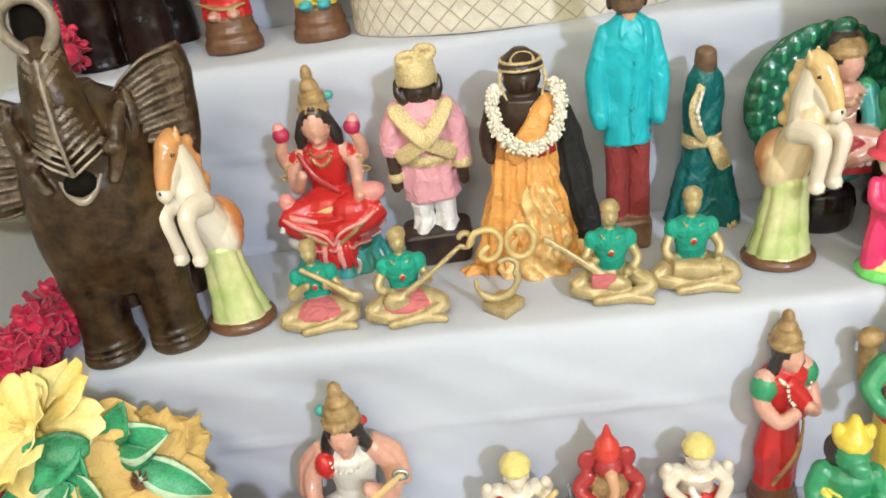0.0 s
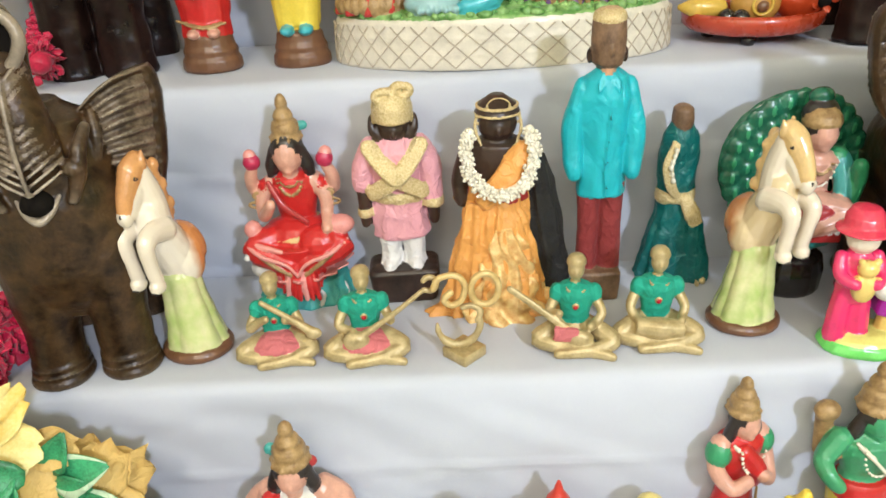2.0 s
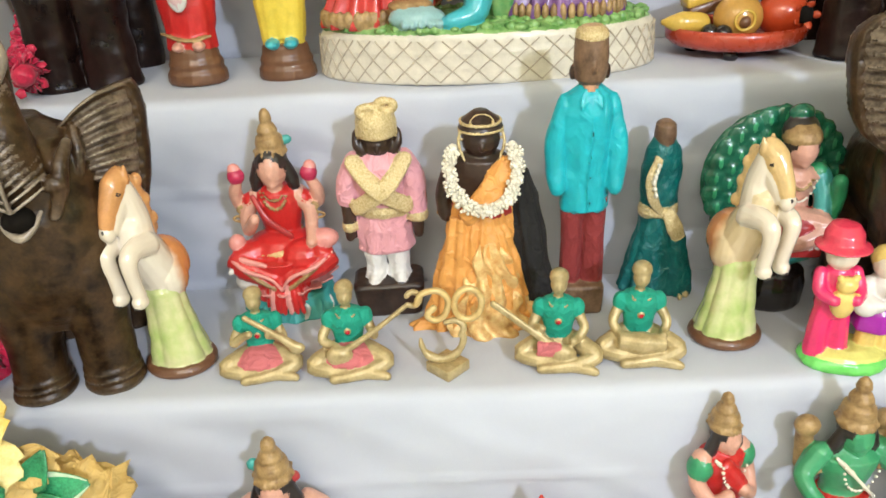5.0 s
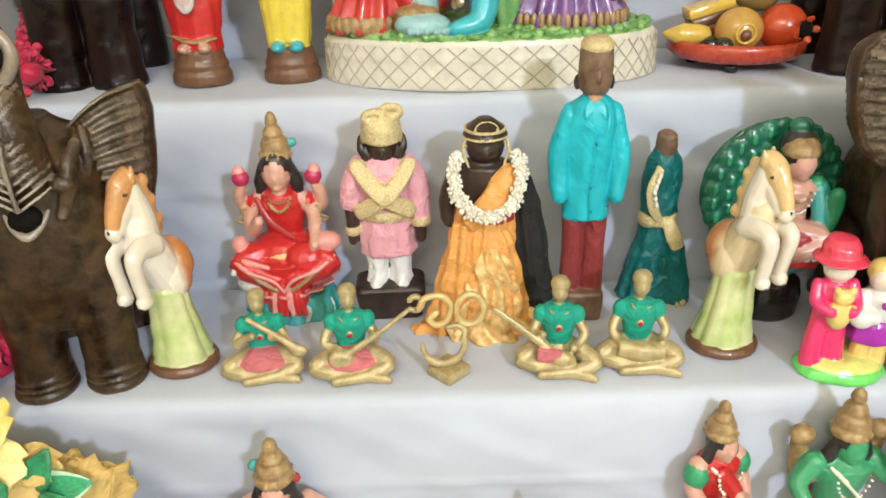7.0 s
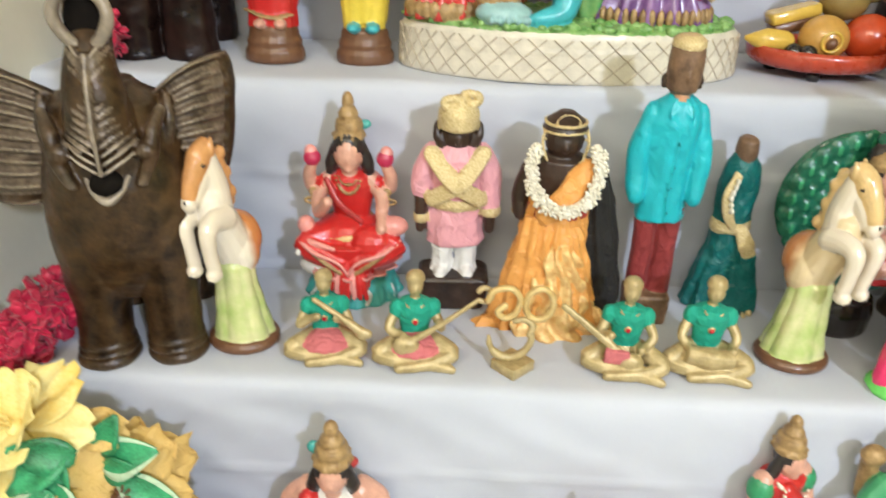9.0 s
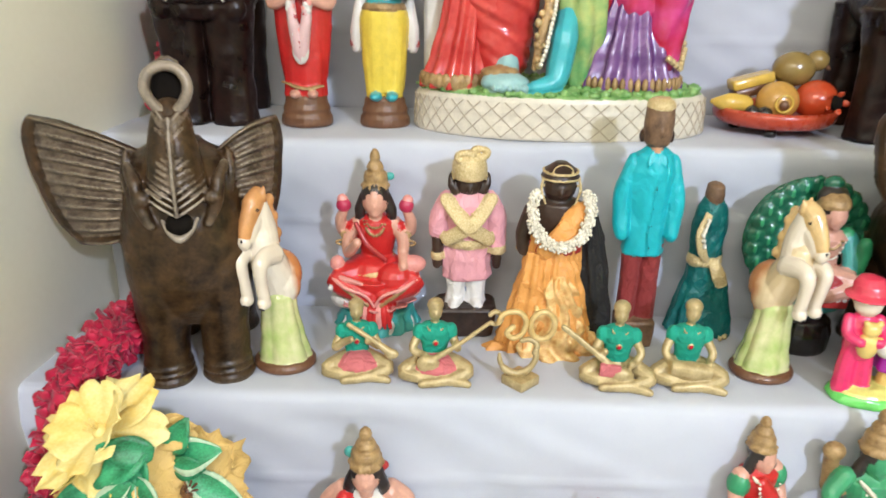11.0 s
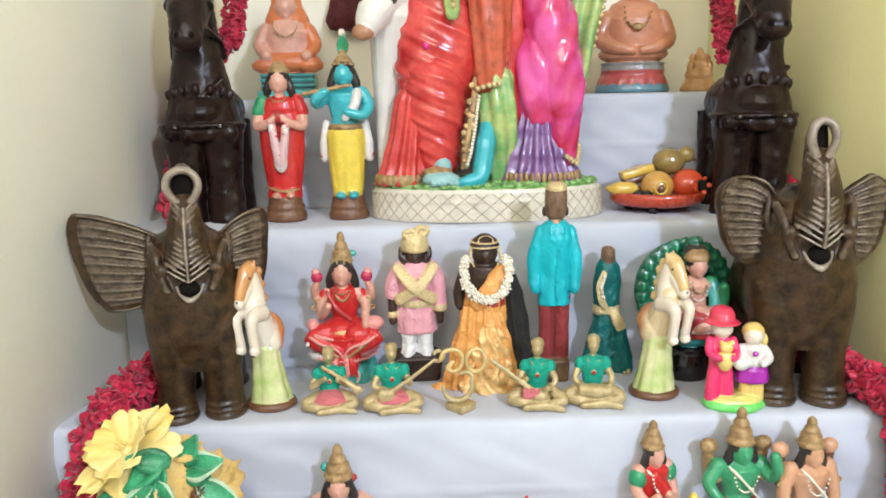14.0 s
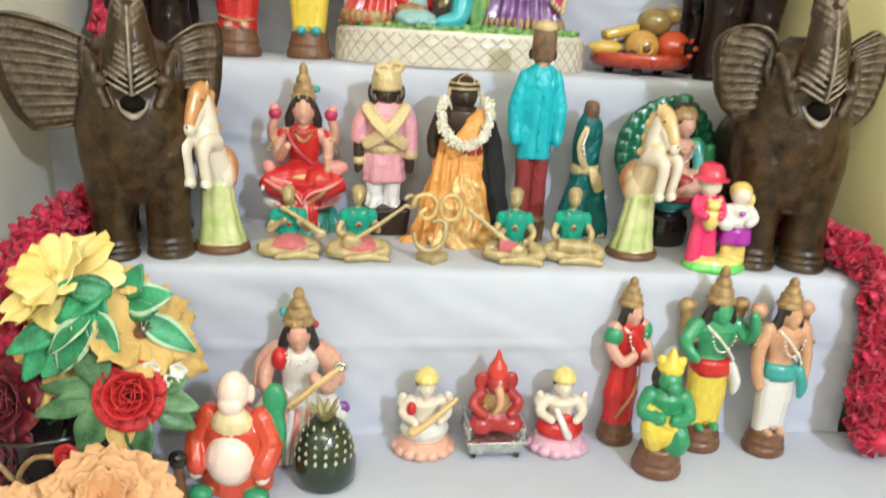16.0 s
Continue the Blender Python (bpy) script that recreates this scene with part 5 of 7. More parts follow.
def big_group(m):
    """Large plaster group: robed figures and a white calf on an oval latticed base."""
    k, crisp = Kit(), Kit()
    k.thick = 0.003
    ivory = paint("ivory_lattice_paint", (0.74, 0.68, 0.56), 0.4)
    tan = paint("tan_lattice_line", (0.52, 0.44, 0.33), 0.5)
    grass = surface("painted_grass", (0.08, 0.25, 0.05), (0.30, 0.50, 0.17), 0.4, 0, 60, 0.8, 200, 0.2)
    rx, ry = 0.232, 0.108
    k.lathe((0, 0, 0), [(rx * 0.985, 0), (rx, 0.003), (rx * 0.992, 0.03), (rx * 0.985, 0.056), (rx * 0.97, 0.062), (rx * 0.9, 0.066)], ivory, sy=ry / rx, seg=64)
    for i in range(44):
        for s in (-1, 1):
            pts = []
            for q in range(6):
                a = 2 * math.pi * (i / 44 + s * q * 0.0085)
                r = 1.0 - 0.008 * q / 5
                pts.append((rx * r * math.cos(a), ry * r * math.sin(a), 0.004 + 0.052 * q / 5))
            crisp.tube(pts, 0.001, tan, seg=5, round_ends=False)
    for z in (0.02, 0.04):
        k.tube([(rx * 0.993 * math.cos(a), ry * 0.996 * math.sin(a), z) for a in (2 * math.pi * i / 60 for i in range(61))], 0.0009, ivory, seg=4)
    rng = random.Random(4)
    k.lathe((0, 0, 0.058), [(rx * 0.97, 0), (rx * 0.95, 0.008), (rx * 0.8, 0.014), (rx * 0.4, 0.017)], grass, sy=ry / rx, seg=48)
    for i in range(520):
        a, q = rng.uniform(0, 2 * math.pi), rng.uniform(0.45, 0.955)
        crisp.ball((rx * q * math.cos(a), ry * q * math.sin(a), 0.068 + 0.006 * (1 - q)), (rng.uniform(0.006, 0.012), rng.uniform(0.005, 0.009), rng.uniform(0.003, 0.008)), grass, seg=6, rows=4)
    rose = surface("crimson_robe_paint", (0.42, 0.008, 0.012), (0.68, 0.075, 0.06), 0.24, 0, 14, 0.25, 60, 0.35)
    pinkrobe = surface("red_to_pink_robe_paint", (0.48, 0.008, 0.03), (0.78, 0.11, 0.42), 0.24, 0, 9, 0.25, 30, 0.35)
    violet = surface("violet_robe_paint", (0.10, 0.03, 0.16), (0.30, 0.15, 0.36), 0.28, 0, 20, 0.25, 60, 0.4)
    orange = paint("orange_sash_paint", (0.60, 0.11, 0.045), 0.3, 0.3, 0.5)
    lime = surface("lime_veil_paint", (0.05, 0.30, 0.10), (0.46, 0.54, 0.18), 0.26, 0, 18, 0.25, 60, 0.4)
    # left robed figure, striding
    fan = lambda a, t: (0.13 - 0.07 * t) * math.cos(11 * a)
    wrap = lambda a, t: 0.03 * (1 - 2 * abs(math.sin(2 * a + 26 * t + 0.8 * math.sin(7 * t + a)))) + 0.014 * math.sin(9 * a + 88 * t) + 0.04 * math.sin(2 * a + 4 * t)
    crisp.robe((-0.168, -0.02, 0.068), [(0.05, 0), (0.051, 0.006), (0.042, 0.05), (0.036, 0.1), (0.034, 0.16), (0.02, 0.2)], rose, fan, sy=0.9, seg=110, rows=40, lean=(0.14, 0.0))
    crisp.robe((-0.092, -0.026, 0.09), [(0.03, 0), (0.038, 0.012), (0.045, 0.06), (0.058, 0.12), (0.06, 0.18), (0.03, 0.25)], rose, wrap, sy=0.95, seg=110, rows=70, lean=(-0.06, 0.04))
    crisp.robe((-0.104, -0.006, 0.2), [(0.05, 0), (0.07, 0.04), (0.08, 0.09), (0.079, 0.15), (0.064, 0.22), (0.054, 0.26), (0.058, 0.31), (0.03, 0.38)], rose, wrap, sy=0.72, seg=140, rows=100, bend=lambda t: 0.012 * math.sin(4 * t))
    for i in range(15):
        a = radians(175 + i * 13.5)
        k.ball((-0.168 + 0.05 * math.cos(a), -0.02 + 0.046 * math.sin(a), 0.08), (0.007, 0.007, 0.013), GOLD, seg=8, rows=5)
    crisp.tube([(-0.07, -0.068, 0.48), (-0.068, -0.078, 0.43), (-0.066, -0.076, 0.385)], [0.014, 0.017, 0.013], lime, flat=0.5)
    crisp.beads([(-0.068, -0.088, 0.47), (-0.066, -0.094, 0.43), (-0.064, -0.09, 0.39)], 0.005, LACE)
    for s in (-1, 1):
        k.tube([(-0.112 + s * 0.05, 0.02, 0.54), (-0.112 + s * 0.07, -0.02, 0.49), (-0.092 + s * 0.03, -0.06, 0.48)], [0.02, 0.018, 0.012], SKIN)
    head(k, (-0.112, 0.012, 0.65), 0.04, SKIN, HAIR)
    pale = paint("pale_blue_foot", (0.30, 0.52, 0.52))
    k.tube([(-0.09, -0.04, 0.12), (-0.088, -0.062, 0.088)], [0.02, 0.018], pale)
    k.ball((-0.092, -0.076, 0.082), (0.038, 0.022, 0.015), pale)
    k.ball((-0.1, -0.066, 0.096), (0.03, 0.02, 0.01), GOLD)
    for i in range(5):
        k.ball((-0.108 + 0.011 * i, -0.096, 0.076), (0.005, 0.008, 0.006), pale, seg=6, rows=5)
    # middle dancer
    k.tube([(0.0, -0.03, 0.2), (-0.006, -0.062, 0.15), (-0.012, -0.068, 0.11), (-0.02, -0.078, 0.084), (-0.05, -0.092, 0.078)], [0.012, 0.02, 0.02, 0.017, 0.01], SKYBLUE)
    crisp.robe((0.02, -0.034, 0.07), [(0.018, 0), (0.024, 0.03), (0.036, 0.09), (0.037, 0.14), (0.03, 0.2), (0.012, 0.235)], lime, lambda a, t: 0.11 * math.cos(6 * a + 6 * t), sy=0.8, seg=70, rows=34)
    crisp.robe((0.006, -0.034, 0.238), [(0.016, 0), (0.03, 0.012), (0.034, 0.06), (0.04, 0.14), (0.045, 0.22), (0.02, 0.29)], orange, lambda a, t: 0.07 * math.cos(8 * a + 5 * t), sy=0.8, seg=70, rows=34)
    crisp.robe((0.04, 0.0, 0.12), [(0.03, 0), (0.04, 0.08), (0.04, 0.2), (0.04, 0.3), (0.02, 0.38)], rose, lambda a, t: 0.08 * math.cos(7 * a + 9 * t), sy=0.8, seg=70, rows=34)
    crisp.beads([(-0.018, -0.068, 0.235), (-0.026, -0.08, 0.18), (-0.036, -0.09, 0.13), (-0.044, -0.092, 0.105)], 0.0038, PEARL, 0.8)
    crisp.beads([(-0.02, -0.066, 0.25), (0.0, -0.074, 0.256), (0.03, -0.07, 0.26)], 0.006, LACE, 0.8)
    crisp.tube([(-0.024, -0.05, 0.27), (-0.03, -0.07, 0.21), (-0.042, -0.078, 0.15), (-0.05, -0.08, 0.105)], [0.004, 0.007, 0.007, 0.005], GOLD, flat=0.6)
    for i in range(26):
        q = rng.random()
        crisp.ball((-0.026 - 0.024 * q + rng.uniform(-0.008, 0.008), -0.066 - 0.02 * q + rng.uniform(-0.003, 0.003), 0.26 - 0.155 * q), rng.uniform(0.004, 0.0065), rng.choice((GOLD, PALETAN, BRASS)), seg=7, rows=5)
    head(k, (0.0, 0.0, 0.58), 0.04, SKYBLUE, HAIR)
    # right robed figure
    d = (0.1, -0.015, 0.066)
    crisp.robe(d, [(0.079, 0), (0.08, 0.008), (0.066, 0.05), (0.05, 0.1), (0.036, 0.15), (0.012, 0.19)], violet, lambda a, t: (0.12 - 0.06 * t) * math.cos(15 * a), sy=0.72, seg=130, rows=44, lean=(0.0, 0.0))
    for i in range(24):
        a = radians(180 + i * 7.8)
        crisp.ball((d[0] + 0.082 * math.cos(a), d[1] + 0.06 * math.sin(a), 0.08), (0.005, 0.005, 0.012), GOLD, seg=8, rows=5)
    crisp.robe((d[0] + 0.052, -0.03, 0.1), [(0.014, 0), (0.024, 0.02), (0.032, 0.07), (0.046, 0.13), (0.05, 0.2), (0.05, 0.28), (0.046, 0.34), (0.048, 0.4), (0.02, 0.44)], pinkrobe, lambda a, t: 0.045 * math.sin(4 * a - 26 * t) + 0.022 * math.sin(7 * a - 44 * t), sy=0.92, seg=120, rows=100, lean=(-0.16, 0.05), bend=lambda t: 0.016 * math.sin(3.1 * t))
    crisp.robe((d[0] + 0.006, -0.018, 0.17), [(0.03, 0), (0.042, 0.02), (0.05, 0.06), (0.05, 0.12), (0.03, 0.2)], pinkrobe, lambda a, t: 0.06 * math.sin(6 * a + 9 * t), sy=0.8, seg=80, rows=40)
    crisp.beads([(d[0] + 0.05, -0.062, 0.12), (d[0] + 0.072, -0.05, 0.105), (d[0] + 0.08, -0.03, 0.13), (d[0] + 0.074, -0.03, 0.16)], 0.0055, LACE, 0.7)
    head(k, (d[0] - 0.01, 0.01, 0.61), 0.04, SKIN, HAIR)
    # veil on the right
    rings = []
    for i in range(25):
        t = i / 24
        x, z = d[0] + 0.045 + 0.075 * t ** 1.15, 0.2 + 0.34 * t
        wv = lambda j: 0.012 * math.sin(j * 1.3 + 3 * t)
        rings.append([(x - 0.03 + 0.06 * j / 9, wv(j) - 0.03 * (j / 9), z - 0.03 * j / 9) for j in range(10)] + [(x - 0.03 + 0.06 * j / 9, 0.009 + wv(j) - 0.03 * (j / 9), z - 0.03 * j / 9) for j in range(9, -1, -1)])
    crisp.skin(rings, lime)
    crisp.beads([(d[0] + 0.076 + 0.075 * t ** 1.15, -0.018, 0.172 + 0.34 * t) for t in (i / 24 for i in range(25))], 0.0055, LACE, 0.7)
    # white calf
    k.tube([(-0.2, 0.02, 0.07), (-0.2, 0.02, 0.2), (-0.19, 0.02, 0.3), (-0.18, 0.0, 0.4)], [0.018, 0.02, 0.036, 0.05], WHITE, seg=14)
    k.tube([(-0.12, 0.05, 0.09), (-0.125, 0.05, 0.3)], [0.016, 0.03], WHITE)
    k.tube([(-0.17, 0.02, 0.41), (-0.19, -0.02, 0.425), (-0.215, -0.045, 0.388), (-0.225, -0.055, 0.364)], [0.05, 0.042, 0.032, 0.022], WHITE, seg=16)
    k.ball((-0.232, -0.064, 0.357), (0.022, 0.015, 0.016), paint("calf_muzzle_paint", (0.42, 0.2, 0.1)))
    for s in (-1, 1):
        k.ball((-0.202 + s * 0.028, -0.057, 0.415), (0.008, 0.005, 0.007), HAIR, seg=8, rows=5)
        k.tube([(-0.15 + s * 0.035, -0.01, 0.45), (-0.15 + s * 0.06, -0.005, 0.46)], [0.012, 0.006], WHITE)
    k.tube([(-0.12, -0.04, 0.36), (-0.115, -0.055, 0.33)], [0.012, 0.008], MAGENTA)
    k.melt(0.0026, 3).absorb(crisp)
    k.thing("group_statue", m, "large plaster statue of robed figures on a white latticed oval base", "statue")


big_group(pose(0.043, 0.365, T3, 0, 0, 0))


def toy_plate(m):
    lacquer = paint("red_lacquer", (0.50, 0.06, 0.025), 0.28, 0.4)
    e = empty("fruit_tray", m, "red lacquered round wooden tray with a flat rim and feet", "tray")
    Kit().lathe((0, 0, 0.012), [(0.07, 0), (0.086, 0.004), (0.095, 0.012), (0.096, 0.024), (0.092, 0.029), (0.087, 0.026), (0.084, 0.012), (0.03, 0.009)], lacquer, sy=0.9, seg=40).part("dish", e)
    for a in (250, 30, 150):
        Kit().lathe((0.058 * math.cos(radians(a)), 0.052 * math.sin(radians(a)), 0), [(0.008, 0), (0.01, 0.004), (0.009, 0.013)], BLACK).part("foot", e)
    return e


PX, PY, PZ = 0.394, 0.385, T3 + 0.022
toy_plate(pose(PX, PY, T3, 0, 0, 0))


def toy_fruit(name, m, build, label):
    k = Kit()
    build(k)
    k.thing(name, m, label, "toy fruit", "wooden fruit on the tray")


FRUIT = dict(yellow=paint("yellow_lacquer", (0.72, 0.47, 0.08), 0.22, 0.5), ochre=paint("ochre_lacquer", (0.60, 0.32, 0.07), 0.22, 0.5), red=paint("orange_red_lacquer", (0.58, 0.07, 0.02), 0.2, 0.5), olive=paint("olive_lacquer", (0.30, 0.20, 0.06), 0.22, 0.5))
toy_fruit("toy_orange", pose(PX - 0.006, PY - 0.022, PZ), lambda k: (k.ball((0, 0, 0.03), (0.033, 0.03, 0.031), FRUIT["ochre"], seg=24, rows=15), k.tube(arc((0, -0.0285, 0.03), 0.013, 0.013, 0, 360, 17), 0.0022, FRUIT["yellow"], seg=6), k.ball((0, -0.029, 0.028), (0.008, 0.006, 0.008), BROWN)), "ochre lacquered wooden toy orange with a brown stalk")
toy_fruit("toy_pomegranate", pose(PX + 0.058, PY - 0.012, PZ), lambda k: (k.ball((0, 0, 0.031), (0.034, 0.032, 0.032), FRUIT["red"], seg=24, rows=15), k.ball((0.02, -0.027, 0.032), (0.011, 0.005, 0.012), HOLLOWSHADE), [k.petal((0.02 + 0.009 * math.cos(a), -0.027, 0.032 + 0.009 * math.sin(a)), 0.012, 0.01, (math.cos(a), -0.9, math.sin(a)), (math.cos(a), 0.6, math.sin(a)), FRUIT["red"], 0.1) for a in (2 * math.pi * i / 5 for i in range(5))]), "orange-red lacquered wooden toy pomegranate with an open crown")
toy_fruit("toy_mango", pose(PX - 0.074, PY - 0.012, PZ + 0.006), lambda k: k.tube([(-0.03, 0.0, 0.02), (-0.008, -0.004, 0.019), (0.02, -0.004, 0.018)], [0.005, 0.0155, 0.0135], FRUIT["yellow"], seg=14), "yellow lacquered wooden toy mango")
for dx, dy in ((-0.047, -0.034), (-0.032, -0.045)):
    toy_fruit("toy_plum", pose(PX + dx, PY + dy, PZ), lambda k: k.ball((0, 0, 0.0125), 0.0125, BLACK), "glossy black wooden toy plum")
toy_fruit("toy_gourd", pose(PX + 0.012, PY + 0.018, PZ + 0.018), lambda k: (k.ball((0.016, 0, 0.058), (0.034, 0.03, 0.028), FRUIT["olive"], seg=20, rows=13), k.ball((0.05, -0.004, 0.072), (0.018, 0.016, 0.017), FRUIT["olive"]), k.tube([(0.06, -0.006, 0.068), (0.068, -0.008, 0.06)], [0.004, 0.003], BROWN)), "olive brown lacquered wooden toy gourd on top of the heap")
toy_fruit("toy_melon_slice", pose(PX - 0.03, PY + 0.016, PZ + 0.02, 0, -14, 8), lambda k: (k.block((0, 0, 0.03), (0.07, 0.03, 0.016), FRUIT["yellow"], bev=0.25), k.block((0, 0, 0.015), (0.066, 0.028, 0.0155), BROWN, bev=0.25)), "yellow and brown wooden toy melon slice lying askew")


def terracotta_horse(m, label):
    """Tall dark horse seen from the front: column legs, belted chest, long neck and head."""
    k = Kit()
    k.thick = 0.003
    for s in (-1, 1):
        k.lathe((s * 0.036, -0.02, 0), [(0.036, 0), (0.038, 0.005), (0.036, 0.02), (0.034, 0.08), (0.037, 0.14), (0.043, 0.185)], DARKHORSE, pleats=8, depth=0.035, seg=40)
        k.lathe((s * 0.038, 0.12, 0), [(0.032, 0), (0.034, 0.01), (0.032, 0.1), (0.036, 0.2)], DARKHORSE, sy=0.9)
        k.ball((s * 0.052, -0.05, 0.178), (0.019, 0.016, 0.019), DARKHORSE)
        k.ball((s * 0.018, -0.06, 0.176), (0.014, 0.012, 0.015), DARKHORSE)
    k.ball((0, 0.05, 0.215), (0.072, 0.13, 0.062), DARKHORSE, seg=24, rows=15)
    k.lathe((0, -0.01, 0.16), [(0.066, 0), (0.078, 0.018), (0.074, 0.04), (0.064, 0.075), (0.056, 0.11), (0.047, 0.16), (0.04, 0.21), (0.036, 0.26)], DARKHORSE, sy=0.78, lean=(0, -0.02), seg=28)
    ring = lambda z, r, q: k.tube([(r * math.cos(a), -0.012 + 0.8 * r * math.sin(a), z + q * math.sin(a)) for a in (2 * math.pi * i / 20 for i in range(21))], 0.0052, DARKHORSE, seg=8)
    ring(0.192, 0.079, 0.0)
    for i in range(7):
        a = radians(198 + i * 24)
        k.ball((0.062 * math.cos(a), -0.012 + 0.052 * math.sin(a), 0.265 - 0.014 * math.sin(a) - 0.02), (0.0065, 0.006, 0.01), DARKHORSE, seg=8, rows=6)
    for i in range(16):
        a = radians(180 + i * 12)
        k.ball((0.08 * math.cos(a), -0.014 + 0.064 * math.sin(a), 0.19), 0.0045, SILVER if i % 5 == 0 else DARKHORSE, seg=6, rows=4)
    k.tube([(0, -0.03, 0.44), (0, -0.05, 0.42), (0, -0.085, 0.375), (0, -0.1, 0.35)], [0.042, 0.043, 0.033, 0.028], DARKHORSE, seg=18)
    k.ball((0, -0.105, 0.348), (0.031, 0.022, 0.024), DARKHORSE)
    for s in (-1, 1):
        k.ball((s * 0.013, -0.124, 0.352), (0.005, 0.004, 0.005), HOLLOWSHADE, seg=8, rows=5)
        k.ball((s * 0.036, -0.06, 0.41), (0.01, 0.012, 0.011), DARKHORSE, seg=10, rows=7)
        k.tube([(s * 0.026, -0.015, 0.46), (s * 0.042, -0.01, 0.5), (s * 0.046, -0.012, 0.53)], [0.016, 0.014, 0.004], DARKHORSE)
        k.tube([(s * 0.03, -0.085, 0.37), (s * 0.045, -0.02, 0.35), (s * 0.05, 0.0, 0.32)], 0.0042, DARKHORSE, seg=8)
    k.tube([(0, 0.0, 0.47), (0, 0.02, 0.42), (0, 0.03, 0.34), (0, 0.04, 0.27)], [0.012, 0.018, 0.018, 0.012], DARKHORSE)
    k.tube([(0.05, -0.04, 0.28), (0.0, -0.058, 0.24), (-0.05, -0.04, 0.225)], [0.005, 0.0055, 0.005], DARKHORSE, seg=8)
    k.melt(0.0024, 3)
    k.thing("terracotta_horse", m, label, "horse statue", "pair of tall dark horses")


terracotta_horse(pose(-0.515, 0.365, T3, 0, 0, 6), "tall dark brown terracotta horse with harness, beside red garland")
terracotta_horse(pose(0.562, 0.345, T3, 0, 0, -6), "tall dark brown terracotta horse with harness, by the east wall")


# ---- top step ----
def seated_sage(m):
    k = Kit()
    k.thick = 0.003
    k.block((0, 0, 0), (0.14, 0.09, 0.018), TEALPAINT)
    k.block((0, 0, 0.016), (0.12, 0.08, 0.04), paint("dark_teal_paint", (0.02, 0.11, 0.12)), bev=0.06)
    for i in range(4):
        k.block((0, -0.002, 0.016 + i * 0.012), (0.124, 0.084, 0.004), TEALPAINT, bev=0.2)
    robe = paint("saffron_robe_paint", (0.68, 0.20, 0.07))
    k.ball((0, 0.0, 0.082), (0.076, 0.045, 0.028), robe, seg=20)
    for s in (-1, 1):
        k.ball((s * 0.05, -0.024, 0.075), (0.032, 0.022, 0.017), robe)
        k.tube([(s * 0.046, 0, 0.155), (s * 0.062, -0.008, 0.12), (s * 0.046, -0.034, 0.098)], [0.018, 0.016, 0.011], SKIN if s < 0 else robe)
        k.ball((s * 0.044, -0.04, 0.096), (0.012, 0.009, 0.012), SKIN)
    k.lathe((0, 0.004, 0.09), [(0.05, 0), (0.052, 0.03), (0.056, 0.06), (0.04, 0.085), (0.015, 0.095)], SKIN, sy=0.65)
    k.beads(arc((0, -0.012, 0.168), 0.028, 0.03, 180, 360, 14, -0.028), 0.003, GOLD)
    head(k, (0, -0.004, 0.205), 0.028, SKIN)
    k.lathe((0, 0.01, 0.15), [(0.055, 0), (0.05, 0.03), (0.036, 0.06), (0.032, 0.085), (0.012, 0.096)], robe, sy=0.6)
    k.melt(0.0022, 2)
    k.thing("sage_statue", m, "painted statue of a seated robed figure on a teal pedestal", "statue")


seated_sage(pose(-0.393, 0.64, T4, 0, 0, 4))


def bust_statue(m):
    k = Kit()
    k.thick = 0.003
    blue, rose = paint("slate_blue_paint", (0.12, 0.24, 0.28), 0.4), paint("rose_red_paint", (0.46, 0.08, 0.07), 0.4)
    clay = paint("salmon_clay_paint", (0.62, 0.26, 0.14), 0.36)
    k.lathe((0, 0, 0), [(0.083, 0), (0.085, 0.006), (0.082, 0.016), (0.078, 0.02)], blue, sy=0.72, seg=32)
    k.lathe((0, 0, 0.018), [(0.08, 0), (0.076, 0.012), (0.07, 0.022), (0.072, 0.03)], rose, sy=0.72, seg=32, pleats=18, depth=0.03)
    k.lathe((0, 0, 0.046), [(0.07, 0), (0.072, 0.006), (0.07, 0.014), (0.074, 0.02)], paint("grey_band_paint", (0.28, 0.27, 0.25), 0.4), sy=0.72, seg=32)
    k.ball((0, 0, 0.085), (0.08, 0.05, 0.024), clay, seg=20)
    k.lathe((0, 0.004, 0.08), [(0.062, 0), (0.068, 0.04), (0.07, 0.08), (0.05, 0.115), (0.02, 0.13)], clay, sy=0.62, pleats=6, depth=0.03, seg=36)
    for s in (-1, 1):
        k.tube([(s * 0.06, 0, 0.165), (s * 0.076, -0.008, 0.12), (s * 0.05, -0.04, 0.1), (s * 0.01, -0.048, 0.092)], [0.02, 0.019, 0.014, 0.011], clay)
    k.beads(arc((0, -0.004, 0.185), 0.03, 0.045, 180, 360, 13, -0.04), 0.004, GOLD)
    k.ball((0, -0.046, 0.142), (0.012, 0.006, 0.009), GOLD)
    head(k, (0, -0.004, 0.235), 0.032, clay)
    k.melt(0.0022, 2)
    k.thing("bust_statue", m, "salmon painted seated statue on blue and red round pedestal", "statue")


bust_statue(pose(0.395, 0.61, T4, 0, 0, -3))


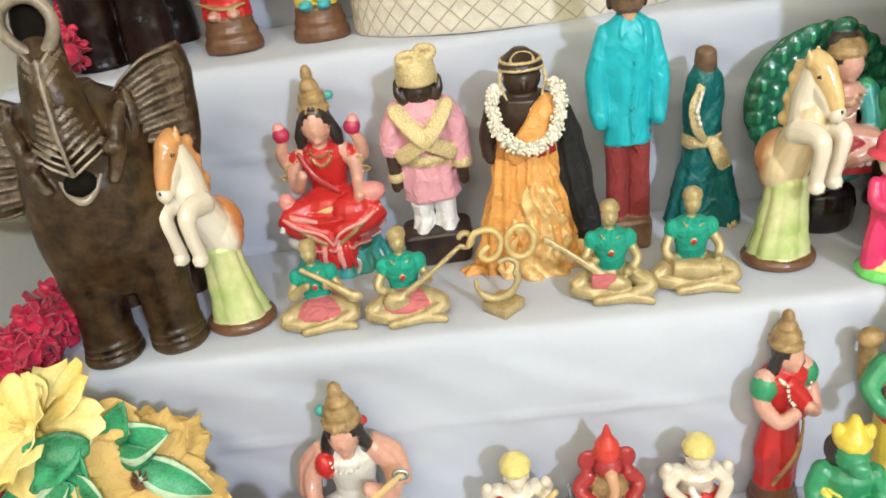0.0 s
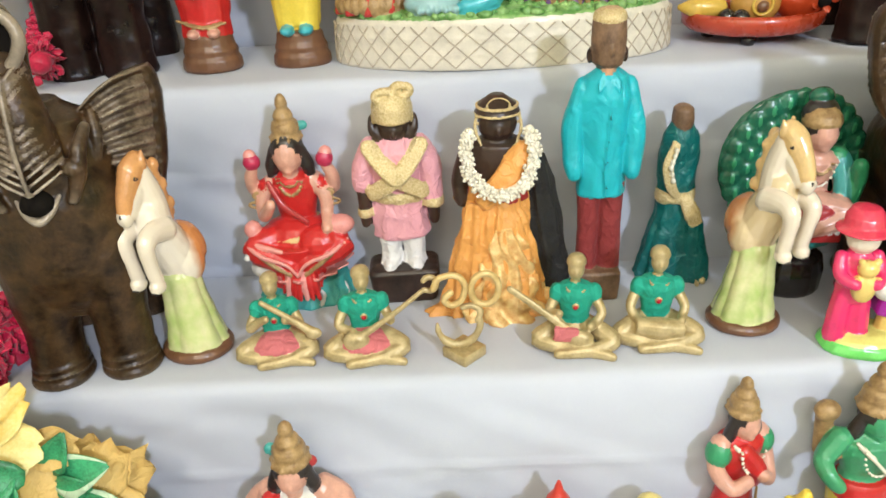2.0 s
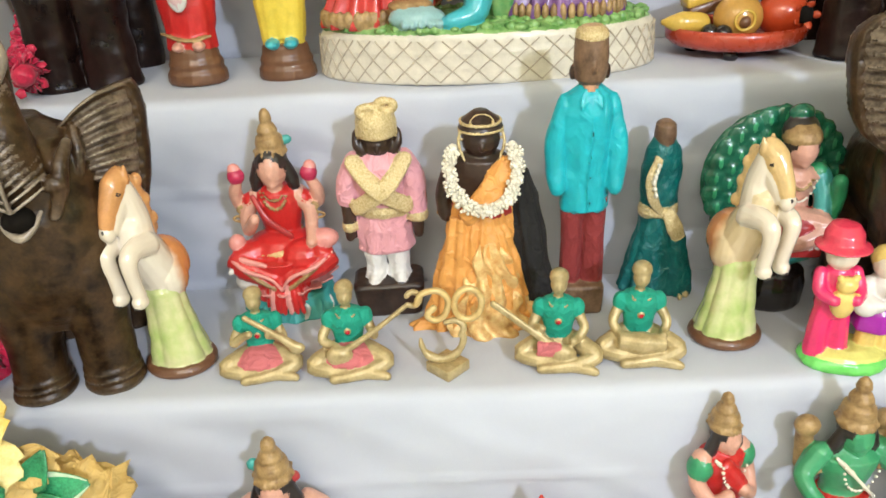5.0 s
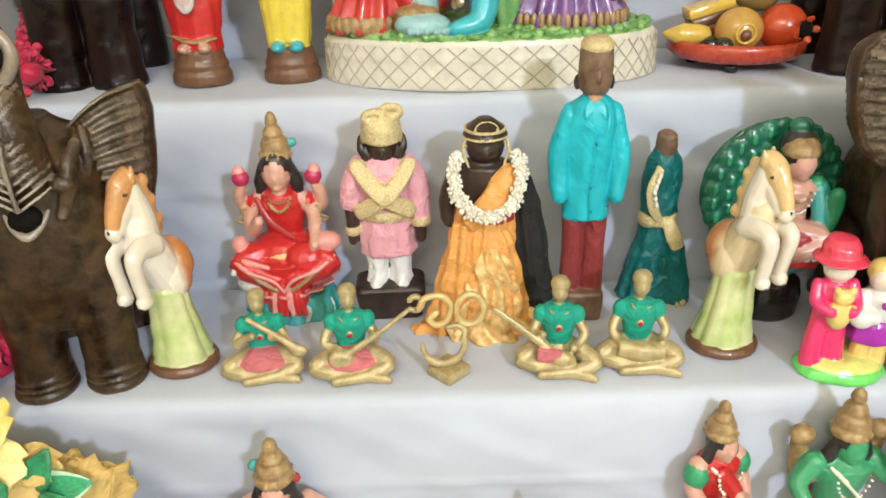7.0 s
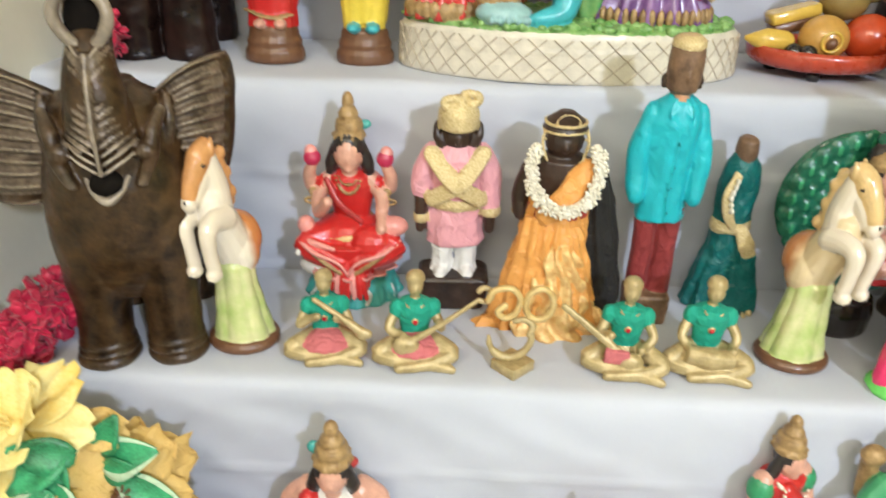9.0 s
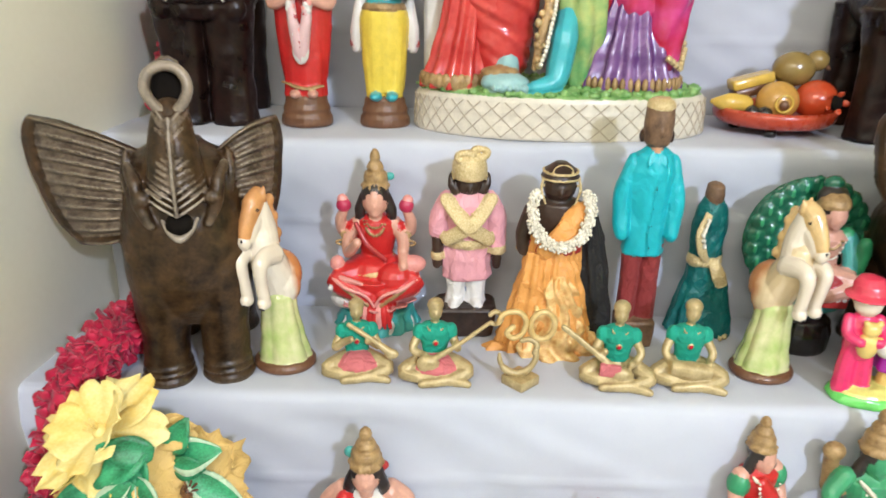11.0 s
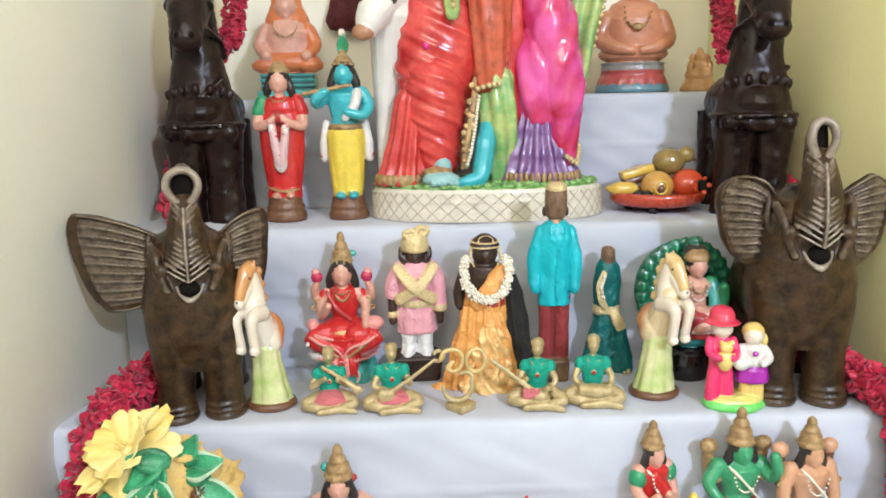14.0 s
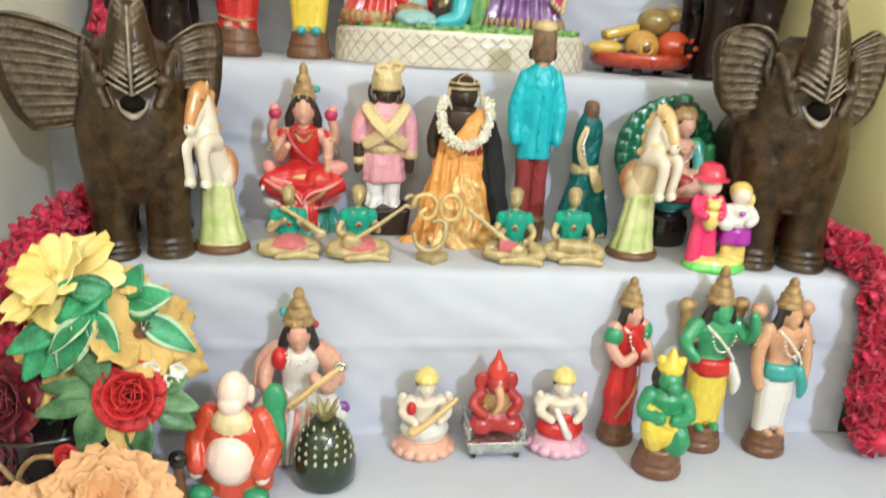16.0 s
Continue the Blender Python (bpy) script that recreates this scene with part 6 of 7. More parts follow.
def clay_idol(m):
    k = Kit()
    k.thick = 0.003
    c = paint("ochre_clay", (0.52, 0.28, 0.10), 0.5)
    k.lathe((0, 0, 0), [(0.04, 0), (0.041, 0.008), (0.034, 0.02), (0.028, 0.03)], c, sy=0.7, pleats=9, depth=0.06)
    k.ball((0, 0, 0.036), (0.032, 0.024, 0.02), c)
    k.ball((0, 0, 0.058), (0.018, 0.015, 0.018), c)
    for s in (-1, 1):
        k.ball((s * 0.02, -0.008, 0.054), (0.009, 0.009, 0.016), c)
        k.ball((s * 0.016, 0, 0.074), (0.009, 0.005, 0.01), c, seg=8, rows=6)
    k.ball((0, -0.004, 0.074), (0.013, 0.012, 0.013), c)
    k.lathe((0, 0, 0.08), [(0.011, 0), (0.009, 0.008), (0.003, 0.018)], c)
    k.melt(0.0018, 2)
    k.thing("clay_idol", m, "small unpainted ochre clay idol on the top step", "idol")


clay_idol(pose(0.545, 0.6, T4, 0, 0, -8))


# ---- lowest step ----
def veena_player(m):
    k = Kit()
    k.thick = 0.003
    k.lathe((0, 0, 0), [(0.062, 0), (0.066, 0.008), (0.06, 0.03), (0.05, 0.045)], WHITE, sy=0.78, pleats=12, depth=0.06)
    k.ball((0, 0, 0.07), (0.058, 0.04, 0.035), WHITE, seg=20)
    for s in (-1, 1):
        k.tube([(s * 0.015, 0, 0.085), (s * 0.054, -0.028, 0.082), (s * 0.02, -0.046, 0.05)], [0.024, 0.021, 0.015], WHITE, seg=14)
        k.tube([(s * 0.032, 0.004, 0.168), (s * 0.052, 0.0, 0.14), (s * 0.05, -0.022, 0.118), (s * 0.024, -0.042, 0.116 if s < 0 else 0.146)], [0.014, 0.0135, 0.011, 0.009], SKIN)
        k.tube([(s * 0.034, 0.01, 0.17), (s * 0.058, 0.01, 0.15), (s * 0.066, 0.0, 0.118)], [0.013, 0.012, 0.01], SKIN)
    for i in range(6):
        k.tube([(-0.02 + i * 0.009, -0.038, 0.09), (-0.026 + i * 0.011, -0.056, 0.05), (-0.03 + i * 0.013, -0.058, 0.012)], [0.004, 0.005, 0.004], WHITE if i % 2 else PINK, seg=6)
    k.lathe((0, 0.004, 0.1), [(0.028, 0), (0.027, 0.02), (0.034, 0.05), (0.033, 0.064), (0.012, 0.078)], WHITE, sy=0.72)
    k.ball((-0.03, -0.008, 0.16), (0.014, 0.014, 0.018), RED)
    k.tube([(-0.058, -0.048, 0.078), (-0.02, -0.054, 0.1), (0.03, -0.048, 0.136), (0.066, -0.038, 0.158)], [0.012, 0.007, 0.006, 0.005], PALETAN, flat=0.7)
    k.ball((-0.052, -0.046, 0.08), (0.018, 0.012, 0.015), PALETAN)
    for i in range(7):
        k.tube([(-0.016 + i * 0.009, -0.061, 0.106 + i * 0.0062), (-0.012 + i * 0.009, -0.0605, 0.1 + i * 0.0062)], 0.001, BROWN, seg=4)
    k.tube(arc((0.066, -0.04, 0.16), 0.009, 0.006, -120, 180, 9), 0.003, SILVER)
    k.beads(arc((0, 0, 0.176), 0.02, 0.02, 180, 360, 10, -0.024), 0.0024, PEARL)
    head(k, (0, -0.006, 0.2), 0.0225, SKIN, HAIR)
    crown(k, (0, 0.002, 0.212), 0.0235, 0.058)
    k.ball((-0.024, 0.006, 0.23), (0.008, 0.006, 0.008), TEALPAINT, seg=8, rows=6)
    k.ball((0.025, 0.004, 0.21), (0.008, 0.006, 0.007), DEEPRED, seg=8, rows=6)
    k.ball((0.072, -0.03, 0.088), (0.011, 0.009, 0.011), PURPLE, seg=10, rows=6)
    k.ball((0.066, -0.034, 0.078), (0.014, 0.01, 0.012), WHITE, seg=10, rows=6)
    k.melt(0.0015, 2)
    k.thing("veena_player_statue", m, "painted statue of a seated figure in white playing a lute", "statue")


veena_player(pose(-0.219, -0.075, T1, 0, 0, 3) @ Matrix.Diagonal((0.88, 0.95, 0.955, 1)))


def standing_prince(m, kind_, label):
    """Standing statue with tall crown on a brown plinth."""
    k = Kit()
    k.thick = 0.003
    skin = {"lady": SKIN, "archer": paint("green_skin_paint", (0.05, 0.34, 0.15)), "brother": TANSKIN}[kind_]
    low = {"lady": RED, "archer": YELLOW, "brother": WHITE}[kind_]
    plinth(k, (0, 0.0, 0), 0.036 if kind_ == "lady" else 0.037, 0.042)
    if kind_ == "lady":
        drape(k, (0, 0, 0.038), 0.031, 0.024, 0.115, RED, 9, 0.05, 0.72, 0.25)
        k.tube([(0.022, -0.018, 0.14), (0.008, -0.026, 0.1), (-0.024, -0.02, 0.055)], [0.002, 0.003, 0.003], GOLD, seg=6)
        k.tube([(-0.01, -0.02, 0.205), (0.012, -0.024, 0.175), (0.02, -0.016, 0.15)], [0.011, 0.013, 0.01], RED, flat=0.6)
    else:
        for s in (-1, 1):
            k.tube([(s * 0.013, 0, 0.042), (s * 0.014, 0, 0.09), (s * 0.015, 0.002, 0.14)], [0.014, 0.0175, 0.02], low, seg=14)
            k.ball((s * 0.013, -0.018, 0.043), (0.008, 0.012, 0.006), skin, seg=8, rows=5)
        k.lathe((0, 0, 0.05), [(0.026, 0), (0.03, 0.03), (0.032, 0.08), (0.03, 0.1)], low, sy=0.66, pleats=9, depth=0.05)
        sash = RED if kind_ == "archer" else TEALPAINT
        k.lathe((0, 0, 0.132), [(0.032, 0), (0.035, 0.008), (0.033, 0.02), (0.029, 0.026)], sash, sy=0.76)
        k.tube([(0.026, -0.018, 0.15), (0.033, -0.022, 0.125), (0.034, -0.02, 0.105)], [0.007, 0.009, 0.005], sash if kind_ == "brother" else WHITE)
    k.lathe((0, 0.002, 0.152), [(0.026, 0), (0.025, 0.014), (0.033, 0.042), (0.034, 0.056), (0.012, 0.07)], {"lady": RED, "archer": skin, "brother": skin}[kind_], sy=0.68)
    k.beads(arc((0, 0, 0.21), 0.02, 0.034, 180, 360, 14, -0.024), 0.0024, PEARL)
    k.tube([(-0.024, -0.014, 0.215), (0.004, -0.028, 0.185), (0.026, -0.018, 0.16)], 0.0026, PEARL, seg=6)
    for s in (-1, 1):
        if kind_ == "archer":
            pts = [(s * 0.034, 0.002, 0.212), (s * 0.052, -0.004, 0.19), (s * 0.054, -0.018, 0.205 if s > 0 else 0.18), (s * 0.044, -0.026, 0.235 if s > 0 else 0.168)]
        elif kind_ == "lady":
            pts = [(s * 0.032, 0.002, 0.21), (s * 0.04, -0.004, 0.18), (s * 0.03, -0.024, 0.16), (s * 0.012, -0.032, 0.172)]
        else:
            pts = [(s * 0.035, 0.002, 0.212), (s * 0.046, 0, 0.175), (s * 0.046, -0.006, 0.14), (s * 0.042, -0.01, 0.122)]
        k.tube(pts, [0.013, 0.0115, 0.01, 0.0085], skin)
        if kind_ == "lady":
            k.ball((s * 0.035, 0.0, 0.198), (0.0175, 0.0165, 0.019), GREEN)
        else:
            k.tube(arc((s * 0.046, -0.002, 0.188), 0.0135, 0.004, 0, 360, 9), 0.0025, GOLD, seg=6)
            k.ball((s * 0.046, 0.016, 0.238), (0.015, 0.011, 0.013), GOLD if kind_ == "archer" else TANSKIN)
            k.tube([(s * 0.046, 0.018, 0.226), (s * 0.044, 0.02, 0.18)], [0.01, 0.007], GOLD if kind_ == "archer" else BROWN)
    head(k, (0, -0.004, 0.236), 0.02, skin, HAIR)
    crown(k, (0, 0.003, 0.246), 0.0205, 0.062 if kind_ == "archer" else 0.05)
    k.melt(0.0015, 2)
    k.thing("crowned_statue", m, label, "statue", "crowned standing statues")


standing_prince(pose(0.274, -0.05, T1, 0, 0, 22) @ Matrix.Diagonal((0.83, 0.9, 0.925, 1)), "lady", "painted statue of a crowned figure in red skirt and green blouse")
standing_prince(pose(0.404, -0.068, T1, 0, 0, 4) @ Matrix.Diagonal((0.96, 1, 0.975, 1)), "archer", "painted statue of a crowned green figure in yellow dhoti")
standing_prince(pose(0.505, -0.085, T1, 0, 0, 8) @ Matrix.Diagonal((0.9, 0.95, 0.98, 1)), "brother", "painted statue of a crowned tan figure in white dhoti")


def monkey_statue(m):
    k = Kit()
    k.thick = 0.003
    plinth(k, (0, 0, 0), 0.044, 0.045)
    k.tube([(-0.012, -0.01, 0.05), (-0.026, -0.022, 0.08), (-0.01, 0.0, 0.1)], [0.016, 0.017, 0.02], YELLOW)
    k.tube([(0.014, -0.008, 0.048), (0.03, -0.02, 0.06), (0.012, 0.0, 0.09)], [0.016, 0.018, 0.02], GREEN)
    k.ball((0.0, -0.006, 0.075), (0.034, 0.026, 0.032), YELLOW)
    k.lathe((0, 0, 0.085), [(0.028, 0), (0.028, 0.02), (0.032, 0.04), (0.014, 0.056)], GREEN, sy=0.75)
    for s in (-1, 1):
        k.tube([(s * 0.03, 0, 0.124), (s * 0.04, -0.012, 0.1), (s * 0.012, -0.032, 0.1)], [0.014, 0.012, 0.01], GREEN)
    k.ball((0, -0.004, 0.152), (0.021, 0.021, 0.02), GREEN)
    k.ball((0.004, -0.022, 0.147), (0.014, 0.011, 0.011), GREEN)
    k.ball((-0.012, 0.006, 0.15), (0.018, 0.018, 0.02), HAIR)
    k.lathe((0, 0.002, 0.164), [(0.021, 0), (0.023, 0.004), (0.02, 0.012), (0.012, 0.02), (0.004, 0.034)], YELLOW)
    for s in (-1, 1):
        k.ball((s * 0.018, 0.002, 0.178), (0.008, 0.008, 0.01), YELLOW, seg=8, rows=6)
    k.tube([(-0.03, -0.018, 0.11), (-0.01, -0.03, 0.095), (0.03, -0.02, 0.075)], 0.005, YELLOW)
    k.melt(0.0016, 2)
    k.thing("kneeling_statue", m, "painted statue of a kneeling green and yellow figure on brown plinth", "statue")


monkey_statue(pose(0.31, -0.135, T1, 0, 0, -12) @ Matrix.Diagonal((0.82, 0.9, 0.99, 1)))


def small_seated(m, rim, lap, label):
    k = Kit()
    k.thick = 0.003
    for i in range(14):
        a = 2 * math.pi * i / 14
        k.ball((0.042 * math.cos(a), 0.033 * math.sin(a), 0.009), (0.012, 0.011, 0.01), rim, seg=10, rows=6)
    k.lathe((0, 0, 0.004), [(0.042, 0), (0.046, 0.012), (0.04, 0.024), (0.02, 0.03)], rim, sy=0.8)
    k.ball((0, -0.002, 0.045), (0.04, 0.03, 0.024), lap, seg=18)
    k.lathe((0, 0.003, 0.055), [(0.024, 0), (0.021, 0.02), (0.024, 0.036), (0.01, 0.047)], CREAM, sy=0.75)
    for s in (-1, 1):
        k.tube([(s * 0.022, 0.002, 0.094), (s * 0.036, -0.004, 0.075), (s * 0.02, -0.026, 0.07)], [0.009, 0.009, 0.007], CREAM)
        k.tube([(s * 0.022, 0.006, 0.094), (s * 0.038, 0.006, 0.086), (s * 0.036, 0.0, 0.104)], [0.009, 0.009, 0.007], CREAM)
    head(k, (0, -0.004, 0.122), 0.0165, CREAM)
    k.ball((0, 0.004, 0.128), (0.0175, 0.0165, 0.0185), HAIR, seg=12, rows=8)
    k.lathe((0, -0.001, 0.132), [(0.0185, 0), (0.02, 0.006), (0.016, 0.016), (0.007, 0.023)], paint("lemon_crown_paint", (0.8, 0.66, 0.22)), pleats=9, depth=0.05)
    if lap is WHITE:
        k.tube([(-0.024, -0.032, 0.055), (0.004, -0.034, 0.076), (0.044, -0.026, 0.11)], [0.009, 0.005, 0.004], PALETAN)
        k.ball((-0.024, -0.014, 0.088), (0.008, 0.008, 0.012), RED)
    else:
        k.tube([(-0.012, -0.02, 0.085), (0, -0.032, 0.06), (0.01, -0.03, 0.04)], [0.005, 0.006, 0.006], WHITE)
        k.ball((0.004, -0.024, 0.072), (0.008, 0.006, 0.01), RED)
    k.melt(0.0014, 2)
    k.thing("small_goddess_statue", m, label, "statue", "small cream statues")


small_seated(pose(-0.034, -0.078, T1, 0, 0, 4) @ Matrix.Diagonal((0.93, 0.95, 0.88, 1)), paint("blush_rim_paint", (0.78, 0.42, 0.3)), WHITE, "small cream statue of a seated lute player on a scalloped base")
small_seated(pose(0.174, -0.075, T1, 0, 0, -2) @ Matrix.Diagonal((0.93, 0.95, 0.88, 1)), paint("lilac_rim_paint", (0.74, 0.42, 0.52)), RED, "small cream statue of seated figure with red lap")


def cart_idol(m):
    e = empty("foil_cart", m, "small silver foil cart with railings and four wheels", "cart")
    k = Kit()
    k.block((0, 0, 0.01), (0.08, 0.06, 0.018), SILVER)
    k.block((0, 0, 0.026), (0.09, 0.068, 0.006), SILVER)
    k.part("bed", e)
    for s in (-1, 1):
        for j in range(5):
            Kit().lathe((s * 0.041, -0.028 + j * 0.014, 0.031), [(0.0022, 0), (0.0028, 0.006), (0.0018, 0.014), (0.003, 0.022)], SILVER, seg=8).part("rail_post", e)
        Kit().tube([(s * 0.041, -0.032, 0.054), (s * 0.041, 0.03, 0.054)], 0.0028, SILVER).part("rail", e)
        for y in (-0.022, 0.022):
            k = Kit()
            k.tube([(s * 0.03, y, 0.008), (s * 0.036, y, 0.008)], 0.0085, BLACK, seg=14, round_ends=False)
            k.part("wheel", e)
    return e


cart_idol(pose(0.071, -0.078, T1, 0, 0, 2))


def red_idol(m):
    k = Kit()
    k.thick = 0.003
    k.ball((0, 0, 0.024), (0.036, 0.026, 0.022), DEEPRED, seg=18)
    for s in (-1, 1):
        k.ball((s * 0.022, -0.012, 0.018), (0.02, 0.016, 0.016), DEEPRED)
        k.tube([(s * 0.022, 0, 0.065), (s * 0.034, -0.006, 0.05), (s * 0.02, -0.022, 0.04)], [0.009, 0.009, 0.007], DEEPRED)
        k.ball((s * 0.022, 0.004, 0.082), (0.012, 0.006, 0.015), DEEPRED)
    k.ball((0, -0.004, 0.05), (0.022, 0.018, 0.02), GOLD)
    k.ball((0, -0.004, 0.08), (0.0165, 0.015, 0.016), DEEPRED)
    k.tube([(0, -0.018, 0.078), (0.002, -0.026, 0.06), (-0.006, -0.026, 0.045)], [0.007, 0.006, 0.004], TANSKIN)
    k.lathe((0, 0.001, 0.09), [(0.014, 0), (0.016, 0.006), (0.0135, 0.018), (0.006, 0.03), (0.002, 0.044)], paint("bright_red_crown", (0.66, 0.05, 0.03)))
    k.melt(0.0013, 2)
    k.thing("red_idol", m, "small red painted seated idol with pointed crown, on the cart", "idol")


red_idol(pose(0.071, -0.078, T1 + 0.032, 0, 0, 2))


def laughing_monk(m):
    k = Kit()
    k.thick = 0.003
    robe = paint("orange_red_robe", (0.66, 0.07, 0.03), 0.22, 0.5)
    pale = paint("porcelain_skin", (0.88, 0.68, 0.58), 0.15, 0.7, 0.9)
    k.lathe((0, 0, 0), [(0.052, 0), (0.058, 0.006), (0.06, 0.03), (0.058, 0.07), (0.05, 0.1), (0.03, 0.12)], robe, sy=0.72, pleats=7, depth=0.03)
    butter = paint("butter_collar", (0.8, 0.66, 0.36))
    k.ball((0, -0.028, 0.06), (0.04, 0.032, 0.038), pale, seg=24, rows=15)
    k.ball((0, -0.016, 0.108), (0.034, 0.022, 0.024), butter)
    for s in (-1, 1):
        k.tube([(s * 0.042, 0, 0.11), (s * 0.06, -0.01, 0.075), (s * 0.052, -0.034, 0.05)], [0.02, 0.021, 0.018], robe)
        k.ball((s * 0.054, -0.036, 0.042), (0.013, 0.012, 0.013), pale)
        k.ball((s * 0.0265, 0.0, 0.146), (0.006, 0.008, 0.014), pale)
    k.ball((0, -0.006, 0.15), (0.0265, 0.026, 0.03), pale, seg=18, rows=12)
    k.ball((0, -0.022, 0.137), (0.021, 0.014, 0.014), pale)
    k.ball((0.062, 0.008, 0.135), (0.02, 0.014, 0.026), GREEN)
    k.tube([(0.066, 0.006, 0.12), (0.072, 0.0, 0.09), (0.07, -0.004, 0.06)], [0.012, 0.012, 0.01], GREEN)
    k.ball((-0.045, -0.045, 0.012), (0.02, 0.015, 0.012), GREEN)
    k.ball((0.045, -0.04, 0.012), (0.022, 0.015, 0.012), GREEN)
    k.melt(0.0016, 3)
    k.thing("laughing_monk_statue", m, "glazed statue of a laughing monk in red robe with green sack", "statue")


laughing_monk(pose(-0.294, -0.165, T1, 0, 0, -10) @ Matrix.Diagonal((0.82, 0.85, 0.98, 1)))


def pineapple(m):
    e = empty("pineapple_ornament", m, "dark green ceramic pineapple ornament with cream tips", "ornament")
    body = paint("black_green_glaze", (0.02, 0.035, 0.018), 0.2, 0.6)
    Kit().lathe((0, 0, 0), [(0.04, 0), (0.046, 0.006), (0.048, 0.03), (0.044, 0.055), (0.034, 0.08), (0.018, 0.094)], body, seg=28).part("body", e)
    tip, gilt = paint("cream_tip_paint", (0.62, 0.58, 0.40)), paint("dull_gilt_leaf", (0.34, 0.29, 0.12))
    k = Kit()
    for row in range(3, 8):
        z = 0.014 + row * 0.0105
        r = [0.0478, 0.0485, 0.0475, 0.0455, 0.0425, 0.038, 0.0325, 0.025][row]
        n = max(8, int(r * 420))
        for i in range(n):
            a = 2 * math.pi * (i + 0.5 * (row % 2)) / n
            k.petal((r * math.cos(a), r * math.sin(a), z), 0.0075, 0.0045, (0.05 * math.cos(a) - 0.2 * math.cos(a) * (row > 2), 0.05 * math.sin(a) - 0.2 * math.sin(a) * (row > 2), 1), (math.cos(a), math.sin(a), 0), tip, 0.12, n=3)
    o = k.part("scales", e, "rows of small cream-tipped scales")
    o["kind"] = "stuff"
    for i in range(9):
        a = 2 * math.pi * i / 9
        Kit().petal((0.006 * math.cos(a), 0.006 * math.sin(a), 0.092), 0.034 if i % 2 else 0.028, 0.009, (0.4 * math.cos(a), 0.4 * math.sin(a), 1), (math.cos(a), math.sin(a), 0.1), gilt, 0.2).part("crown_leaf", e)


pineapple(pose(-0.178, -0.15, T1) @ Matrix.Diagonal((0.92, 0.92, 1.0, 1)))


# ---- garlands ----
def garland(name, pts, r, seed, label, per=190, mat=None):
    """A rope of crumpled fabric petals along a path."""
    rng = random.Random(seed)
    pts = [Vector(p) for p in pts]
    k = Kit()
    k.tube(pts, r * 0.55, mat or REDPETAL, seg=8)
    for a, b in zip(pts, pts[1:]):
        d = b - a
        for i in range(max(4, int(d.length * per * 9))):
            t = rng.random()
            out = Vector((rng.gauss(0, 1), rng.gauss(0, 1), rng.gauss(0, 1)))
            out = (out - d.normalized() * out.dot(d.normalized()) * 0.7).normalized()
            k.petal(a + d * t + out * r * rng.uniform(0.42, 0.7), r * rng.uniform(0.3, 0.5), r * rng.uniform(0.4, 0.68), out + d.normalized() * rng.uniform(-0.4, 0.4), Vector((rng.gauss(0, 1), rng.gauss(0, 1), rng.gauss(0, 1))), mat or REDPETAL, rng.uniform(-0.3, 0.6), 1.6, n=4, wave=0.1)
    k.thing(name, Matrix.Identity(4), label, "garland", "crimson garlands")


garland("flower_garland", [(0.60, 0.16, T2 + 0.045), (0.622, 0.06, T2 + 0.045), (0.645, 0.0, T2 + 0.035), (0.662, -0.05, T2 + 0.012), (0.667, -0.075, 0.5), (0.663, -0.085, 0.42), (0.664, -0.1, 0.33), (0.668, -0.13, T1 + 0.04)], 0.034, 1, "crimson fabric petal garland trailing over the step edge")
garland("flower_garland", [(-0.54, 0.15, T2 + 0.045), (-0.558, 0.07, T2 + 0.045), (-0.576, 0.01, T2 + 0.035), (-0.594, -0.045, T2 + 0.0), (-0.602, -0.075, 0.49), (-0.608, -0.09, 0.42), (-0.62, -0.12, 0.34)], 0.039, 2, "crimson fabric petal garland trailing down beside the flower pot")
garland("flower_garland", [(-0.56, 0.27, T3 + 0.035), (-0.578, 0.33, T3 + 0.045), (-0.588, 0.41, T3 + 0.1), (-0.59, 0.44, 0.99), (-0.588, 0.47, 1.08), (-0.56, 0.55, T4 + 0.08), (-0.51, 0.6, T4 + 0.14), (-0.495, 0.64, 1.36)], 0.028, 3, "crimson fabric petal garland hanging behind the dark horse")
garland("flower_garland", [(0.628, 0.3, T3 + 0.035), (0.64, 0.4, T3 + 0.05), (0.63, 0.49, 0.96)], 0.03, 4, "crimson fabric petal garland behind the second dark horse")
garland("flower_garland", [(0.592, 0.56, 1.14), (0.59, 0.6, 1.26), (0.585, 0.64, 1.5)], 0.028, 6, "crimson garland hanging beside the small clay idol")


# edge of the lowest sheet gathered against the wall
fold = Kit()
fold.tube([(0.668, -0.07, 0.545), (0.682, -0.085, 0.5), (0.70, -0.095, 0.43), (0.716, -0.105, 0.36), (0.722, -0.11, T1 + 0.004)], [0.008, 0.012, 0.013, 0.014, 0.016], SHEET, seg=14, flat=0.5)
fold.thing("sheet_edge", Matrix.Identity(4), "", "", kind="structure")


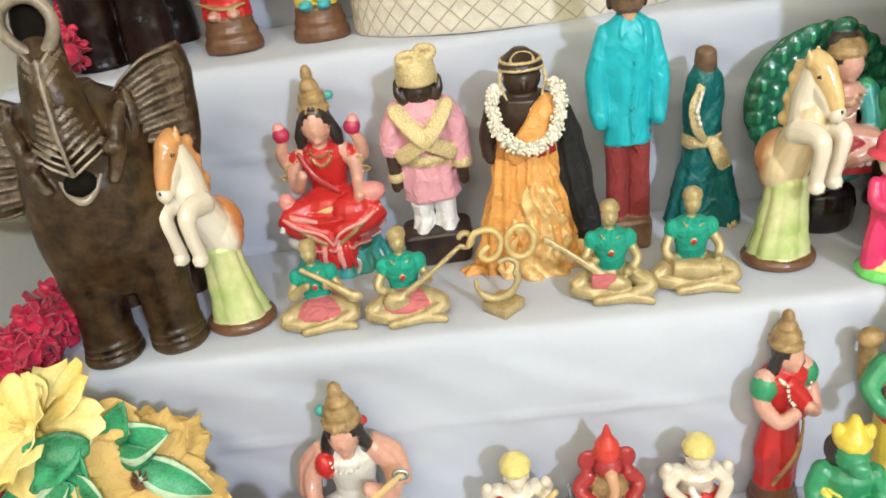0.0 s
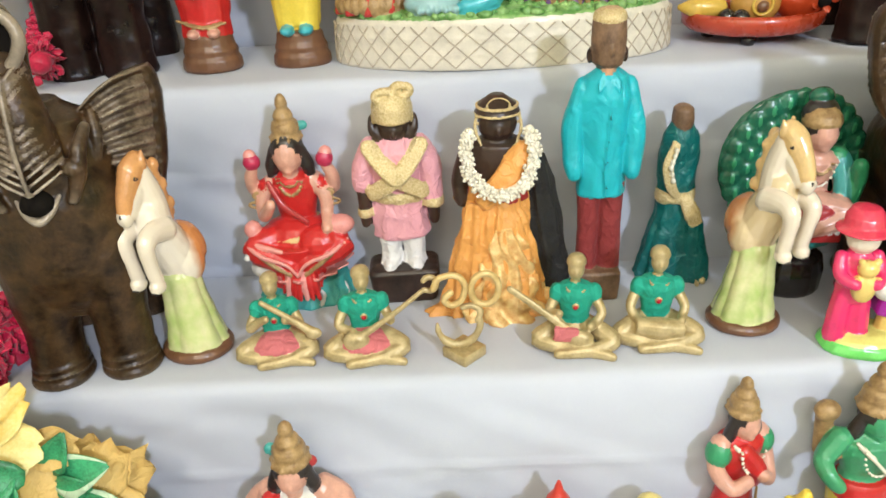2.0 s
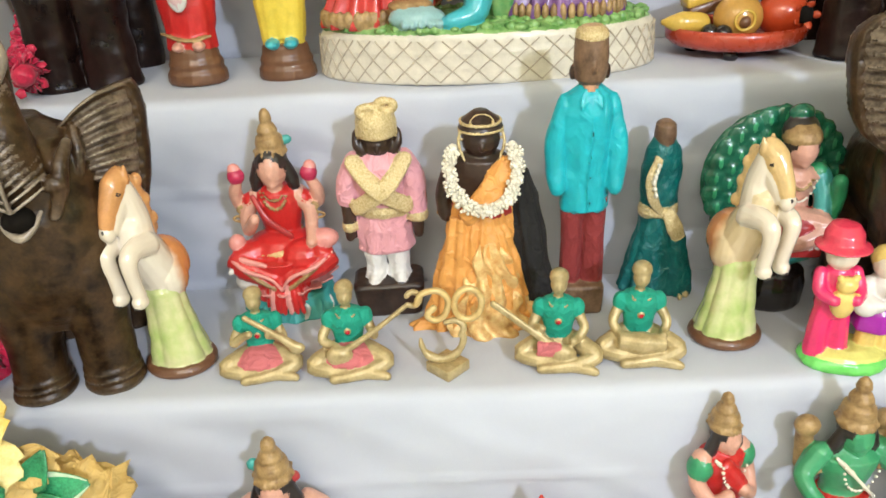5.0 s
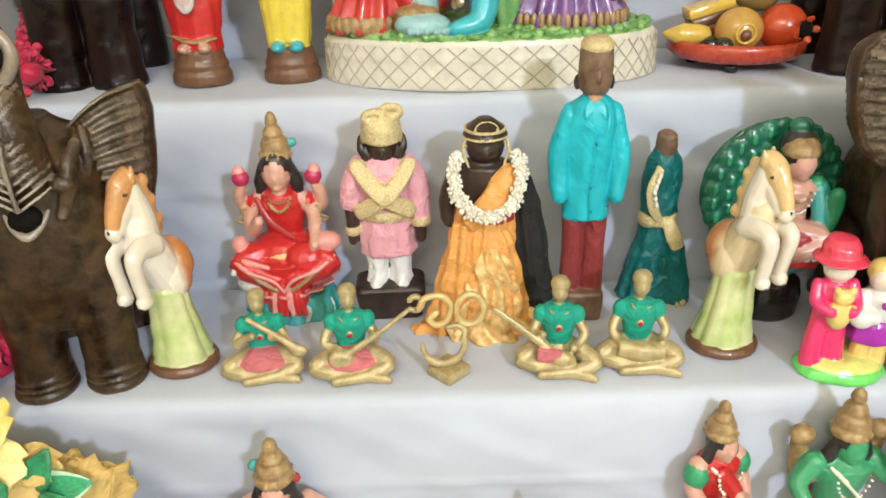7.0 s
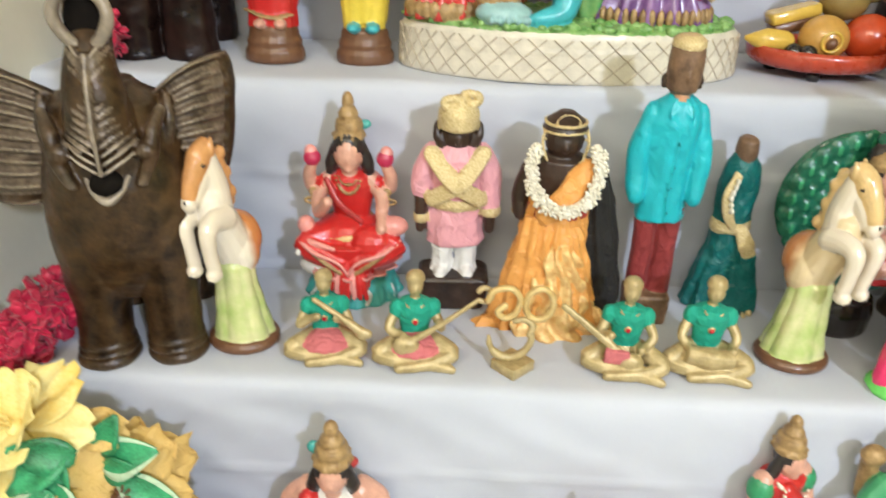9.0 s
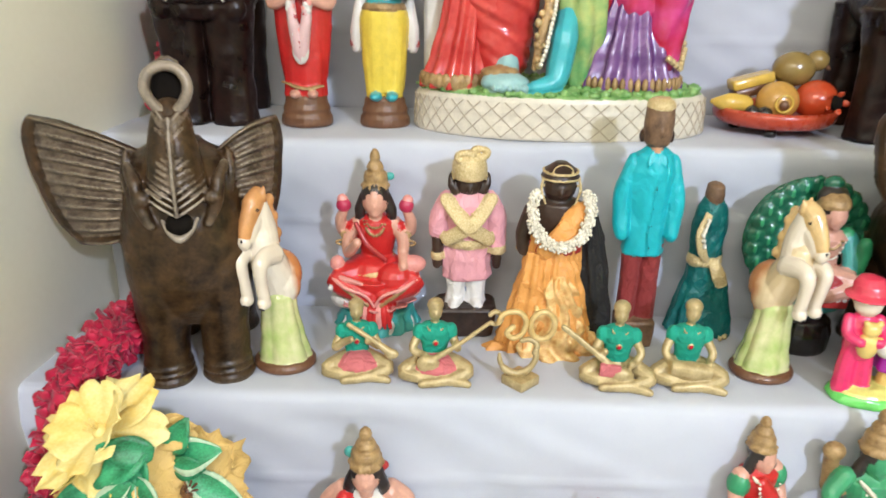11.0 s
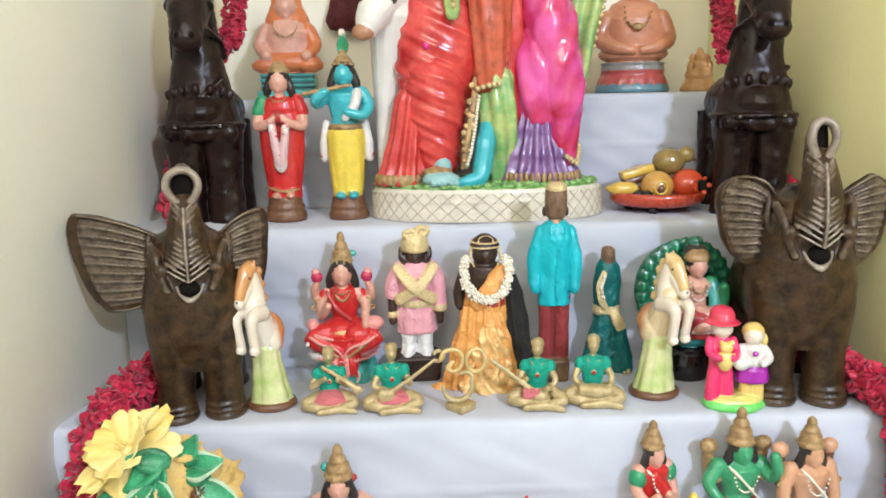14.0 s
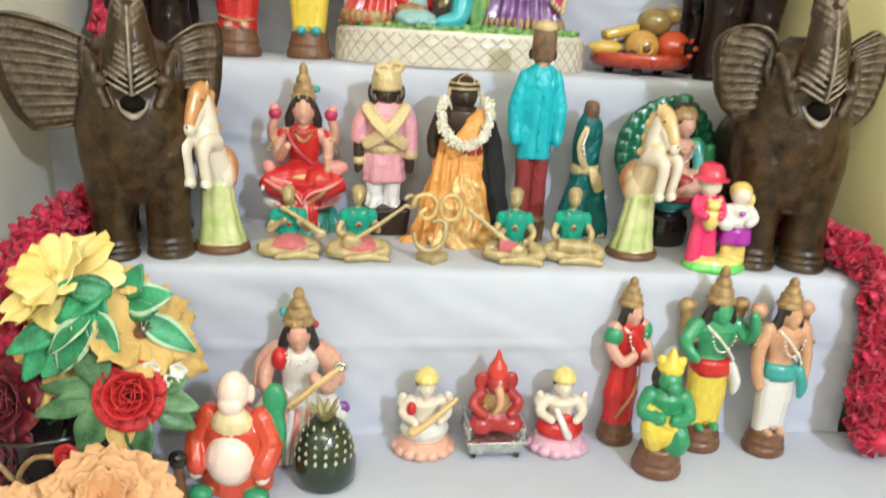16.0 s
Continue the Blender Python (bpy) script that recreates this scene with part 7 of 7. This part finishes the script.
# ---- flower pot ----
def flower_pot(m):
    e = empty("flower_arrangement", m, "fabric flowers and leaves in a dark round pot", "flowers")
    k = Kit()
    k.lathe((0, 0, 0), [(0.06, 0), (0.065, 0.006), (0.09, 0.03), (0.1, 0.06), (0.096, 0.09), (0.1, 0.098), (0.09, 0.095), (0.07, 0.08)], BLACK, seg=32)
    k.part("pot", e, "dark glossy round pot")
    for x in (-0.03, 0.05):
        Kit().tube([(x - 0.045, -0.092, 0.02), (x - 0.05, -0.112, 0.06), (x - 0.03, -0.108, 0.085), (x, -0.106, 0.08), (x + 0.02, -0.108, 0.055)], 0.0035, GOLD).part("scroll", e, "gilded scroll on the pot")
    rng = random.Random(7)

    def bloom(c, aim, r, mat, n, layers, centre, label, wide=0.85, pleat=0.03, spread=0.25):
        aim = Vector(aim).normalized()
        u = aim.orthogonal().normalized()
        v = aim.cross(u)
        f = new("flower", None)
        f.parent, f.location = e, c
        f["label"] = label
        for ly in range(layers):
            cnt = n - 2 * ly
            for i in range(cnt):
                a = 2 * math.pi * (i + 0.5 * ly) / cnt + rng.uniform(-0.2, 0.2)
                out = u * math.cos(a) + v * math.sin(a)
                lift = spread + 0.55 * ly + rng.uniform(-0.12, 0.15)
                Kit().frill(out * r * 0.06 + aim * 0.005 * ly, r * (1 - 0.2 * ly) * rng.uniform(0.85, 1.12), r * wide * rng.uniform(0.85, 1.1), out + aim * lift, aim, mat, rng.uniform(-0.35, 0.12), pleat, rng.uniform(0, 6)).part("petal", f)
        k = Kit()
        k.ball(aim * r * 0.1, r * 0.12, centre)
        for i in range(7):
            a = 2 * math.pi * i / 7
            k.tube([aim * r * 0.1, aim * r * 0.36 + (u * math.cos(a) + v * math.sin(a)) * r * 0.1], r * 0.018, centre, seg=5)
        k.part("stamen", f)

    def leaf(c, tip, width, mat, rim=None, name="leaf"):
        d = Vector(tip) - Vector(c)
        up = Vector((rng.uniform(-0.35, 0.35), -1, rng.uniform(0.2, 0.7)))
        Kit().petal(c, d.length, width, d, up, mat, rng.uniform(-0.2, -0.05), 0.85, 9, 0.022, rim=rim).part(name, e)

    bloom((0.042, -0.03, 0.288), (-0.25, -0.55, 0.75), 0.07, YELLOWPETAL, 6, 2, YELLOWPETAL, "large yellow fabric flower with ragged petals", 0.98, 0.036)
    bloom((0.135, -0.045, 0.222), (0.3, -0.45, 0.55), 0.078, OCHREPETAL, 7, 2, BROWN, "drooping ochre fabric flower", 0.8, 0.035, -0.1)
    bloom((0.02, -0.04, 0.18), (-0.3, -0.7, 0.3), 0.06, OCHREPETAL, 6, 1, BROWN, "small ochre fabric flower", 0.8)
    bloom((0.118, -0.16, 0.06), (0.1, -0.6, 0.5), 0.07, PEACHPETAL, 9, 3, PEACHPETAL, "large ruffled peach fabric flower", 0.95, 0.05, 0.3)
    bloom((0.02, -0.175, 0.035), (-0.1, -0.6, 0.5), 0.055, PEACHPETAL, 8, 2, PEACHPETAL, "ruffled peach fabric flower", 0.95, 0.05, 0.3)
    for tip, w in (((0.112, -0.06, 0.2), 0.034), ((0.088, -0.055, 0.215), 0.03)):
        k, c = Kit(), Vector((0.1, -0.035, 0.285))
        k.frill(c, (Vector(tip) - c).length, w, Vector(tip) - c, (0.2, -1, 0.3), OCHREPETAL, -0.1, 0.03, w * 90)
        k.part("hanging_petal", e, "folded ochre petal")
    k = Kit()
    k.frill((0.085, -0.02, 0.288), 0.06, 0.04, (1, -0.2, 0.05), (0, -0.6, 1), OCHREPETAL, -0.1, 0.03, 2.0)
    k.part("hanging_petal", e)

    def rose(c, aim, r, mat, label):
        f = new("rose", None)
        f.parent, f.location = e, c
        f["label"] = label
        aim = Vector(aim).normalized()
        u = aim.orthogonal().normalized()
        v = aim.cross(u)
        for ly, (cnt, rr, lift) in enumerate(((3, 0.36, 2.6), (4, 0.52, 1.7), (5, 0.7, 1.05), (6, 0.88, 0.6), (7, 1.0, 0.2))):
            for i in range(cnt):
                a = 2 * math.pi * (i + 0.37 * ly) / cnt + rng.uniform(-0.1, 0.1)
                out = u * math.cos(a) + v * math.sin(a)
                Kit().petal(out * rr * r * 0.22 - aim * 0.002 * ly, rr * r * rng.uniform(0.88, 1.02), rr * r * 1.55, out + aim * lift, aim, mat, 0.32 if ly < 4 else -0.1, 1.9, 8, 0.03).part("petal", f)

    rose((0.134, -0.1, 0.166), (0.15, -0.85, 0.4), 0.037, ROSEPETAL, "red fabric rose")
    rose((-0.03, -0.06, 0.135), (-0.2, -0.8, 0.3), 0.045, cloth("dark_rose_petal", (0.16, 0.006, 0.015), 0.5, 0.5), "dark crimson fabric rose")
    rose((-0.035, -0.075, 0.07), (-0.2, -0.8, 0.2), 0.04, cloth("dark_rose_petal", (0.16, 0.006, 0.015), 0.5, 0.5), "dark crimson fabric rose")
    rose((0.055, -0.11, 0.085), (0.0, -0.9, 0.2), 0.014, ROSEPETAL, "small red fabric rosebud")
    for dx, dz in ((0.158, 0.196), (0.19, 0.193), (0.169, 0.171), (0.181, 0.178)):
        f = new("small_flower", None)
        f.parent, f.location = e, (dx, -0.082, dz)
        f["label"] = "tiny white fabric flower"
        for i in range(5):
            a = 2 * math.pi * i / 5 + dx * 40
            Kit().petal((0, 0, 0), 0.0125, 0.0105, (math.cos(a), -0.35, math.sin(a)), (0, -1, 0), WHITEPETAL, 0.1, 1.6, n=5).part("petal", f)
        Kit().ball((0, -0.003, 0), 0.0022, YELLOWPETAL, seg=6, rows=4).part("stamen", f)
    # leaves round the yellow flower
    for c, tip, w in (((0.11, -0.06, 0.285), (0.055, -0.075, 0.3), 0.034), ((0.1, -0.06, 0.29), (0.055, -0.085, 0.262), 0.038), ((0.1, -0.065, 0.275), (0.04, -0.09, 0.24), 0.034), ((0.09, -0.06, 0.285), (0.098, -0.085, 0.235), 0.036),
                      ((0.05, -0.05, 0.24), (-0.01, -0.085, 0.215), 0.034), ((0.04, -0.05, 0.225), (0.0, -0.08, 0.175), 0.036), ((0.07, -0.06, 0.22), (0.03, -0.09, 0.185), 0.03)):
        leaf(c, tip, w, LEAF)
    leaf((0.09, -0.08, 0.262), (0.048, -0.098, 0.192), 0.042, LEAF, LEAFRIM)
    leaf((0.088, -0.08, 0.262), (0.042, -0.1, 0.222), 0.026, LEAF, LEAFRIM)
    leaf((0.092, -0.075, 0.262), (0.122, -0.095, 0.222), 0.034, LEAF, LEAFRIM)
    for c, tip, w in (((0.118, -0.035, 0.268), (0.138, -0.04, 0.312), 0.03), ((0.118, -0.035, 0.262), (0.172, -0.045, 0.278), 0.044), ((0.122, -0.04, 0.255), (0.158, -0.05, 0.258), 0.028)):
        leaf(c, tip, w, LEAF, LEAFRIM if w > 0.04 else None)
    leaf((0.14, -0.045, 0.246), (0.205, -0.055, 0.205), 0.036, LEAF, LEAFRIM)
    # leaves round the rose
    for c, tip, w in (((0.095, -0.085, 0.225), (0.092, -0.1, 0.172), 0.044), ((0.105, -0.09, 0.165), (0.01, -0.095, 0.13), 0.03), ((0.105, -0.085, 0.172), (0.02, -0.085, 0.165), 0.028), ((0.105, -0.095, 0.15), (0.07, -0.115, 0.092), 0.042),
                      ((0.145, -0.1, 0.14), (0.15, -0.12, 0.085), 0.036), ((0.165, -0.09, 0.16), (0.215, -0.1, 0.148), 0.03), ((0.165, -0.09, 0.15), (0.208, -0.105, 0.122), 0.034), ((0.17, -0.085, 0.165), (0.2, -0.09, 0.185), 0.022)):
        leaf(c, tip, w, PALELEAF)
    leaf((0.125, -0.1, 0.14), (0.122, -0.118, 0.095), 0.034, OCHREPETAL)
    for c in ((0.04, -0.03, 0.28), (0.13, -0.035, 0.21), (0.13, -0.09, 0.15), (0.09, -0.05, 0.26), (0.17, -0.075, 0.165), (0.02, -0.03, 0.17), (0.09, -0.14, 0.05), (-0.03, -0.05, 0.12)):
        Kit().tube([(rng.uniform(-0.02, 0.03), rng.uniform(-0.02, 0.02), 0.07), (c[0] * 0.5, c[1] * 0.6, (c[2] + 0.08) / 2 + 0.02), c], 0.0022, PALELEAF, seg=6).part("stem", e)


flower_pot(pose(-0.545, -0.115, T1))


def bead_finial(m):
    e = empty("ball_ornament", m, "small black ball on a thin brown stand", "ornament")
    Kit().lathe((0, 0, 0), [(0.016, 0), (0.018, 0.004), (0.01, 0.012), (0.006, 0.05), (0.008, 0.056)], BROWN).part("stand", e)
    Kit().ball((0, 0, 0.066), 0.0125, BLACK, seg=16, rows=10).part("ball", e, "glossy black ball")


bead_finial(pose(-0.362, -0.2, T1))


def wall_tassel(m):
    k = Kit()
    k.robe((0, 0, 0), [(0.05, 0), (0.06, 0.02), (0.05, 0.06), (0.03, 0.12), (0.012, 0.2)], cloth("dark_maroon_velvet", (0.09, 0.006, 0.01)), lambda a, t: 0.14 * math.sin(8 * a + 3 * t), sy=0.6, seg=60, rows=20)
    k.thing("hanging_swag", m, "dark maroon velvet swag hanging on the back wall", "wall hanging")


wall_tassel(pose(-0.262, YB - 0.036, 1.24))
